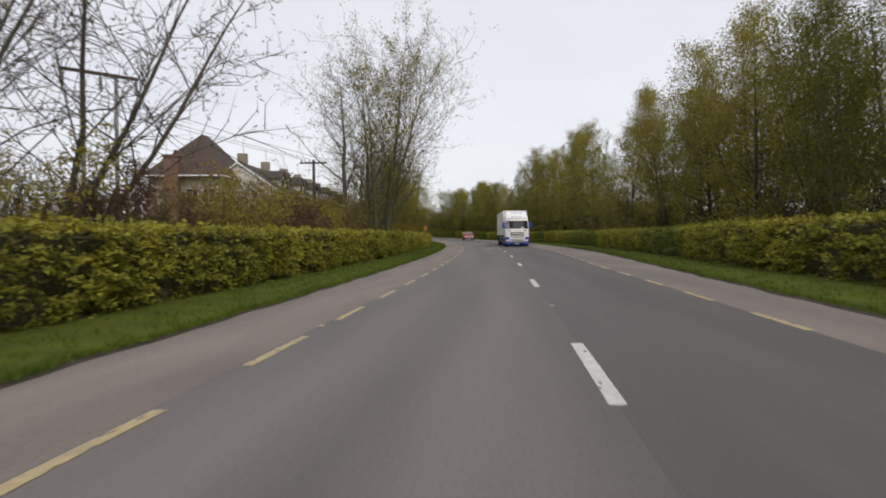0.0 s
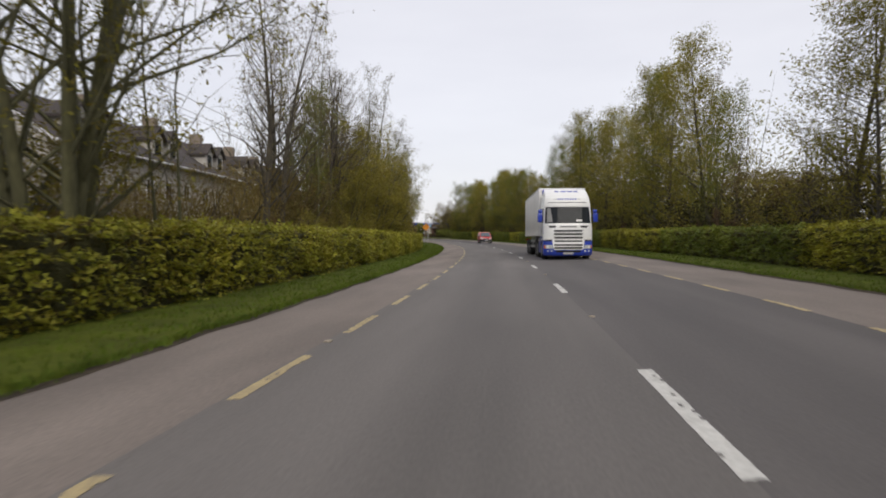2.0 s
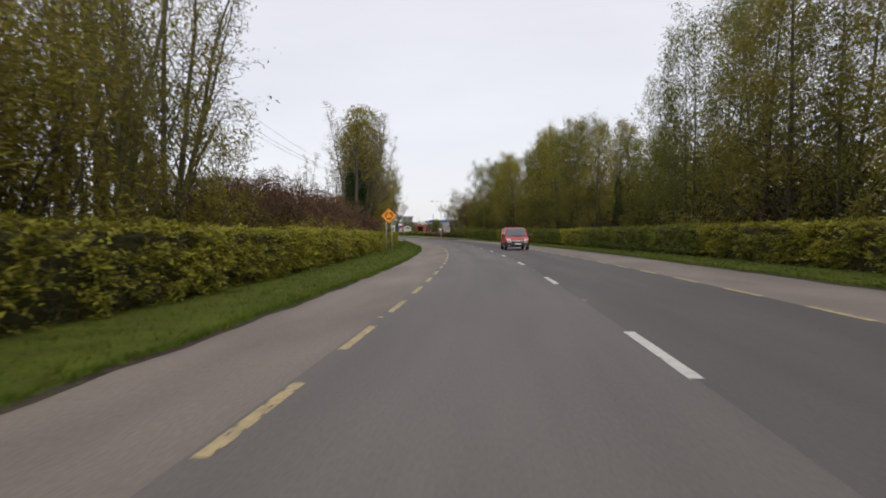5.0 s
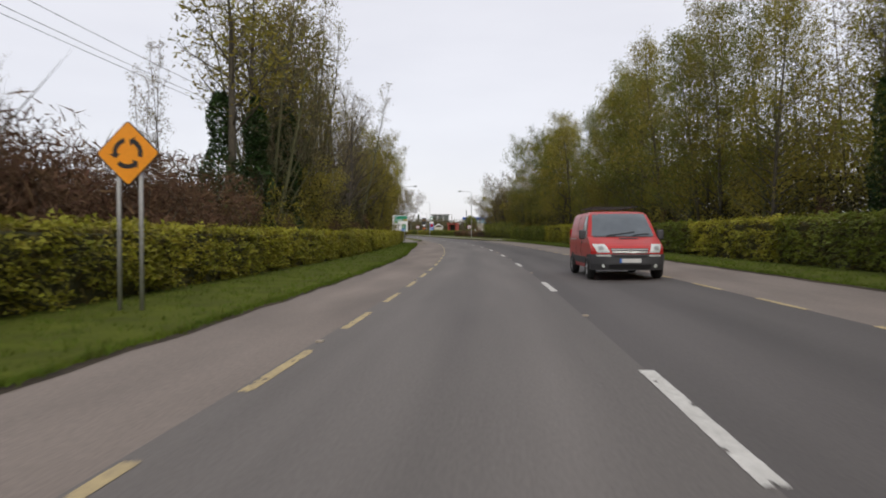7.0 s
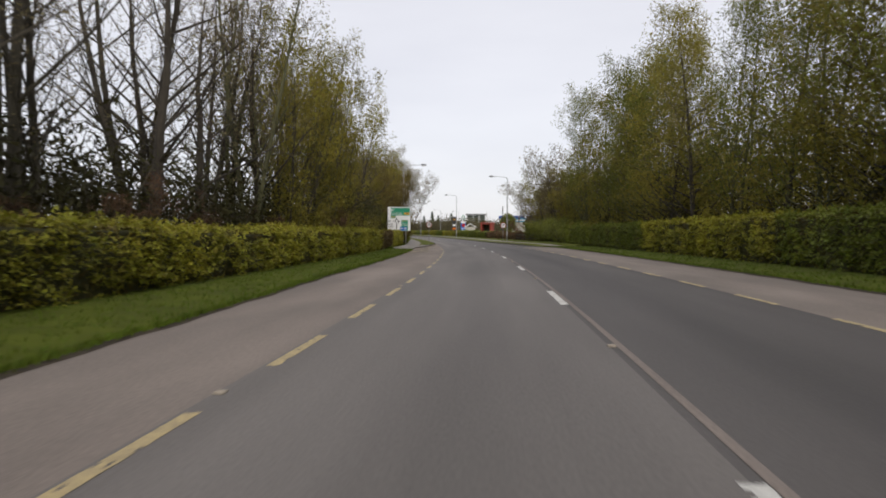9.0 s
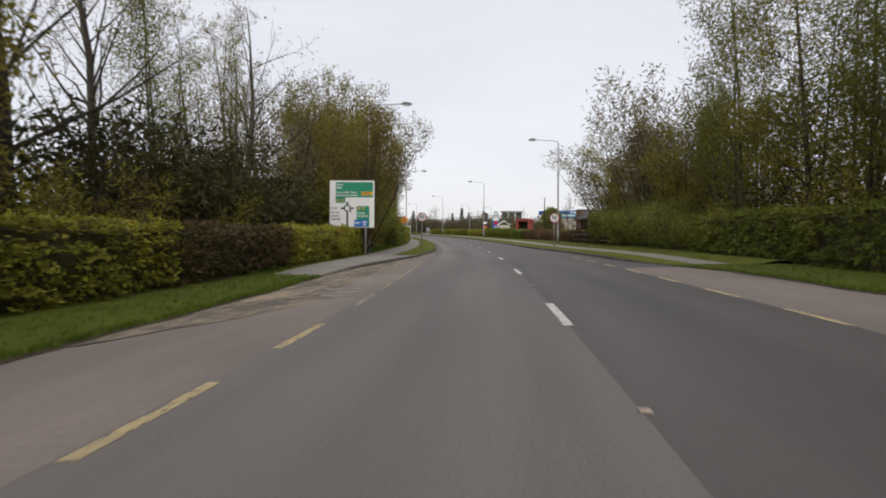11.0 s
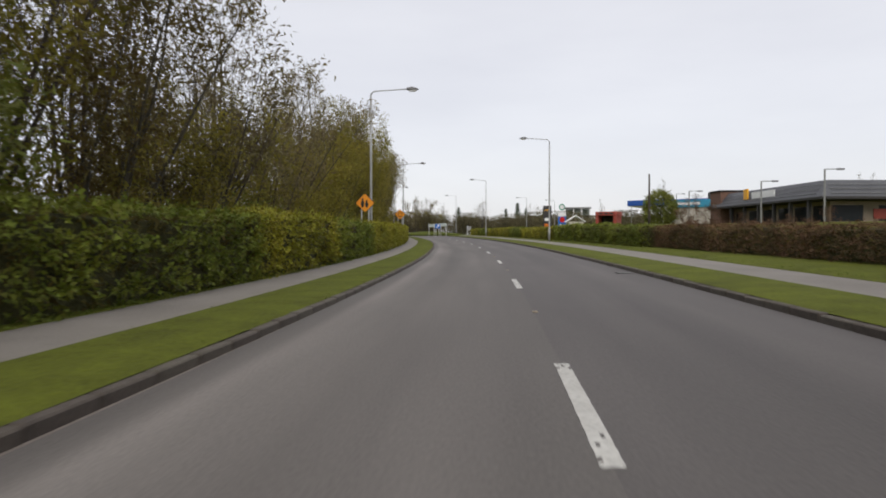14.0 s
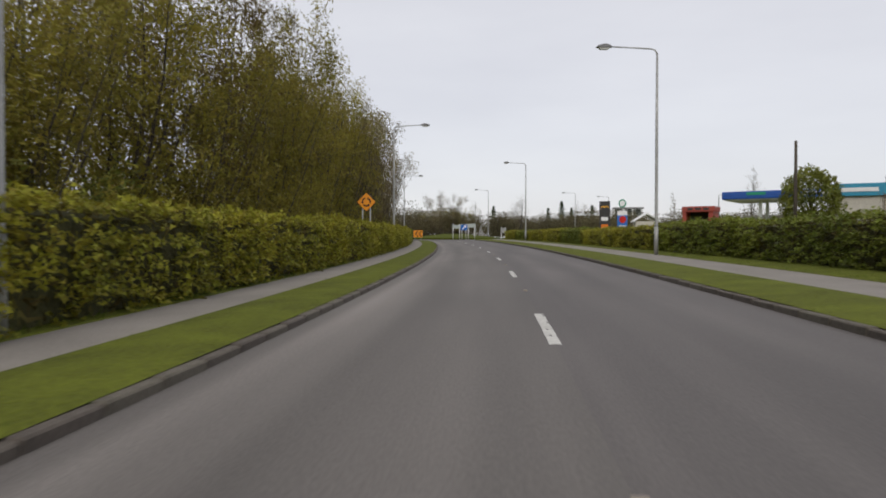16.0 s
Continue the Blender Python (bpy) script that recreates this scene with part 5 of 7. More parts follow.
def speed_sign(s, off, top, d, label):
    ob = thing("speed_limit_sign", label, "road sign", "roadside signs", m=put(s, off, 0))
    z = top - d / 2 - CAMBER * off
    part("panel", plate(disc(d / 2), -0.02, 0.02), M_SIGN_R, ob, "red-rimmed round panel", m=pose(0, 0, z))
    part("face", plate(disc(d / 2 * 0.80), -0.026, 0.006), M_SIGN_W, ob, "white face", m=pose(0, 0, z))
    part("lettering", words("50", d * 0.52, M_BLACK, weight=0.008), None, ob, "black number", m=pose(-0.30 * d, -0.03, z + 0.03 * d))
    part("lettering", words("km/h", d * 0.15, M_BLACK), None, ob, "small black unit", m=pose(-0.15 * d, -0.03, z - 0.26 * d))
    part("post", MB().tube([(0, 0.03, 0.05), (0, 0.03, z + d * 0.3)], 0.034, 10), M_GREY_POST, ob, smooth=True)
    part("bracket", MB().box(0, 0.012, z, 0.12, 0.03, 0.06), M_STEEL, ob)
    return ob


speed_sign(260.9, -4.62, 2.69, 0.66, "round red-rimmed 50 limit sign on a thin post")
speed_sign(261.8, 4.85, 2.74, 0.74, "round red-rimmed 50 limit sign on a thin post")

# the large direction sign
W, H = 2.56, 2.68
board = thing("direction_sign", "large green and white roundabout direction sign on steel posts", "road sign", m=put(251, -8.15, 0))
BZ = 4.18 + 8.3 * CAMBER - H / 2
BM = pose(0, 0, BZ)


def bx(u):
    return (u - 0.5) * W


def bz(v):
    return (0.5 - v) * H


part("panel", plate(rounded(W, H, 0.07), -0.03, 0.03), M_BLACK, board, "dark panel edge", m=BM)
part("face", plate(rounded(W - 0.03, H - 0.03, 0.06), -0.036, 0.006), M_SIGN_W, board, "white reflective face", m=BM)
for x in (-0.76, 0.76):
    part("post", MB().tube([(x, 0.06, -0.1), (x, 0.06, BZ + 1.2)], 0.07, 12), M_STEEL, board, smooth=True)
for z in (-0.9, 0.0, 0.9):
    part("rail", MB().box(0, 0.02, BZ + z, W * 0.92, 0.035, 0.06), M_STEEL, board)


def panel(u0, v0, u1, v1, material, label="", y=-0.041):
    part("colour_panel", plate(rounded(bx(u1) - bx(u0), bz(v0) - bz(v1), 0.025, (bx(u0) + bx(u1)) / 2, (bz(v0) + bz(v1)) / 2), y, 0.005), material, board, label, m=BM)


def line(text, u, v, size, material, weight=0.003, shear=0.0, width=1.0):
    part("lettering", words(text, size, material, weight=weight, shear=shear, width=width), None, board, m=BM @ pose(bx(u), -0.049, bz(v)))


panel(0.14, 0.04, 0.965, 0.36, M_SIGN_G, "green panel")
panel(0.14, 0.33, 0.35, 0.475, M_SIGN_G, "green panel")
line("Biorra", 0.155, 0.095, 0.155, M_SIGN_W, shear=0.2)
line("BIRR", 0.155, 0.16, 0.155, M_SIGN_W)
line("Buiríos Mór Osraí", 0.155, 0.255, 0.155, M_SIGN_W, shear=0.2)
line("BORRIS-IN-OSSORY", 0.155, 0.32, 0.142, M_SIGN_W)
panel(0.705, 0.24, 0.955, 0.315, M_GOLD, "gold road-number panel", -0.045)
line("(R445)", 0.712, 0.2775, 0.17, M_BLACK)
line("N 62", 0.165, 0.43, 0.185, M_GOLD, 0.006)
panel(0.60, 0.545, 0.885, 0.985, M_SIGN_G, "green panel")
line("N 62", 0.635, 0.595, 0.185, M_GOLD, 0.006)
line("Durlas", 0.56 + 0.055, 0.69, 0.16, M_SIGN_W, shear=0.2)
line("THURLES", 0.61, 0.755, 0.155, M_SIGN_W)
panel(0.545, 0.83, 0.845, 0.975, M_SIGN_B, "blue motorway panel", -0.045)
line("(M7)", 0.56, 0.90, 0.17, M_SIGN_W)
for x0 in (-0.055, 0.035):
    part("symbol", plate([(bx(0.775) + x0 * 0.9, bz(0.96)), (bx(0.775) + x0 * 0.9 + 0.05, bz(0.96)), (bx(0.775) + x0 * 0.5 + 0.03, bz(0.86)), (bx(0.775) + x0 * 0.5, bz(0.86))], -0.052, 0.004), M_SIGN_W, board, m=BM)
part("symbol", plate([(bx(0.73), bz(0.885)), (bx(0.83), bz(0.885)), (bx(0.83), bz(0.87)), (bx(0.73), bz(0.87))], -0.054, 0.004), M_SIGN_W, board, m=BM)
line("L3139", 0.02, 0.59, 0.15, M_BLACK)
line("Ros Cré", 0.018, 0.68, 0.15, M_BLACK, shear=0.2)
line("TOWN", 0.02, 0.755, 0.15, M_BLACK)
line("CENTRE", 0.035, 0.825, 0.15, M_BLACK)
CXR, CZR = bx(0.395), bz(0.59)
part("symbol", plate(arc_band(0.135, 0.205, -60, 270, 30, CXR, CZR), -0.044, 0.005), M_BLACK, board, "black roundabout ring", m=BM)
part("symbol", plate([(CXR - 0.05, bz(0.985)), (CXR + 0.05, bz(0.985)), (CXR + 0.05, CZR - 0.18), (CXR - 0.05, CZR - 0.18)], -0.044, 0.005), M_BLACK, board, "black stem", m=BM)
part("symbol", plate([(CXR + 0.12, CZR - 0.07), (CXR + 0.07, CZR - 0.12), (CXR + 0.20, CZR - 0.25), (CXR + 0.25, CZR - 0.20)], -0.046, 0.005), M_BLACK, board, "black stub arm", m=BM)
for dx, dz in ((0, 1), (1, 0), (-1, 0)):
    px, pz = dz, -dx
    q = lambda a, b: (CXR + dx * a + px * b, CZR + dz * a + pz * b)
    part("symbol", plate([q(0.19, -0.035), q(0.27, -0.035), q(0.27, -0.09), q(0.40, 0), q(0.27, 0.09), q(0.27, 0.035), q(0.19, 0.035)], -0.046, 0.005), M_BLACK, board, "black arrow", m=BM)


# ---- street lamps ----
def street_lamp():
    """Column at the origin, arm to +x."""
    ob = thing("street_lamp", "tall grey steel street lamp with a single arm", "street lamp", "street lamps")
    part("column", MB().tube([(0, 0, 0), (0, 0, 1.3)], 0.095, 12).tube([(0, 0, 1.3), (0, 0, 1.38), (0, 0, 5.2), (0, 0, 9.0)], [0.095, 0.075, 0.068, 0.05], 12), M_STEEL, ob, smooth=True)
    part("door", MB().box(0, -0.09, 0.75, 0.1, 0.02, 0.5), M_GREY_POST, ob)
    arc = [(0, 0, 9.0), (0.03, 0, 9.12), (0.12, 0, 9.22), (0.3, 0, 9.27), (1.2, 0, 9.33), (2.05, 0, 9.38)]
    part("arm", MB().tube(arc, [0.045, 0.04, 0.036, 0.034, 0.03, 0.03], 8), M_STEEL, ob, smooth=True)
    part("lantern", MB().prism([(2.0, 9.36), (2.05, 9.46), (2.3, 9.52), (2.62, 9.46), (2.74, 9.36), (2.7, 9.33), (2.03, 9.33)], -0.13, 0.13, "xz", 0.2), M_LANTERN, ob, "dark lantern")
    part("diffuser", MB().prism([(2.1, 9.33), (2.64, 9.33), (2.56, 9.25), (2.2, 9.25)], -0.1, 0.1, "xz", 0.15), M_DIFFUSER, ob, "pale lantern bowl")
    return ob


lamp = street_lamp()
lamp.matrix_basis = put(274.4, 7.25, 0.1, 180)
for s, off, turn in ((329, 7.0, 180), (381, 7.4, 180), (434, 10.5, 180), (476, 16, 180), (305.2, -6.75, 0), (255.5, -7.75, 0), (350, -6.75, 0), (398, -7.2, 0)):
    copy_thing(lamp, put(s, off, 0.1, turn))
for s, off in ((440, 30), (452, 42)):
    copy_thing(lamp, put(s, off, 0.1, 160))


# ---- vehicles ----
def soft_box(x, y, z, sx, sy, sz, r, n=3, taper=1.0, front=0.0):
    """A box with well rounded edges; taper narrows its top, front slopes its +y face back at the top."""
    bm = bmesh.new()
    bmesh.ops.create_cube(bm, size=1.0)
    for v in bm.verts:
        up = v.co.z > 0
        v.co.x *= sx * (taper if up else 1)
        v.co.y = v.co.y * sy - (front if up and v.co.y > 0 else 0)
        v.co.z *= sz
        v.co += Vector((x, y, z))
    bmesh.ops.bevel(bm, geom=bm.edges[:], offset=r, segments=n, profile=0.6, affect="EDGES")
    mb = MB()
    mb.v = [tuple(v.co) for v in bm.verts]
    bm.verts.index_update()
    mb.f = [tuple(v.index for v in f.verts) for f in bm.faces]
    bm.free()
    return mb


def outline_body(poly, half, r=0.05, n=3, narrow=None):
    """A side outline in y and z drawn out to both sides, its edges rounded; narrow(y, z) gives the half width there."""
    bm = bmesh.new()
    fa = []
    for sd in (-1, 1):
        fa.append(bm.faces.new([bm.verts.new((sd * (narrow(y, z) if narrow else half), y, z)) for y, z in (poly if sd < 0 else poly[::-1])]))
    a, b = list(fa[0].verts), list(fa[1].verts)[::-1]
    for i in range(len(a)):
        j = (i + 1) % len(a)
        bm.faces.new((a[j], a[i], b[i], b[j]))
    bmesh.ops.recalc_face_normals(bm, faces=bm.faces)
    edges = [e for e in bm.edges if any(abs(abs(v.co.x) - (narrow(v.co.y, v.co.z) if narrow else half)) < 1e-4 for v in e.verts) and e.verts[0].co.x * e.verts[1].co.x > 0]
    bmesh.ops.bevel(bm, geom=edges, offset=r, segments=n, profile=0.55, affect="EDGES")
    bmesh.ops.triangulate(bm, faces=[f for f in bm.faces if len(f.verts) > 4])
    mb = MB()
    bm.verts.index_update()
    mb.v = [tuple(v.co) for v in bm.verts]
    mb.f = [tuple(v.index for v in f.verts) for f in bm.faces]
    bm.free()
    return mb


def wheel(parent, x, y, r, w, dish=0.06, name="wheel"):
    """A tyre and rim about the x axis."""
    hub = new(name)
    hub.parent = parent
    hub.matrix_basis = pose(x, y, r)
    sd = 1 if x > 0 else -1
    n = 28

    def ring(prof_, closed):
        vs, fs = [], []
        for i in range(n):
            a = 2 * math.pi * i / n
            vs += [(px * sd, pr * math.cos(a), pr * math.sin(a)) for px, pr in prof_]
        m = len(prof_)
        for i in range(n):
            for j in range(m - 1 + closed):
                fs.append((i * m + j, i * m + (j + 1) % m, ((i + 1) % n) * m + (j + 1) % m, ((i + 1) % n) * m + j))
        return vs, fs
    t = MB().add(*ring([(w / 2, r * 0.60), (w / 2 + 0.012, r * 0.80), (w / 2 - 0.03, r * 0.97), (w / 2 - 0.07, r), (-w / 2 + 0.07, r), (-w / 2 + 0.03, r * 0.97), (-w / 2, r * 0.8), (-w / 2, r * 0.6)], 1))
    tyre = new("tyre", t.mesh("tyre", M_RUBBER, True))
    tyre.parent = hub
    k = MB().add(*ring([(w / 2 - 0.005, r * 0.61), (w / 2 - dish * 0.4, r * 0.55), (w / 2 - dish, r * 0.42), (w / 2 - dish * 0.9, r * 0.28), (w / 2 + 0.01, r * 0.22), (w / 2 + 0.02, 0.001)], 0))
    for i in range(8):
        a = 2 * math.pi * i / 8
        k.box((w / 2 - dish * 0.8) * sd, r * 0.35 * math.cos(a), r * 0.35 * math.sin(a), 0.03, 0.03, 0.03)
    rim = new("rim", k.mesh("rim", M_RIM, True))
    rim.parent = hub
    return hub



class Shell:
    """A body built up of level outlines: front edge, half width and roundness of the nose, each a table over z; y is forward."""

    def __init__(self, front, half, nose, power, rear):
        self.front, self.half, self.nose, self.power, self.rear = front, half, nose, power, rear

    def y(self, x, z):
        return prof(self.front, z) - prof(self.nose, z) * min(1.0, abs(x) / prof(self.half, z)) ** self.power

    def body(self, levels, n=26):
        xs = [math.sin(math.pi * (i / n - 0.5)) for i in range(n + 1)]
        vs, m = [], 0
        for z in levels:
            w, b = prof(self.half, z), prof(self.rear, z)
            ring = [(u * w, self.y(u * w, z), z) for u in xs] + [(w, b + 0.06, z), (w - 0.06, b, z), (-w + 0.06, b, z), (-w, b + 0.06, z)]
            m = len(ring)
            vs += ring
        k = len(levels)
        fs = [(i * m + j, i * m + (j + 1) % m, (i + 1) * m + (j + 1) % m, (i + 1) * m + j) for i in range(k - 1) for j in range(m)]
        fs += [tuple(range(m))[::-1], tuple(range((k - 1) * m, k * m))]
        return MB().add(vs, fs)

    def normal(self, x, z):
        e = 0.01
        d = np.array((-(self.y(x + e, z) - self.y(x - e, z)) / (2 * e), 1.0, -(self.y(x, z + e) - self.y(x, z - e)) / (2 * e)))
        return d / np.linalg.norm(d)

    def patch(self, z0, z1, left, right, off=0.008, nx=10, nz=5, thick=0.02):
        """A panel on the front from x = left(v) to right(v) while v runs from 0 at z0 to 1 at z1; it stands proud by off."""
        top, low = [], []
        for j in range(nz + 1):
            v = j / nz
            z = z0 + (z1 - z0) * v
            a = left(v) if callable(left) else left
            b = right(v) if callable(right) else right
            for i in range(nx + 1):
                x = a + (b - a) * i / nx
                q, d = np.array((x, self.y(x, z), z)), self.normal(x, z)
                top.append(tuple(q + d * off))
                low.append(tuple(q + d * (off - thick)))
        k, r = len(top), nx + 1
        fs = [(j * r + i, j * r + i + 1, (j + 1) * r + i + 1, (j + 1) * r + i) for j in range(nz) for i in range(nx)]
        rim = list(range(nx + 1)) + [j * r + nx for j in range(1, nz + 1)] + [nz * r + i for i in range(nx - 1, -1, -1)] + [j * r for j in range(nz - 1, 0, -1)]
        fs += [(rim[i], rim[(i + 1) % len(rim)], rim[(i + 1) % len(rim)] + k, rim[i] + k) for i in range(len(rim))]
        return MB().add(top + low, fs)

    def flank(self, sd, z0, z1, back, ahead, off=0.008, nz=5, thick=0.02):
        """A panel on a side, from y = back(v) to ahead(v)."""
        top, low = [], []
        for j in range(nz + 1):
            v = j / nz
            z = z0 + (z1 - z0) * v
            w = prof(self.half, z)
            for y in ((back(v) if callable(back) else back), (ahead(v) if callable(ahead) else ahead)):
                top.append((sd * (w + off), y, z))
                low.append((sd * (w + off - thick), y, z))
        k = len(top)
        fs = [(2 * j, 2 * j + 1, 2 * j + 3, 2 * j + 2) for j in range(nz)]
        rim = [2 * j for j in range(nz + 1)] + [2 * j + 1 for j in range(nz, -1, -1)]
        fs += [(rim[i], rim[(i + 1) % len(rim)], rim[(i + 1) % len(rim)] + k, rim[i] + k) for i in range(len(rim))]
        return MB().add(top + low, fs)


lorry = thing("articulated_lorry", "white lorry with blue skirts and a white box trailer", "lorry", m=put(75.3, 2.2, 0.01, 180))
# cab: y is forward, the front axle lies at y = 0
CAB = Shell([(0.2, 1.46), (0.95, 1.50), (1.05, 1.50), (1.5, 1.47), (1.78, 1.44), (1.86, 1.40), (2.72, 1.18), (2.84, 1.17), (2.98, 1.14), (3.2, 1.02), (3.34, 0.86), (3.42, 0.66)],
            [(0.2, 1.22), (0.5, 1.25), (1.9, 1.245), (2.8, 1.20), (3.2, 1.16), (3.42, 1.08)], [(0.2, 0.30), (1.0, 0.34), (1.8, 0.34), (2.7, 0.30), (3.42, 0.30)], 5.0, [(0.2, -0.88), (3.42, -0.88)])
FAIR = Shell([(3.36, 0.72), (3.5, 0.52), (3.62, 0.22), (3.70, -0.10), (3.73, -0.35)], [(3.36, 1.12), (3.6, 1.10), (3.73, 1.04)], [(3.36, 0.26), (3.73, 0.26)], 4.0, [(3.36, -0.9), (3.73, -0.9)])
BUMP = Shell([(0.2, 1.44), (0.3, 1.51), (0.62, 1.55), (0.85, 1.54), (1.02, 1.50)], [(0.2, 1.22), (0.35, 1.255), (1.02, 1.255)], [(0.2, 0.34), (1.02, 0.36)], 5.0, [(0.2, 0.62), (1.02, 0.62)])
part("cab", CAB.body([0.98, 1.2, 1.5, 1.7, 1.78, 1.84, 1.9, 2.2, 2.5, 2.72, 2.82, 2.9, 3.0, 3.1, 3.2, 3.28, 3.34, 3.39, 3.42]), M_TRUCK_W, lorry, "white painted cab")
part("roof_fairing", FAIR.body([3.36, 3.43, 3.5, 3.56, 3.62, 3.67, 3.70, 3.73]), M_TRUCK_W, lorry, "white roof wind deflector")
part("fairing_gap", FAIR.patch(3.365, 3.40, -0.85, 0.85, 0.012, 12, 1), M_BLACK, lorry, "dark gap under the deflector")
part("bumper", BUMP.body([0.2, 0.26, 0.33, 0.45, 0.62, 0.75, 0.85, 0.93, 0.99, 1.02]), M_TRUCK_B, lorry, "blue bumper")
part("windscreen", CAB.patch(1.86, 2.72, lambda v: -1.17 + 0.05 * v, lambda v: 1.17 - 0.05 * v, 0.006, 22, 6), M_GLASS, lorry, "dark windscreen")
# pale patch laid on the glass to paint in a sky reflection
part("curtain", CAB.patch(1.92, 2.66, lambda v: 0.80 + 0.10 * v ** 2, lambda v: 1.08 - 0.04 * v, 0.009, 6, 6), M_GREY_POST, lorry, "pale patch painted as sky reflected in the windscreen")
part("dashboard_card", CAB.patch(1.96, 2.06, -0.72, -0.42, 0.009, 3, 1), M_PLATE, lorry, "pale card behind the windscreen")
part("sun_visor", CAB.patch(2.72, 2.80, -1.14, 1.14, 0.03, 22, 2, 0.05), M_TRUCK_W, lorry, "white visor lip")
part("roof_joint", CAB.patch(2.935, 2.965, -0.98, 0.98, 0.007, 22, 1), M_BLACK, lorry, "dark joint line")
part("lamp_strip", CAB.patch(2.985, 3.005, -0.9, 0.9, 0.012, 22, 1), M_TRUCK_W, lorry)
for x, w in ((-0.47, 0.09), (-0.35, 0.1), (-0.22, 0.1), (-0.09, 0.1), (0.04, 0.1), (0.17, 0.1), (0.30, 0.1), (0.43, 0.09)):
    part("lettering_bar", CAB.patch(3.085, 3.165, -x - w / 2 + 0.02, -x + w / 2, 0.006, 2, 2), M_TRUCK_B, lorry, "blue lettering bar")
for x, w in ((0.64, 0.16), (-0.62, 0.14)):
    part("lettering_bar", CAB.patch(3.11, 3.135, x - w / 2, x + w / 2, 0.006, 3, 1), M_GREY_POST, lorry, "grey lettering bar")
for x, w in ((-0.5, 0.22), (-0.2, 0.26), (0.15, 0.3), (0.5, 0.2)):
    part("lettering_bar", FAIR.patch(3.53, 3.60, x - w / 2, x + w / 2, 0.006, 3, 2), M_TRUCK_B, lorry, "pale blue lettering bar")
part("grille_panel", CAB.patch(0.99, 1.58, lambda v: -0.80 + 0.02 * v, lambda v: 0.80 - 0.02 * v, 0.022, 14, 4, 0.04), M_TRUCK_W, lorry, "white grille panel")
for z in (1.47, 1.30, 1.12):
    part("grille_slot", CAB.patch(z - 0.045, z + 0.05, lambda v: -0.70 - 0.03 * v, lambda v: 0.70 + 0.03 * v, 0.028, 14, 2), M_BLACK, lorry, "black grille slot")
    part("grille_bar", CAB.patch(z - 0.085, z - 0.055, -0.74, 0.74, 0.045, 14, 1, 0.04), M_TRUCK_W, lorry)
part("lower_grille", BUMP.patch(0.50, 1.00, lambda v: -0.72 - 0.10 * v ** 0.5, lambda v: 0.72 + 0.10 * v ** 0.5, 0.03, 14, 6, 0.05), M_TRUCK_W, lorry, "white lower grille panel")
for z, w in ((0.935, 0.70), (0.745, 0.72), (0.60, 0.70)):
    part("grille_slot", BUMP.patch(z - 0.042, z + 0.042, -w, w, 0.038, 14, 2), M_BLACK, lorry, "black grille slot")
part("badge_strip", CAB.patch(1.655, 1.725, -0.42, 0.42, 0.012, 8, 1), M_GREY_POST, lorry, "grey badge bar")
part("lower_intake", BUMP.patch(0.36, 0.46, -0.62, 0.62, 0.006, 10, 1), M_BLACK, lorry)
part("number_plate", BUMP.patch(0.27, 0.37, -0.26, 0.26, 0.02, 4, 1), M_PLATE, lorry, "pale blank plate")
part("lower_lip", soft_box(0, 1.30, 0.19, 2.1, 0.2, 0.05, 0.02, 2), M_CHASSIS, lorry)
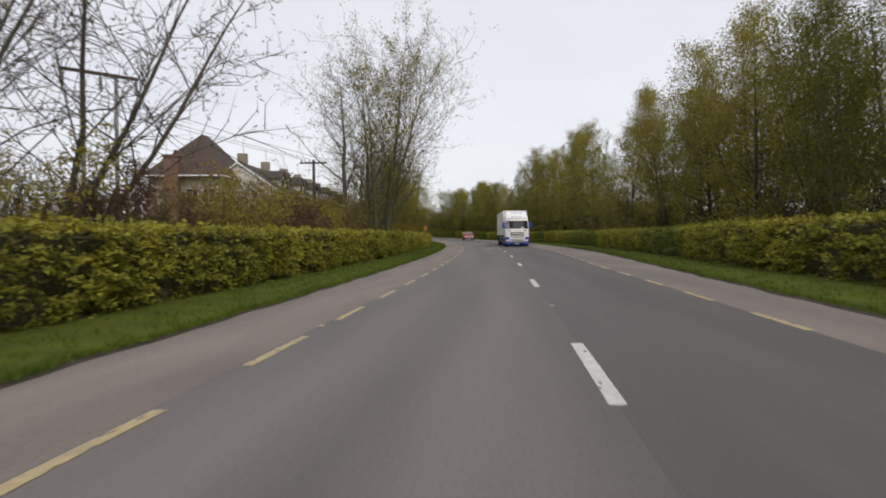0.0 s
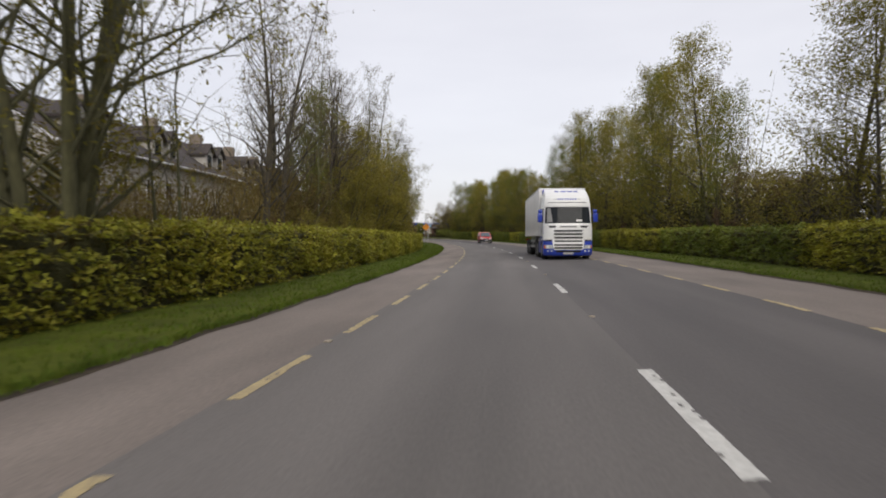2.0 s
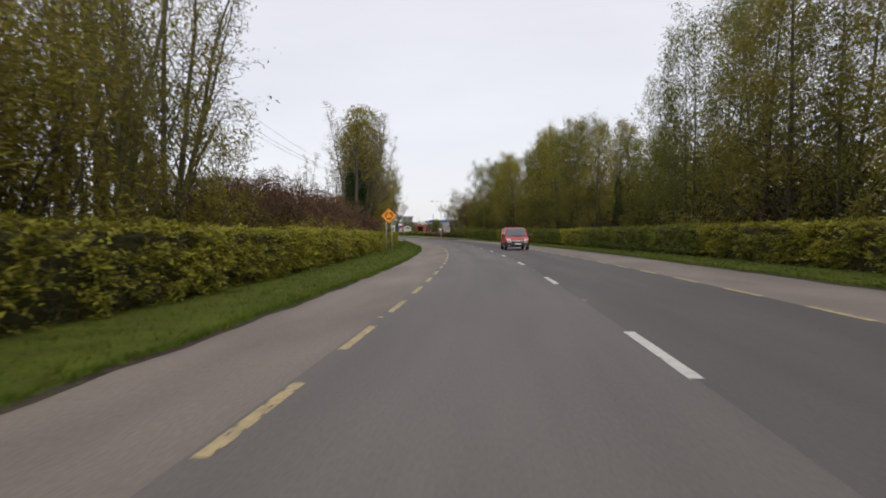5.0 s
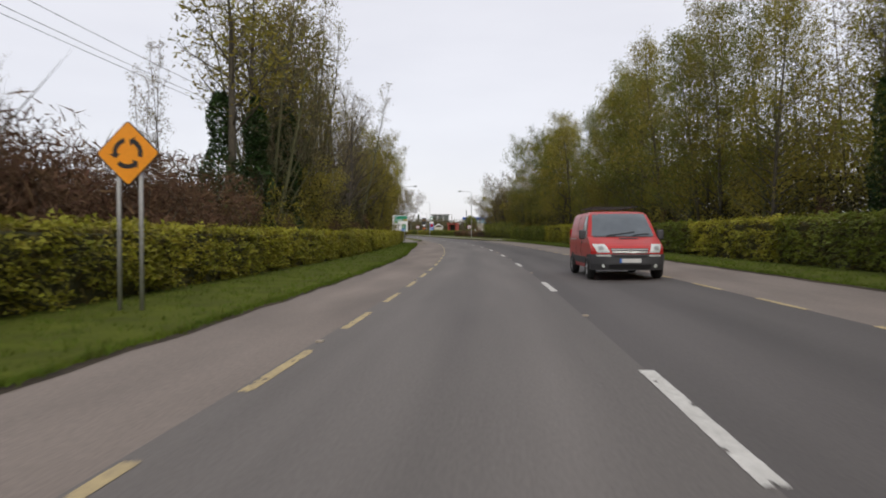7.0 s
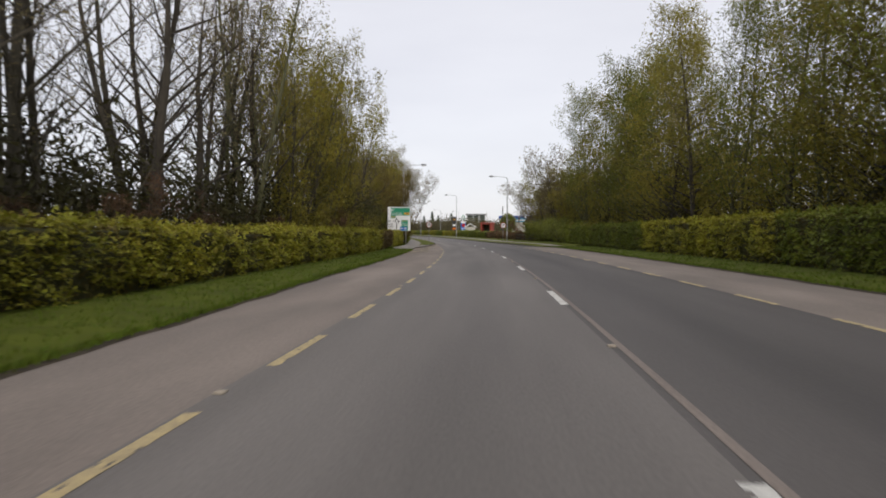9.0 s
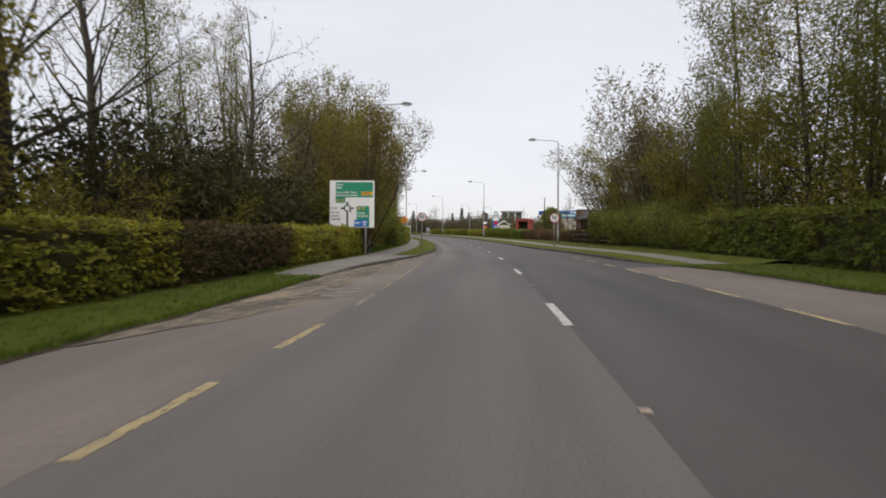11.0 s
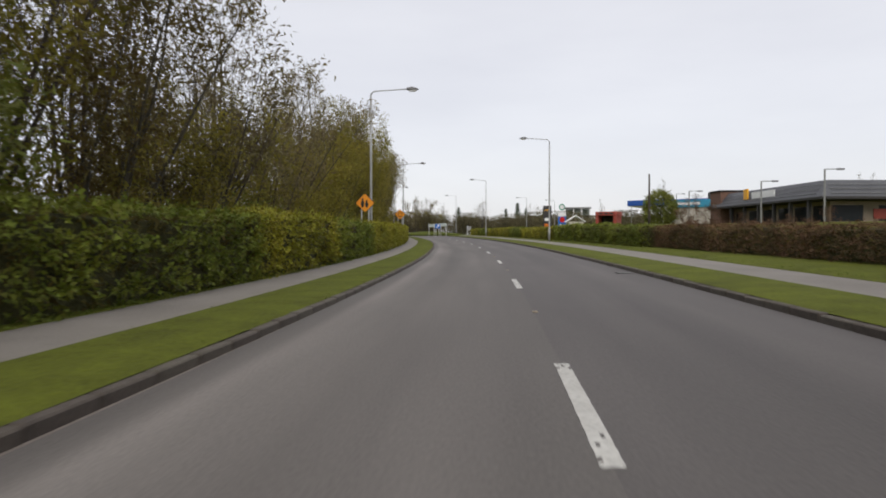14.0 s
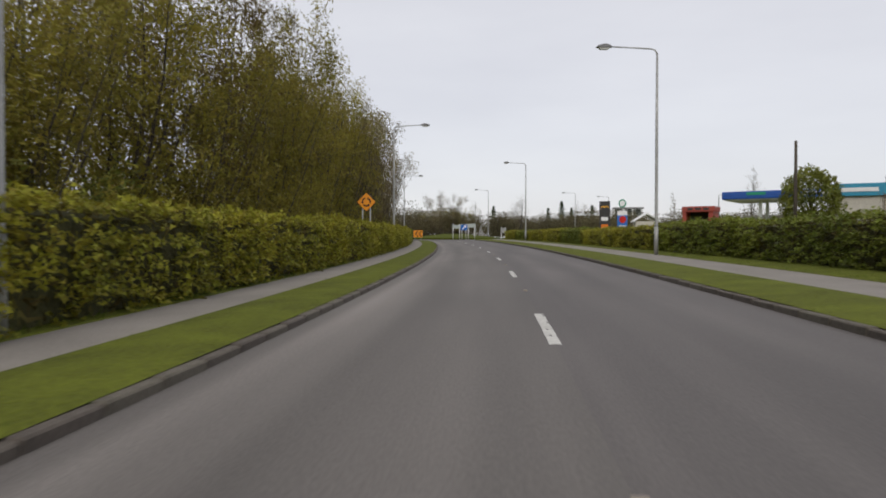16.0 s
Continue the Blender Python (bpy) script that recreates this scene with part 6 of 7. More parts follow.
for sd in (-1, 1):
    def span(a, b, c, d):
        return (lambda v: min(sd * (a + (c - a) * v), sd * (b + (d - b) * v))), (lambda v: max(sd * (a + (c - a) * v), sd * (b + (d - b) * v)))
    part("headlamp", BUMP.patch(0.56, 0.745, *span(0.78, 1.13, 0.83, 1.16), 0.012, 8, 3), M_LENS, lorry, "clear headlamp")
    part("lamp_bowl", BUMP.patch(0.59, 0.715, *span(1.0, 1.09, 1.0, 1.09), 0.018, 3, 2), M_SIGN_W, lorry, "bright lamp bowl")
    part("indicator", BUMP.patch(0.57, 0.745, *span(1.14, 1.21, 1.17, 1.225), 0.014, 5, 3), M_AMBER, lorry, "amber indicator")
    for x in (0.86, 1.04):
        part("fog_lamp", MB().prism(disc(0.052, 16, sd * x, 0.44), BUMP.y(sd * x, 0.44) - 0.02, BUMP.y(sd * x, 0.44) + 0.02, "xz"), M_LENS, lorry)
    part("air_intake", CAB.patch(1.64, 1.745, *span(0.66, 0.94, 0.62, 1.02), 0.012, 5, 2), M_BLACK, lorry, "black corner vent")
    part("corner_gap", BUMP.patch(0.93, 1.02, *span(0.86, 1.2, 0.84, 1.2), 0.010, 6, 1), M_CHASSIS, lorry, "dark gap above the bumper corner")
    part("side_window", CAB.flank(sd, 1.90, 2.66, 0.02, lambda v: 1.02 - 0.22 * v, 0.006), M_GLASS, lorry, "dark side window")
    part("window_pillar", CAB.flank(sd, 1.90, 2.66, lambda v: 0.66 - 0.1 * v, lambda v: 0.70 - 0.1 * v, 0.010), M_CHASSIS, lorry)
    part("cab_door", CAB.flank(sd, 1.02, 1.84, 0.0, lambda v: 1.10, 0.012), M_TRUCK_W, lorry)
    part("blue_stripe", CAB.flank(sd, 1.36, 1.84, lambda v: 1.06 - 0.42 * v, lambda v: 1.11 - 0.30 * v, 0.020, 8), M_TRUCK_B, lorry, "blue stripe")
    part("door_handle", CAB.flank(sd, 1.38, 1.56, 0.12, 0.26, 0.022, 2), M_BLACK, lorry, "black handle")
    part("mirror", soft_box(sd * 1.43, 1.10, 2.16, 0.24, 0.20, 0.46, 0.05), M_TRUCK_B, lorry, "blue mirror housing", smooth=True)
    part("mirror", soft_box(sd * 1.41, 1.10, 2.50, 0.22, 0.18, 0.17, 0.05), M_TRUCK_B, lorry, "blue mirror housing", smooth=True)
    part("mirror_arm", MB().tube([(sd * 1.2, 1.0, 2.62), (sd * 1.42, 1.08, 2.60), (sd * 1.42, 1.08, 1.92), (sd * 1.2, 1.0, 1.88)], 0.022, 8), M_CHASSIS, lorry, smooth=True)
    part("side_fairing", soft_box(sd * 1.19, -1.08, 2.2, 0.06, 0.42, 2.3, 0.02), M_TRUCK_W, lorry, smooth=True)
    part("roof_wing", soft_box(sd * 1.08, -1.0, 3.62, 0.10, 0.5, 0.28, 0.04, 2, 1.0, 0.2), M_TRUCK_B, lorry, "blue roof wing")
    part("wheel_arch", outline_body([(0.66, 0.55), (0.50, 0.98), (0.0, 1.10), (-0.5, 0.98), (-0.66, 0.55), (-0.86, 0.55), (-0.86, 1.20), (0.7, 1.20)], 0.06, 0.02), M_TRUCK_B, lorry, "blue wheel arch", m=pose(sd * 1.20, 0, 0))
    part("side_skirt", soft_box(sd * 1.19, -1.75, 0.70, 0.07, 1.7, 0.82, 0.04), M_TRUCK_B, lorry, "blue side skirt", smooth=True)
    part("skirt_trim", MB().box(sd * 1.235, -1.75, 0.98, 0.012, 1.6, 0.05), M_RIM, lorry, "bright trim strip")
    part("skirt_joint", MB().box(sd * 1.229, -1.75, 0.62, 0.012, 0.012, 0.5), M_BLACK, lorry)
    part("step", soft_box(sd * 1.19, 0.78, 0.42, 0.10, 0.26, 0.12, 0.02), M_RIM, lorry, "grey step")
    wheel(lorry, sd * 1.09, 0.0, 0.50, 0.34, 0.10)
    wheel(lorry, sd * 1.02, -3.0, 0.50, 0.46, 0.02)
    wheel(lorry, sd * 1.02, -4.25, 0.50, 0.46, 0.02)
    part("mudguard", MB().prism(arc_band(0.54, 0.58, 15, 165, 14, -3.0, 0.5), sd * 0.8, sd * 1.25, "yz"), M_CHASSIS, lorry)
    part("mudguard", MB().prism(arc_band(0.54, 0.58, 15, 165, 14, -4.25, 0.5), sd * 0.8, sd * 1.25, "yz"), M_CHASSIS, lorry)
part("tractor_frame", MB().box(0, -2.4, 0.82, 0.9, 5.2, 0.28), M_CHASSIS, lorry)
part("bunk_wall", soft_box(0, -1.0, 2.1, 2.3, 0.1, 2.4, 0.03), M_CHASSIS, lorry)
# trailer
T0, T1 = -1.62, -15.2
part("trailer_box", soft_box(0, (T0 + T1) / 2, 2.56, 2.52, T0 - T1, 2.64, 0.03, 2), M_TRAILER, lorry, "white trailer box")
part("cooling_unit", soft_box(0, T0 + 0.22, 2.9, 1.9, 0.44, 1.3, 0.08), M_TRUCK_W, lorry, "white cooling unit", smooth=True)
for sd in (-1, 1):
    part("top_rail", MB().box(sd * 1.262, (T0 + T1) / 2, 3.86, 0.03, T0 - T1, 0.07), M_STEEL, lorry, "grey top rail")
    part("bottom_rail", MB().box(sd * 1.265, (T0 + T1) / 2, 1.27, 0.03, T0 - T1, 0.10), M_TRAILER, lorry)
    part("corner_post", MB().box(sd * 1.255, T0 - 0.05, 2.55, 0.06, 0.16, 2.6), M_TRAILER, lorry)
    part("frame_beam", MB().box(sd * 0.45, -8.6, 1.08, 0.14, 13.0, 0.3), M_CHASSIS, lorry)
for y in (-10.2, -11.5, -12.8):
    for sd in (-1, 1):
        wheel(lorry, sd * 1.05, y, 0.50, 0.40, 0.10)
    part("axle", MB().tube([(-0.9, y, 0.5), (0.9, y, 0.5)], 0.07, 8), M_CHASSIS, lorry)
for sd in (-1, 1):
    for z in (0.92, 0.58):
        part("side_guard", soft_box(sd * 1.2, -7.6, z, 0.04, 3.6, 0.13, 0.012, 2), M_STEEL, lorry, "grey side guard rail")
    for y in (-5.95, -7.6, -9.25):
        part("guard_post", MB().box(sd * 1.16, y, 0.86, 0.05, 0.08, 0.7), M_STEEL, lorry)
    part("landing_leg", MB().box(sd * 0.75, -5.6, 0.75, 0.14, 0.14, 0.8), M_CHASSIS, lorry)
    part("tail_lamp", soft_box(sd * 1.05, T1 + 0.02, 0.98, 0.34, 0.08, 0.12, 0.02), M_RED_LENS, lorry, "red tail lamp")
    part("side_marker", MB().box(sd * 1.272, -6.3, 1.2, 0.01, 0.1, 0.04), M_AMBER, lorry, "amber marker")
part("rear_bar", MB().box(0, T1 + 0.1, 0.55, 2.35, 0.1, 0.14), M_STEEL, lorry)


# the van: front axle at y = 0
van = thing("panel_van", "red panel van with grey bumper and roof bars", "van", m=put(152.7, 2.22, 0.01, 180, (1, 1, 0.95)))
VAN = Shell([(0.30, 0.84), (0.45, 0.90), (0.70, 0.90), (0.80, 0.87), (0.88, 0.81), (0.95, 0.70), (1.02, 0.54), (1.09, 0.35), (1.15, 0.18), (1.19, 0.06), (1.24, 0.0), (1.5, -0.27), (1.75, -0.55), (1.86, -0.70), (1.92, -0.84), (1.955, -1.1), (1.97, -1.5)],
            [(0.30, 0.91), (0.6, 0.95), (1.0, 0.95), (1.25, 0.925), (1.6, 0.865), (1.85, 0.80), (1.93, 0.74), (1.97, 0.60)],
            [(0.30, 0.42), (0.7, 0.44), (0.95, 0.36), (1.15, 0.22), (1.3, 0.20), (1.8, 0.17), (1.97, 0.2)], 3.4, [(0.30, -3.9), (1.2, -3.9), (1.8, -3.84), (1.93, -3.72), (1.97, -3.4)])
part("body", VAN.body([0.30, 0.4, 0.5, 0.62, 0.70, 0.76, 0.80, 0.84, 0.88, 0.92, 0.95, 0.985, 1.02, 1.055, 1.09, 1.12, 1.15, 1.17, 1.19, 1.21, 1.24, 1.37, 1.5, 1.63, 1.75, 1.81, 1.86, 1.89, 1.92, 1.94, 1.955, 1.963, 1.97]), M_VAN, van, "red painted body", smooth=False)
part("windscreen", VAN.patch(1.215, 1.875, lambda v: -0.835 + 0.115 * v, lambda v: 0.835 - 0.115 * v, 0.006, 18, 10), M_GLASS_PALE, van, "pale reflecting windscreen")
part("scuttle", VAN.patch(1.185, 1.215, -0.80, 0.80, 0.004, 18, 1), M_BLACK, van, "black strip below the windscreen")
part("bonnet_vent", VAN.patch(1.125, 1.155, -0.34, 0.16, 0.012, 6, 1), M_BLACK, van, "black bonnet vent")
part("wiper", MB().tube([tuple(np.array((x, VAN.y(x, z), z)) + VAN.normal(x, z) * 0.025) for x, z in ((0.45, 1.22), (0.1, 1.26), (-0.3, 1.32))], 0.012, 6), M_BLACK, van)
part("wiper", MB().tube([tuple(np.array((x, VAN.y(x, z), z)) + VAN.normal(x, z) * 0.025) for x, z in ((-0.25, 1.22), (-0.45, 1.25), (-0.7, 1.27))], 0.012, 6), M_BLACK, van)
part("bumper", VAN.patch(0.28, 0.715, -0.945, 0.945, 0.028, 26, 8, 0.05), M_TRIM, van, "grey plastic bumper")
part("upper_grille", VAN.patch(0.735, 0.875, lambda v: -0.44 - 0.05 * v, lambda v: 0.44 + 0.05 * v, 0.008, 12, 3), M_BLACK, van, "black grille")
for z in (0.775, 0.835):
    part("grille_bar", VAN.patch(z - 0.015, z + 0.015, -0.46, 0.46, 0.022, 12, 1), M_RIM, van, "chrome grille bar")
part("badge", MB().prism(disc(0.055, 18, 0, 0.81), VAN.y(0, 0.81) - 0.01, VAN.y(0, 0.81) + 0.035, "xz"), M_RIM, van, "round chrome badge")
part("bumper_slot", VAN.patch(0.635, 0.685, -0.40, 0.40, 0.034, 12, 1), M_BLACK, van)
part("lower_grille", VAN.patch(0.33, 0.45, -0.52, 0.52, 0.034, 12, 2), M_BLACK, van)
part("number_plate", VAN.patch(0.49, 0.60, -0.27, 0.27, 0.045, 4, 1, 0.03), M_PLATE, van, "pale blank plate")
part("plate_band", VAN.patch(0.49, 0.60, 0.225, 0.27, 0.048, 1, 1), M_SIGN_B, van, "blue plate band")
for sd in (-1, 1):
    def span(a, b, c, d):
        return (lambda v: min(sd * (a + (c - a) * v), sd * (b + (d - b) * v))), (lambda v: max(sd * (a + (c - a) * v), sd * (b + (d - b) * v)))
    part("headlamp", VAN.patch(0.76, 0.985, *span(0.50, 0.80, 0.60, 0.895), 0.010, 8, 5), M_LENS, van, "clear headlamp")
    part("lamp_bowl", VAN.patch(0.83, 0.93, *span(0.64, 0.76, 0.66, 0.78), 0.015, 4, 3), M_RIM, van, "bright lamp bowl")
    part("indicator", VAN.patch(0.655, 0.70, *span(0.48, 0.80, 0.48, 0.82), 0.036, 7, 1), M_LENS, van, "clear indicator strip")
    part("fog_lamp", MB().prism(disc(0.05, 14, sd * 0.66, 0.40), VAN.y(0.66, 0.40) + 0.0, VAN.y(0.66, 0.40) + 0.05, "xz"), M_LENS, van)
    part("side_window", VAN.flank(sd, 1.17, 1.80, -1.22, lambda v: -0.30 - 0.48 * v, 0.006), M_GLASS, van, "dark cab window")
    part("window_post", VAN.flank(sd, 1.17, 1.80, lambda v: -0.46 - 0.40 * v, lambda v: -0.43 - 0.40 * v, 0.010), M_BLACK, van)
    part("mirror", soft_box(sd * 1.06, -0.34, 1.26, 0.18, 0.12, 0.28, 0.045), M_TRIM, van, "grey mirror", smooth=True)
    part("sill_trim", VAN.flank(sd, 0.42, 0.62, -2.7, -0.42, 0.014), M_TRIM, van, "grey rubbing strip")
    part("bumper_return", VAN.flank(sd, 0.32, 0.715, 0.34, 0.47, 0.03), M_TRIM, van)
    part("slide_rail", VAN.flank(sd, 1.115, 1.145, -3.75, -2.3, 0.012), M_RIM, van, "bright sliding-door rail")
    for y in (-1.30, -2.35):
        part("door_joint", VAN.flank(sd, 0.66, 1.84, y - 0.006, y + 0.006, 0.006), M_BLACK, van)
    part("door_handle", VAN.flank(sd, 1.0, 1.06, -1.22, -1.06, 0.02), M_TRIM, van)
    part("tail_lamp", soft_box(sd * 0.88, -3.88, 1.2, 0.12, 0.08, 0.5, 0.02), M_RED_LENS, van, "red tail lamp")
    for y in (0.0, -3.1):
        # flat dark disc on the closed side paints the arch's shaded hollow
        part("wheel_arch", MB().prism([(y + 0.39 * math.cos(radians(a)), 0.32 + 0.39 * math.sin(radians(a))) for a in range(-4, 185, 12)], sd * 0.90, sd * 0.962, "yz"), M_CHASSIS, van, "dark disc painted as the shaded wheel arch")
        wheel(van, sd * 0.88, y, 0.32, 0.22, 0.05)
for y in (-1.5, -2.5, -3.4):
    part("roof_bar", MB().tube([(-0.62, y, 1.95), (-0.62, y, 2.1), (0.62, y, 2.1), (0.62, y, 1.95)], 0.016, 6), M_CHASSIS, van, "black roof bar")
for x in (-0.62, 0.62):
    part("roof_bar", MB().tube([(x, -1.2, 2.1), (x, -3.7, 2.1)], 0.016, 6), M_CHASSIS, van, "black roof bar")


# ---- houses, poles, shops ----
def hip_roof(x0, x1, y0, y1, z0, z1, ridge):
    """A hipped roof over a rectangle, with a short ridge along y and thick eaves."""
    xm, ym = (x0 + x1) / 2, (y0 + y1) / 2
    a, b = (xm, ym - ridge / 2, z1), (xm, ym + ridge / 2, z1)
    c = [(x0, y0, z0), (x1, y0, z0), (x1, y1, z0), (x0, y1, z0)]
    d = [(x, y, z0 - 0.16) for x, y, _ in c]
    return MB().add([*c, a, b, *d], [(0, 1, 4), (1, 2, 5, 4), (2, 3, 5), (3, 0, 4, 5), (6, 7, 1, 0), (7, 8, 2, 1), (8, 9, 3, 2), (9, 6, 0, 3), (9, 8, 7, 6)])


def window(parent, x, z, w, h, y=0.0, m=None):
    """A window in a wall that faces -y."""
    m = m or Matrix.Identity(4)
    fr = part("window", MB().box(x, y - 0.02, z + h / 2, w, 0.06, 0.07).box(x, y - 0.02, z - h / 2, w, 0.06, 0.07).box(x - w / 2, y - 0.02, z, 0.07, 0.06, h).box(x + w / 2, y - 0.02, z, 0.07, 0.06, h).box(x, y - 0.02, z, 0.05, 0.05, h), M_SIGN_W, parent, "white window frame", m=m)
    pane = part("pane", MB().box(x, y - 0.005, z, w, 0.02, h), M_GLASS, fr)
    part("sill", MB().box(x, y - 0.06, z - h / 2 - 0.06, w + 0.2, 0.14, 0.06), M_RENDER, fr)
    return fr


house = thing("house", "two-storey house with brown hipped tile roof and chimney", "house", m=put(62, -28.6, 0.2, 3))
hx0, hx1, hy1 = -3.7, 3.7, 13.2
part("wall", MB().box(0, hy1 / 2 + 0.1, 3.4, hx1 - hx0 - 0.8, hy1 - 0.5, 7.0, 0.02), M_RENDER, house, "pale grey rendered wall")
part("roof", hip_roof(hx0, hx1, -0.3, hy1 + 0.3, 6.85, 11.3, 2.4), M_ROOF, house, "brown tiled roof")
part("gutter", MB().tube([(hx0, -0.36, 6.76), (hx1, -0.36, 6.76)], 0.07, 8), M_SIGN_W, house, "white gutter")
part("gutter", MB().tube([(hx1 + 0.05, -0.3, 6.76), (hx1 + 0.05, hy1 + 0.3, 6.76)], 0.07, 8), M_SIGN_W, house, "white gutter")
part("chimney", MB().box(-0.9, -0.1, 4.2, 1.3, 0.9, 8.6, 0.02).box(-0.9, -0.1, 8.55, 1.5, 1.1, 0.2, 0.02), M_BRICK, house, "red brick chimney stack")
part("chimney_pot", MB().tube([(-0.6, -0.1, 8.6), (-0.6, -0.1, 9.1)], [0.16, 0.12], 10), M_ROOF, house)
part("aerial", MB().tube([(-1.4, -0.1, 8.6), (-1.4, -0.1, 11.1)], 0.025, 6).box(-1.4, -0.1, 11.0, 0.5, 0.02, 0.02).box(-1.4, -0.1, 10.8, 0.35, 0.02, 0.02), M_STEEL, house)
part("roof_window", MB().box(0, 0, 0, 0.95, 0.8, 0.06), M_GLASS_PALE, house, "pale roof window", m=pose(1.0, 1.6, 8.26, 39))
part("downpipe", MB().tube([(3.0, 0.28, 0.2), (3.0, 0.28, 6.7)], 0.05, 8), M_SIGN_W, house)
for x in (0.7, 2.2):
    window(house, x, 5.0, 1.1, 1.3, 0.34)
    window(house, x, 2.0, 1.1, 1.3, 0.34)
window(house, 0, 5.2, 1.1, 1.3, 0.0, pose(hx1 - 0.4, 4.0, 0, 0, 0, 90))


def dormer_house():
    """A house of a terrace: its eaves face -y, with a pair of gabled dormers over them."""
    ob = thing("terraced_house", "grey-white rendered house with dark tiled roof and gabled dormers", "house", "houses behind the trees")
    part("wall", MB().prism([(0, -1.6), (7.6, -1.6), (7.6, 4.4), (3.8, 6.95), (0, 4.4)], -4.0, 4.0, "yz"), M_CREAM, ob, "pale grey rendered wall")
    for a, b in ((-0.45, 3.8), (8.05, 3.8)):
        part("roof_slope", MB().prism([(a, 4.22), (b, 7.08), (b, 7.26), (a, 4.38)], -4.15, 4.15, "yz"), M_SLATE_BROWN, ob, "dark brown tiled roof")
    for x in (-4.15, 4.15):
        part("bargeboard", MB().prism([(-0.5, 4.12), (3.8, 7.0), (8.1, 4.12), (8.1, 4.3), (3.8, 7.2), (-0.5, 4.3)], x - 0.04, x + 0.04, "yz"), M_SIGN_W, ob, "white bargeboard")
    part("gutter", MB().tube([(-4.15, -0.5, 4.25), (4.15, -0.5, 4.25)], 0.07, 8), M_SIGN_W, ob, "white gutter")
    part("chimney", MB().box(-2.6, 3.8, 7.5, 0.6, 0.9, 1.3, 0.02), M_BUFF, ob)
    part("aerial", MB().tube([(-2.3, 3.8, 7.2), (-2.3, 3.8, 9.6)], 0.025, 6).box(-2.3, 3.8, 9.5, 0.5, 0.03, 0.03), M_STEEL, ob)
    for x in (-1.0, 1.0):
        d = part("dormer", MB().prism([(x - 0.62, 4.55), (x + 0.62, 4.55), (x + 0.62, 5.85), (x, 6.4), (x - 0.62, 5.85)], 0.25, 3.2, "xz"), M_CREAM, ob, "white gabled dormer")
        for sd in (-1, 1):
            part("dormer_roof", MB().prism([(x, 6.42), (x + sd * 0.85, 5.66), (x + sd * 0.85, 5.8), (x, 6.58)], 0.05, 3.3, "xz"), M_SLATE_BROWN, d)
        part("pane", MB().box(x, 0.24, 5.3, 0.7, 0.04, 0.85), M_GLASS, d)
    for x in (-2.6, -0.2, 2.4):
        window(ob, x, 2.7, 0.9, 1.1, -0.005)
    return ob


DH = dormer_house()
DH.matrix_basis = put(79.5, -21.4, 1.5, 90)
for s in (71.2, 87.8, 96.1, 104.4, 112.7):
    copy_thing(DH, put(s, -21.4, 1.5, 90))


def utility_pole(s, off, top, label, arm=True):
    ob = thing("utility_pole", label, "utility pole", m=put(s, off, 0))
    part("pole", MB().tube([(0, 0, -0.2), (0, 0, top)], [0.15, 0.10], 10), M_POLE, ob, smooth=True)
    if arm:
        part("crossarm", MB().box(0, -0.12, top - 0.25, 2.0, 0.1, 0.12), M_POLE, ob)
        for x in (-0.9, -0.3, 0.9):
            part("insulator", MB().tube([(x, -0.12, top - 0.2), (x, -0.12, top + 0.02)], [0.05, 0.03], 8), M_GREY_POST, ob)
    return ob


utility_pole(52, -14.4, 7.2, "dark wooden electricity pole with a crossarm")
utility_pole(-8, -21, 9.5, "dark wooden electricity pole with a crossarm")
utility_pole(349, 22.9, 7.9, "plain dark wooden telegraph pole near the shops", False)
for k in range(3):
    a, b = np.array(at(52, -14.4 + (-0.9, -0.3, 0.9)[k], 7.25)), np.array(at(-8, -21 + (-0.9, -0.3, 0.9)[k], 9.55))
    pts = [a + (b - a) * u - np.array((0, 0, 1.0 * 4 * u * (1 - u))) for u in np.linspace(0, 1, 13)]
    tagged(part("overhead_wire", MB().tube(pts, 0.012, 4), M_BLACK, smooth=True), "thin dark overhead wire between the poles", "wire", "overhead wires")
utility_pole(121, -16.5, 9.6, "dark wooden electricity pole with a crossarm")
utility_pole(192, -15.5, 9.6, "dark wooden electricity pole with a crossarm")
for (s0, o0, z0), (s1, o1, z1) in (((52, -14.4, 7.25), (121, -16.5, 9.65)), ((121, -16.5, 9.65), (192, -15.5, 9.65))):
    for x in (-0.9, -0.3, 0.9):
        a, b = np.array(at(s0, o0 + x, z0)), np.array(at(s1, o1 + x, z1))
        pts = [a + (b - a) * u - np.array((0, 0, 3.2 * u * (1 - u))) for u in np.linspace(0, 1, 15)]
        tagged(part("overhead_wire", MB().tube(pts, 0.012, 4), M_BLACK, smooth=True), "thin dark overhead wire between the poles", "wire", "overhead wires")
HP = (41.0, -24.85, 50, 11.3)
frame_pole = thing("h_frame_pole", "twin-pole electricity frame with crossarm and hanging insulators", "utility pole", m=put(HP[0], HP[1], 0.2, HP[2]))
for x in (-0.98, 0.98):
    part("pole", MB().tube([(x, 0, -0.2), (x, 0, HP[3])], [0.15, 0.11], 10), M_GREY_POST, frame_pole, smooth=True)
part("crossarm", MB().box(0, -0.16, HP[3] - 0.15, 4.6, 0.14, 0.2), M_POLE, frame_pole)
for x in (-2.15, 0, 2.15):
    part("insulator", MB().tube([(x, -0.16, HP[3] - 0.25)] + [(x, -0.16, HP[3] - 0.4 - 0.1 * i) for i in range(9)], [0.03] + [0.14, 0.07] * 4 + [0.05], 8), M_GREY_POST, frame_pole)

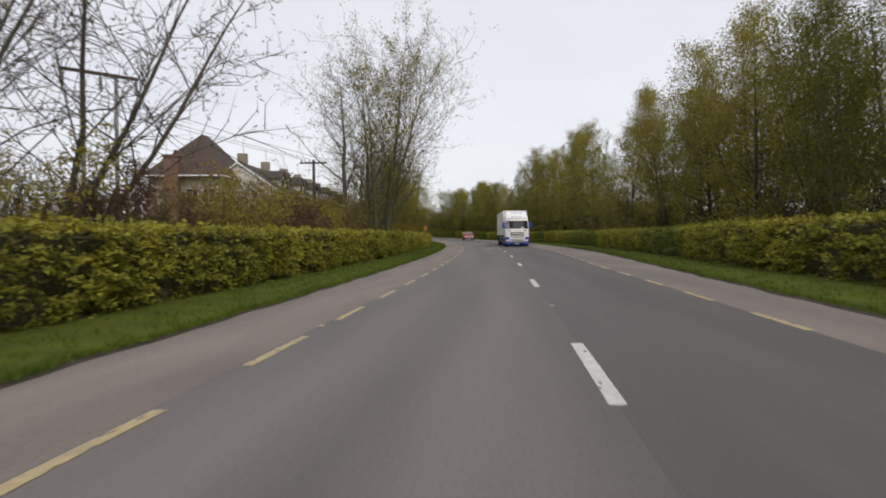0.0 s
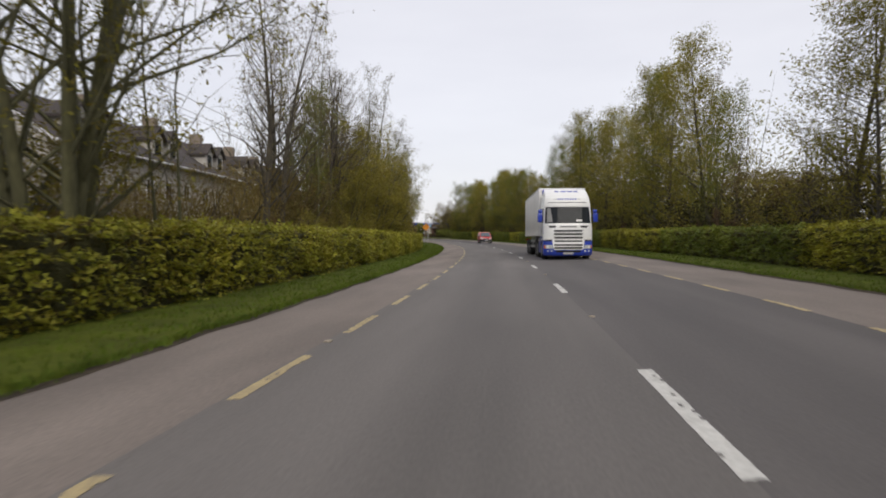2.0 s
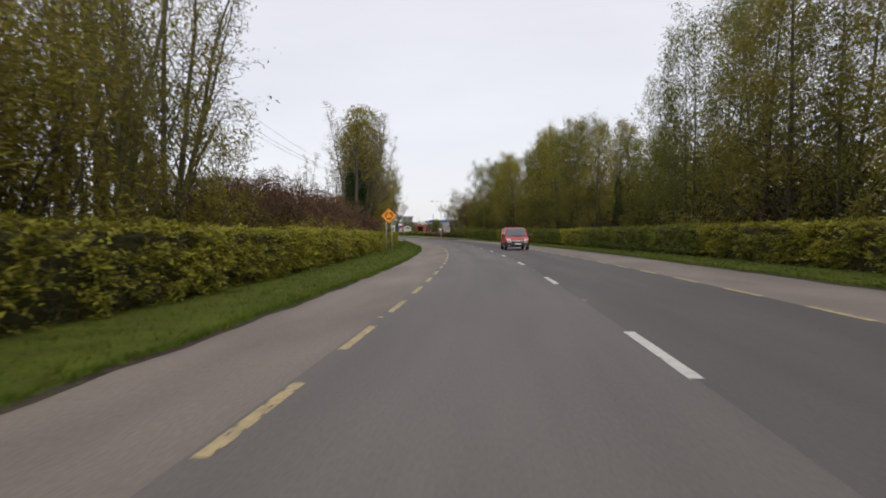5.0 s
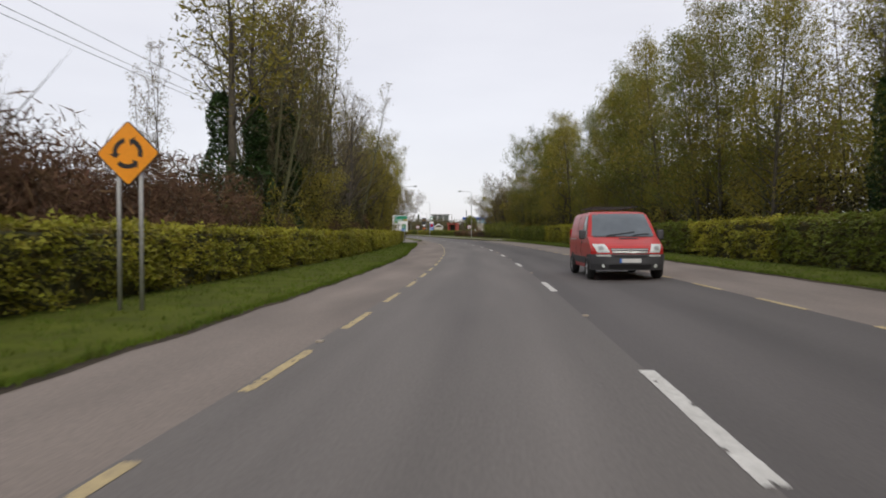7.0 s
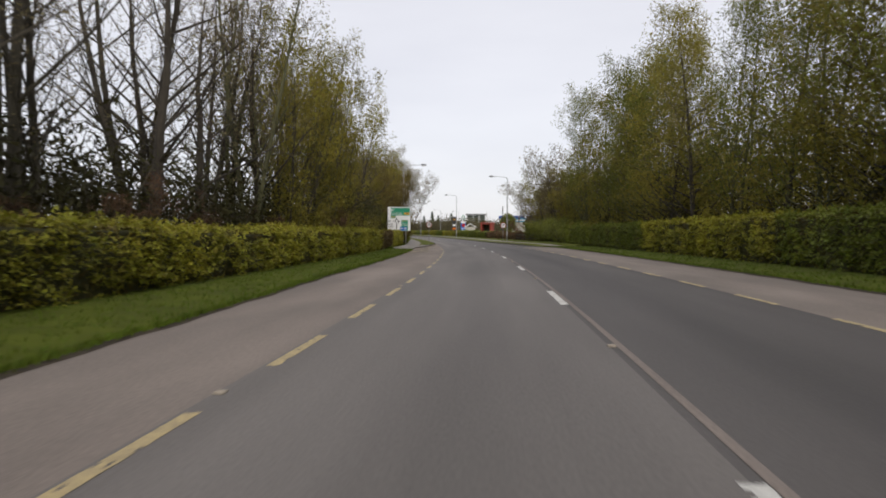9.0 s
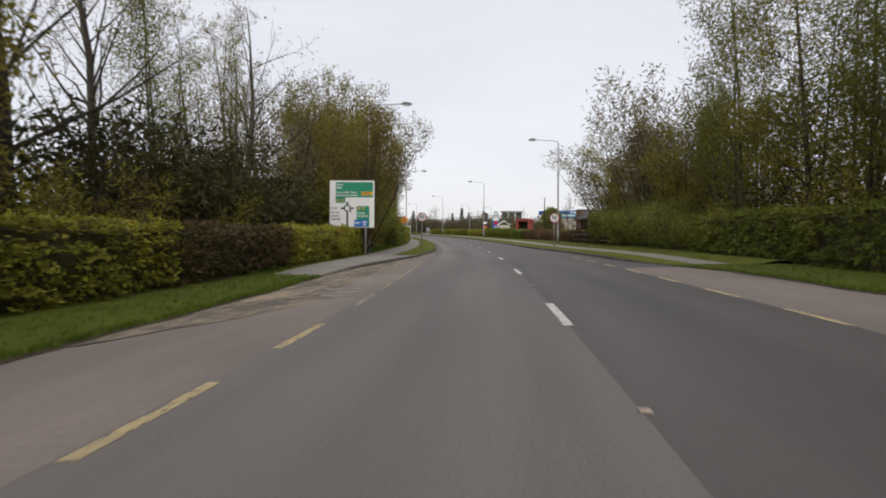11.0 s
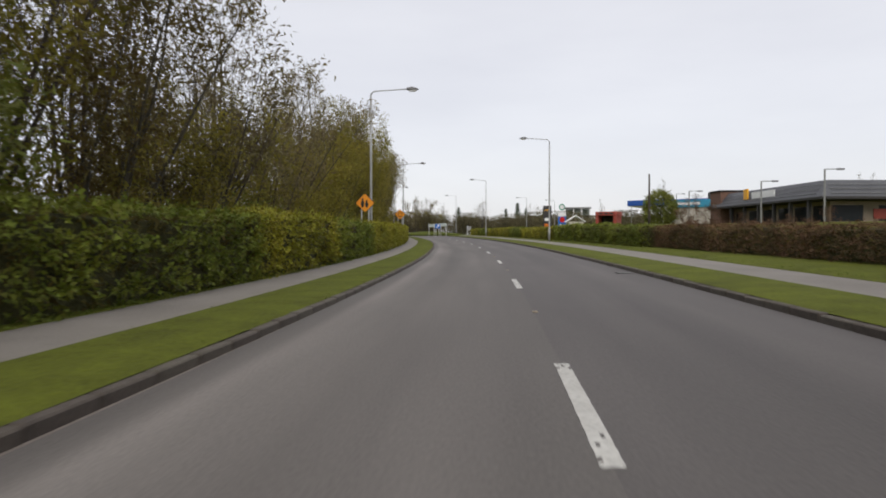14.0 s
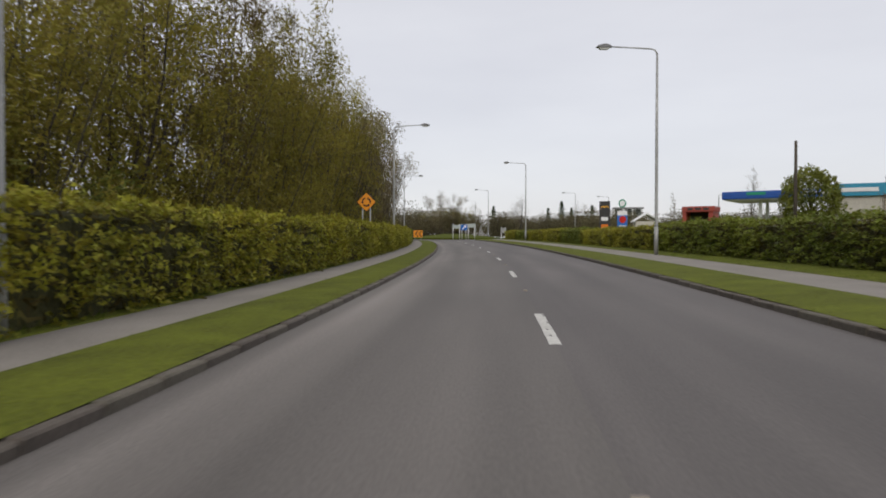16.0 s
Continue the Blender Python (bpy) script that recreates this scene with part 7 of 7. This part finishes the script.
# the drive-in restaurant: its near corner, one wing facing the road, one running away
rest = thing("restaurant", "low brown-brick restaurant with deep grey fascia roof", "restaurant", m=pose(-6.5, 325.1, at(320, 14)[2] + 0.25, 0, 0, 21))
RW, RD = 26.0, 19.5
part("wall", MB().box(RW / 2 + 0.8, RD / 2 + 0.8, 1.6, RW, RD, 3.3, 0.02), M_BUFF, rest, "buff brick wall")
part("roof", MB().box(RW / 2, RD / 2, 3.40, RW + 1.8, RD + 1.8, 0.22, 0.03), M_DARK, rest, "dark eaves")
part("fascia", MB().add([(-0.9, -0.9, 3.5), (RW + 0.9, -0.9, 3.5), (RW + 0.9, RD + 0.9, 3.5), (-0.9, RD + 0.9, 3.5), (0.1, 0.1, 4.85), (RW - 0.1, 0.1, 4.85), (RW - 0.1, RD - 0.1, 4.85), (0.1, RD - 0.1, 4.85)],
                         [(0, 1, 5, 4), (1, 2, 6, 5), (2, 3, 7, 6), (3, 0, 4, 7), (4, 5, 6, 7)]), M_SLATE, rest, "grey mansard fascia")
for k in range(3):
    z = 3.78 + 0.36 * k
    e = 0.9 - 0.75 * (z - 3.5) / 1.35
    part("fascia_rib", MB().box(RW / 2, -e - 0.02, z, RW, 0.05, 0.05), M_LANTERN, rest)
    part("fascia_rib", MB().box(-e - 0.02, RD / 2, z, 0.05, RD, 0.05), M_LANTERN, rest)
for k in range(6):
    part("window", MB().box(2.2 + 3.9 * k, 0.78, 2.25, 2.6, 0.06, 1.3), M_GLASS, rest, "dark window")
    part("window", MB().box(0.78, 2.2 + 2.8 * k, 2.1, 0.06, 1.9, 1.6), M_GLASS, rest, "dark window")
part("poster", MB().box(6.0, 0.70, 2.2, 3.4, 0.05, 0.8), M_REDCLAD, rest, "dark red poster band")
part("sign_shape", MB().prism(arc_band(0.42, 0.62, 0, 180, 12, 0.0, 0.0) + [], -0.55, -0.45, "xz"), M_GOLD, rest, "plain gold shape", m=pose(9.6, 0, 4.0))
part("sign_shape", MB().prism(arc_band(0.42, 0.62, 0, 180, 12, 0.0, 0.0), -0.55, -0.45, "xz"), M_GOLD, rest, "plain gold shape", m=pose(10.6, 0, 4.0))
part("sign_panel", MB().box(-0.55, 9.0, 4.25, 0.12, 4.2, 0.6), M_SIGN_W, rest, "pale lettering band")
part("sign_shape", MB().box(-0.6, 12.2, 4.45, 0.15, 0.8, 1.0), M_GOLD, rest, "plain gold shape")
part("brick_tower", MB().box(0.5, 18.9, 2.55, 2.4, 2.6, 5.1, 0.02), M_BRICK, rest, "brown brick end tower")
part("tower_cap", MB().box(0.5, 18.9, 5.15, 2.7, 2.9, 0.14, 0.02), M_DARK, rest, "dark tower cap")

shop = thing("filling_station_shop", "cream filling station shop with a teal fascia", "shop", m=pose(-18.4, 355.0, at(351, 14)[2] + 0.2, 0, 0, -6))
part("wall", MB().box(9, 5, 2.0, 18, 10, 4.2, 0.02), M_CREAM, shop, "cream wall")
part("fascia", MB().box(3.2, -0.1, 4.2, 6.4, 0.25, 0.95), M_TEAL, shop, "teal fascia panel")
part("fascia", MB().box(12.2, -0.1, 4.35, 11.6, 0.2, 0.6), M_CANOPY, shop, "blue fascia panel")
part("lettering_bar", MB().box(1.9, -0.24, 4.2, 2.6, 0.03, 0.3), M_SIGN_W, shop, "pale lettering bar")
part("roof_plant", MB().box(4.5, 3, 4.9, 1.2, 1.0, 1.3), M_DARK, shop, "dark roof plant")
part("roof_plant", MB().box(13, 4, 5.0, 3.0, 2, 1.4), M_DARK, shop, "dark roof plant")
part("window", MB().box(10, -0.02, 2.0, 5.0, 0.06, 1.8), M_GLASS, shop)
part("corner_post", MB().box(6.5, -0.1, 2.0, 0.2, 0.2, 4.0), M_DARK, shop)

canopy = thing("fuel_canopy", "blue and white filling station canopy on posts", "canopy", m=pose(-26.4, 388.2, at(384, 14)[2] + 0.2, 0, 0, -14))
part("roof", soft_box(9.5, 4.5, 5.55, 19, 9, 0.95, 0.12), M_CANOPY, canopy, "blue rounded canopy edge")
part("stripe", MB().box(4.0, -0.05, 5.7, 2.2, 0.04, 0.35), M_SIGN_G, canopy, "green stripe")
part("soffit", MB().box(9.5, 4.5, 5.02, 18.6, 8.6, 0.12), M_SIGN_W, canopy, "white underside")
for k in range(5):
    part("lettering_bar", MB().box(8.6 + 0.85 * k, -0.06, 5.56, 0.55, 0.04, 0.42), M_SIGN_W, canopy, "white lettering bar")
for x in (4, 15):
    for y in (2.5, 6.5):
        part("post", MB().box(x, y, 2.5, 0.35, 0.35, 5.0), M_SIGN_W, canopy)
for x in (4, 15):
    part("fuel_pump", soft_box(x, 4.5, 0.95, 0.6, 1.6, 1.9, 0.06), M_SIGN_B, canopy, "blue fuel pump")
part("kiosk_wall", MB().box(4.5, 10.5, 1.7, 9, 0.4, 3.4), M_CREAM, canopy)

wash = thing("car_wash", "red portal frame car wash with a dark block painted as the shaded inside", "car wash", m=pose(-29.5, 378.2, at(376, 14)[2] + 0.15, 0, 0, -10))
part("post", MB().box(-0.45, 0, 1.7, 0.4, 3.0, 3.4), M_REDCLAD, wash)
part("post", MB().box(2.4, 0, 1.7, 0.5, 3.0, 3.4), M_REDCLAD, wash)
part("roof", MB().box(1.05, 0, 3.6, 3.5, 3.2, 0.6), M_REDCLAD, wash, "red roof band")
# solid dark block in the portal, its colour standing in for inner shade
part("inside", MB().box(1.0, 1.0, 1.7, 2.6, 0.8, 3.2), M_DARK, wash, "dark block painted as the shaded inside")
for k in range(3):
    part("lettering_bar", MB().box(0.2 + 0.85 * k, -1.62, 3.6, 0.6, 0.04, 0.25), M_DARK, wash)

totem = thing("price_totem", "tall blue price sign with a pink spot and green disc", "sign", m=pose(-42.9, 420.0, at(418, 14)[2] + 0.1, 0, 0, 4) @ Matrix.Diagonal((0.78, 0.78, 0.86, 1)))
part("body", MB().box(0, 0, 2.8, 2.2, 0.4, 5.4), M_SIGN_B, totem, "blue panel")
part("top_panel", MB().box(0, -0.02, 5.2, 2.2, 0.42, 0.9), M_SIGN_W, totem, "pale top panel")
part("spot", MB().prism(disc(0.75, 24, 0.1, 3.9), -0.26, -0.2, "xz"), M_RED_LENS, totem, "pink-red spot")
part("disc", MB().prism(disc(0.85, 24, 0, 7.2), -0.15, 0.15, "xz"), M_SIGN_G, totem, "green disc")
part("disc_rim", MB().prism(disc(0.6, 24, 0, 7.2), -0.2, -0.15, "xz"), M_SIGN_W, totem)
part("stem", MB().box(0, 0.1, 6.0, 0.2, 0.2, 1.2), M_STEEL, totem)
for k in range(4):
    part("lettering_bar", MB().box(0, -0.23, 0.8 + 0.6 * k, 1.5, 0.03, 0.22), M_SIGN_W, totem, "pale lettering bar")

column = thing("restaurant_totem", "tall dark sign column with gold and pale shapes", "sign", m=pose(-44.5, 410.9, at(411, 14)[2] + 0.1, 0, 0, 6))
part("body", MB().box(0, 0, 3.1, 1.7, 0.4, 6.2), M_DARK, column, "dark column")
for x in (-0.3, 0.3):
    part("gold_shape", MB().prism(arc_band(0.2, 0.32, 0, 180, 10, x, 5.1), -0.26, -0.2, "xz"), M_GOLD, column, "plain gold shape")
for k in range(3):
    part("lettering_bar", MB().box(0, -0.22, 0.9 + 1.2 * k, 1.1, 0.03, 0.6), M_AMBER if k % 2 else M_SIGN_W, column)

hut = thing("kiosk", "small white hut with a pitched roof", "hut", m=put(392, 26, 0.5, -10))
part("wall", MB().box(0, 1.2, 1.1, 3.0, 2.4, 2.2), M_CREAM, hut)
part("roof", MB().prism([(-1.8, 2.1), (0, 3.2), (1.8, 2.1), (1.8, 2.25), (0, 3.4), (-1.8, 2.25)], -0.3, 2.7, "xz"), M_SIGN_W, hut, "white pitched roof")


hall = thing("far_hall", "far pale hall with a grey flat roof on white posts", "hall", m=pose(-64.7, 595.0, at(560, 60)[2] + 0.5, 0, 0, 10))
part("roof", MB().box(0, 0, 12.0, 12.5, 9, 0.6, 0.05), M_GREY_POST, hall, "grey flat roof")
part("wall", MB().box(0, 3.5, 5.8, 11.5, 0.4, 11.6, 0.05), M_BOARD, hall, "pale grey wall")
for x in (-5.6, -1.8, 1.8, 5.6):
    part("post", MB().box(x, -4.0, 5.8, 0.5, 0.5, 11.6), M_SIGN_W, hall, "white post")


plant(BARES, 415, 53.3, 0.95)


def conifer(seed, high):
    """A dark fir: a straight stem with drooping tiers of boughs."""
    rng = np.random.default_rng(seed)
    ob = thing("fir_tree", "dark pointed fir tree far behind the roundabout", "tree", "far firs")
    mb, cen = MB().tube([(0, 0, -0.2), (0, 0, high * 0.97)], [0.2, 0.02], 7), []
    for k in range(70):
        u = 0.08 + 0.9 * k / 70
        a, ln = 2.4 * k + rng.uniform(-0.4, 0.4), 0.26 * high * (1 - u) ** 0.85 * rng.uniform(0.75, 1.2) + 0.1
        e = np.array((ln * math.cos(a), ln * math.sin(a), high * u - 0.25 * ln))
        mb.spike([(0, 0, high * u), e * (0.5, 0.5, 1) + (0, 0, 0.1 * ln), e], [0.03, 0.02], 3)
        for v in rng.uniform(0.15, 1.05, 26):
            cen.append(np.array((0, 0, high * u)) * (1 - v) + e * v + rng.normal(0, 0.12, 3))
    part("trunk", mb, M_BARK, ob)
    part("crown", leaf_mesh("crown", np.array(cen), 0.22, rng, M_IVY, small=True), None, ob)
    return ob


FIR = conifer(7, 11.0)
for k, (s, off, q) in enumerate(((500, 48, 1.0), (505, 53, 0.85), (498, 43, 0.8), (520, 66, 1.0), (512, 30, 0.9))):
    settle(FIR, put(s, off, 0.2, 60 * k, (q, q, q)))


def yard_lamp(s, off, z, m=None):
    ob = thing("yard_lamp", "dark car park lamp post with a short arm", "street lamp", "car park lamps", m=put(s, off, 0.3))
    part("column", MB().tube([(0, 0, 0), (0, 0, z)], [0.08, 0.06], 8), M_GREY_POST, ob)
    part("arm", MB().box(0.5, 0, z, 1.0, 0.06, 0.06), M_GREY_POST, ob)
    part("lantern", soft_box(1.1, 0, z, 0.5, 0.25, 0.12, 0.03), M_LANTERN, ob)


for s, off, z in ((314.5, 23.9, 5.1), (322, 23.0, 4.8), (336, 22.5, 4.8), (372, 36, 6.5), (400, 40, 6.5)):
    yard_lamp(s, off, z)


def round_tree(s, off, high, r):
    """A clipped-looking small tree, its crown a lumpy ball of leaves on a short stem."""
    rng = np.random.default_rng(31)
    ob = thing("round_tree", "dense round dark green tree beside a pole", "tree", m=put(s, off, 0.4))
    mb = MB().tube([(0, 0, -0.1), (0.05, 0, high * 0.3), (0, 0.05, high * 0.6)], [0.16, 0.12, 0.08], 8)
    for k in range(14):
        a, b = rng.uniform(0, 6.28), rng.uniform(0.2, 1.3)
        mb.spike([(0, 0, high * 0.35), (0.5 * r * math.cos(a), 0.5 * r * math.sin(a), high * (0.4 + 0.12 * b)), (0.9 * r * math.cos(a), 0.9 * r * math.sin(a), high * (0.42 + 0.25 * b))], [0.05, 0.03], 4)
    part("trunk", mb, M_BARK, ob)
    d = rng.normal(size=(5200, 3))
    d /= np.linalg.norm(d, axis=1)[:, None]
    lump = np.array([1 + 0.16 * noise.noise(Vector(q) * 2.6) + 0.12 * noise.noise(Vector(q) * 6.0) for q in d])
    c = d * (lump * rng.uniform(0.5, 1.0, 5200) ** 0.5)[:, None] * (r, r, high * 0.44) + (0, 0, high * 0.56)
    part("crown", leaf_mesh("crown", c, 0.17, rng, M_LEAF_SHRUB, small=True), None, ob)


round_tree(350.4, 24.8, 5.7, 2.15)
plant(BUSHES[2:3], 336.4, 23.6, 1.45, 0.3)
plant(BUSHES[2:3], 334.2, 22.8, 1.3, 0.3)
for k in range(7):
    part("eaves_pillar", MB().box(-0.55, 1.4 + 2.8 * k, 1.65, 0.28, 0.28, 3.3), M_DARK, rest, "dark eaves pillar")
for s, off, k in ((378, 37, 0.6), (390, 44, 0.55), (402, 48, 0.6), (415, 40, 0.7), (425, 44, 0.6), (366, 46, 0.6), (352, 52, 0.65), (330, 56, 0.6)):
    plant(POLES, s, off, k)
for k in range(5):
    tagged(part("bollard", MB().tube([(0, 0, 0), (0, 0, 0.8), (0, 0, 0.9)], [0.09, 0.09, 0.05], 10), M_SIGN_W, m=put(336 + 5 * k, 19.5, 0.5), smooth=True), "small white bollard by the car park", "bollard", "white bollards")

# old timber rails before the brown shrubs
fence = thing("timber_fence", "low weathered timber rail fence in the long grass", "fence", m=Matrix.Identity(4))
for k in range(6):
    p = at(262 + 3.2 * k, 9.3, 0.1)
    part("post", MB().box(p[0], p[1], p[2] + 0.5, 0.12, 0.12, 1.15), M_TIMBER, fence)
    if k < 5:
        q = at(265.2 + 3.2 * k, 9.3, 0.1)
        for z in (0.45, 0.88):
            part("rail", MB().tube([(p[0], p[1], p[2] + z), (q[0], q[1], q[2] + z)], 0.05, 6), M_TIMBER, fence)

# roundabout: ring road, kerbed island, signs
C = np.array(at(428, 3))
strip("roundabout", [(-26, 0.004), (30, 0.004)], 402, 456, 6, M_ASPHALT, label="grey asphalt round the traffic island")
island = MB()
n = 48
vs = [(C[0] + r * math.cos(2 * math.pi * i / n), C[1] + r * math.sin(2 * math.pi * i / n), C[2] + z + 0.01 * (math.cos(2 * math.pi * i / n))) for r, z in ((9, -0.1), (9, 0.15), (8.7, 0.17), (6, 0.5), (2, 0.9)) for i in range(n)]
fs = [(k * n + i, k * n + (i + 1) % n, (k + 1) * n + (i + 1) % n, (k + 1) * n + i) for k in range(4) for i in range(n)] + [tuple(range(4 * n, 5 * n))]
tagged(part("traffic_island", island.add(vs, fs), M_TURF), "round grass traffic island with a kerb", "traffic island", "", "structure")
marker = thing("roundabout_sign", "blue arrow board between pale boards on posts", "road sign", m=put(418.5, 3.6, 0.1))
for x, w, z, h, mt in ((0, 1.15, 1.95, 0.95, M_SIGN_B), (-1.3, 1.4, 2.05, 0.6, M_BOARD), (1.3, 1.45, 2.25, 0.65, M_BOARD)):
    part("board", MB().box(x, 0, z, w, 0.05, h), mt, marker)
for x in (-1.9, -0.75, -0.35, 0.35, 0.75, 1.9):
    part("post", MB().tube([(x, 0.05, -0.1), (x, 0.05, 2.6)], 0.055, 8), M_SIGN_W, marker, smooth=True)
part("arrow", plate([(-0.35, 1.7), (-0.2, 1.6), (0.2, 2.0), (0.35, 1.85), (0.38, 2.35), (-0.1, 2.3), (0.05, 2.15)], -0.04, 0.01), M_SIGN_W, marker, "white arrow")
chev = thing("chevron_sign", "amber chevron board by the splitter island", "road sign", m=put(399, -5.2, 0.1))
part("board", MB().box(0, 0, 1.05, 1.3, 0.05, 1.0), M_SIGN_Y, chev, "amber board")
for x in (-0.45, 0.45):
    part("post", MB().tube([(x, 0.05, 0), (x, 0.05, 1.6)], 0.04, 8), M_STEEL, chev)
for x in (-0.3, 0.2):
    part("chevron", plate([(x + 0.2, 1.45), (x - 0.15, 1.05), (x + 0.2, 0.65), (x + 0.4, 0.65), (x + 0.05, 1.05), (x + 0.4, 1.45)], -0.04, 0.01), M_BLACK, chev, "black chevron")
back = thing("sign_back", "grey back of a small sign on two posts", "road sign", m=put(411, 9.2, 0.1))
part("panel", MB().box(0, 0, 1.35, 0.9, 0.05, 0.8), M_STEEL, back, "grey panel")
for x in (-0.35, 0.35):
    part("post", MB().tube([(x, 0.04, 0), (x, 0.04, 1.9)], 0.05, 8), M_SIGN_W, back)

# ---- kerb stones ----
def kerb_stone(seed):
    rng = np.random.default_rng(seed)
    return MB().box(0, 0.45, -0.02, 0.19, 0.888, 0.29, 0.018).mesh("kerb_stone", M_KERB)


STONES = [kerb_stone(i) for i in range(3)]
krng = np.random.default_rng(5)
for table, s0, sd, label in ((EDGE_L, 233.5, -1, "dark weathered concrete kerb along the grass strip"), (EDGE_R, 237.0, 1, "dark weathered concrete kerb along the grass strip")):
    kerb = thing("kerb", label, "kerb", kind="structure")
    s, k = s0, 0
    rest_mb = MB()
    while s < 403:
        o0, o1 = prof(table, s), prof(table, s + 0.9)
        m = put(s, o0 + sd * 0.06, krng.uniform(-0.008, 0.008) - 0.02 - 0.10 * max(0.0, 1 - (s - s0) / 8), -math.degrees(math.atan2(o1 - o0, 0.9)) + krng.uniform(-0.5, 0.5))
        if k < 150:
            part("kerb_stone", STONES[k % 3], M_KERB, kerb, m=m)
        else:
            rest_mb.box(0, 0.45, -0.02, 0.19, 0.888, 0.29, 0.018, m=m)
        s += 0.9
        k += 1
    tagged(part("kerb_run", rest_mb, M_KERB, kerb, fix=False), kind="stuff")
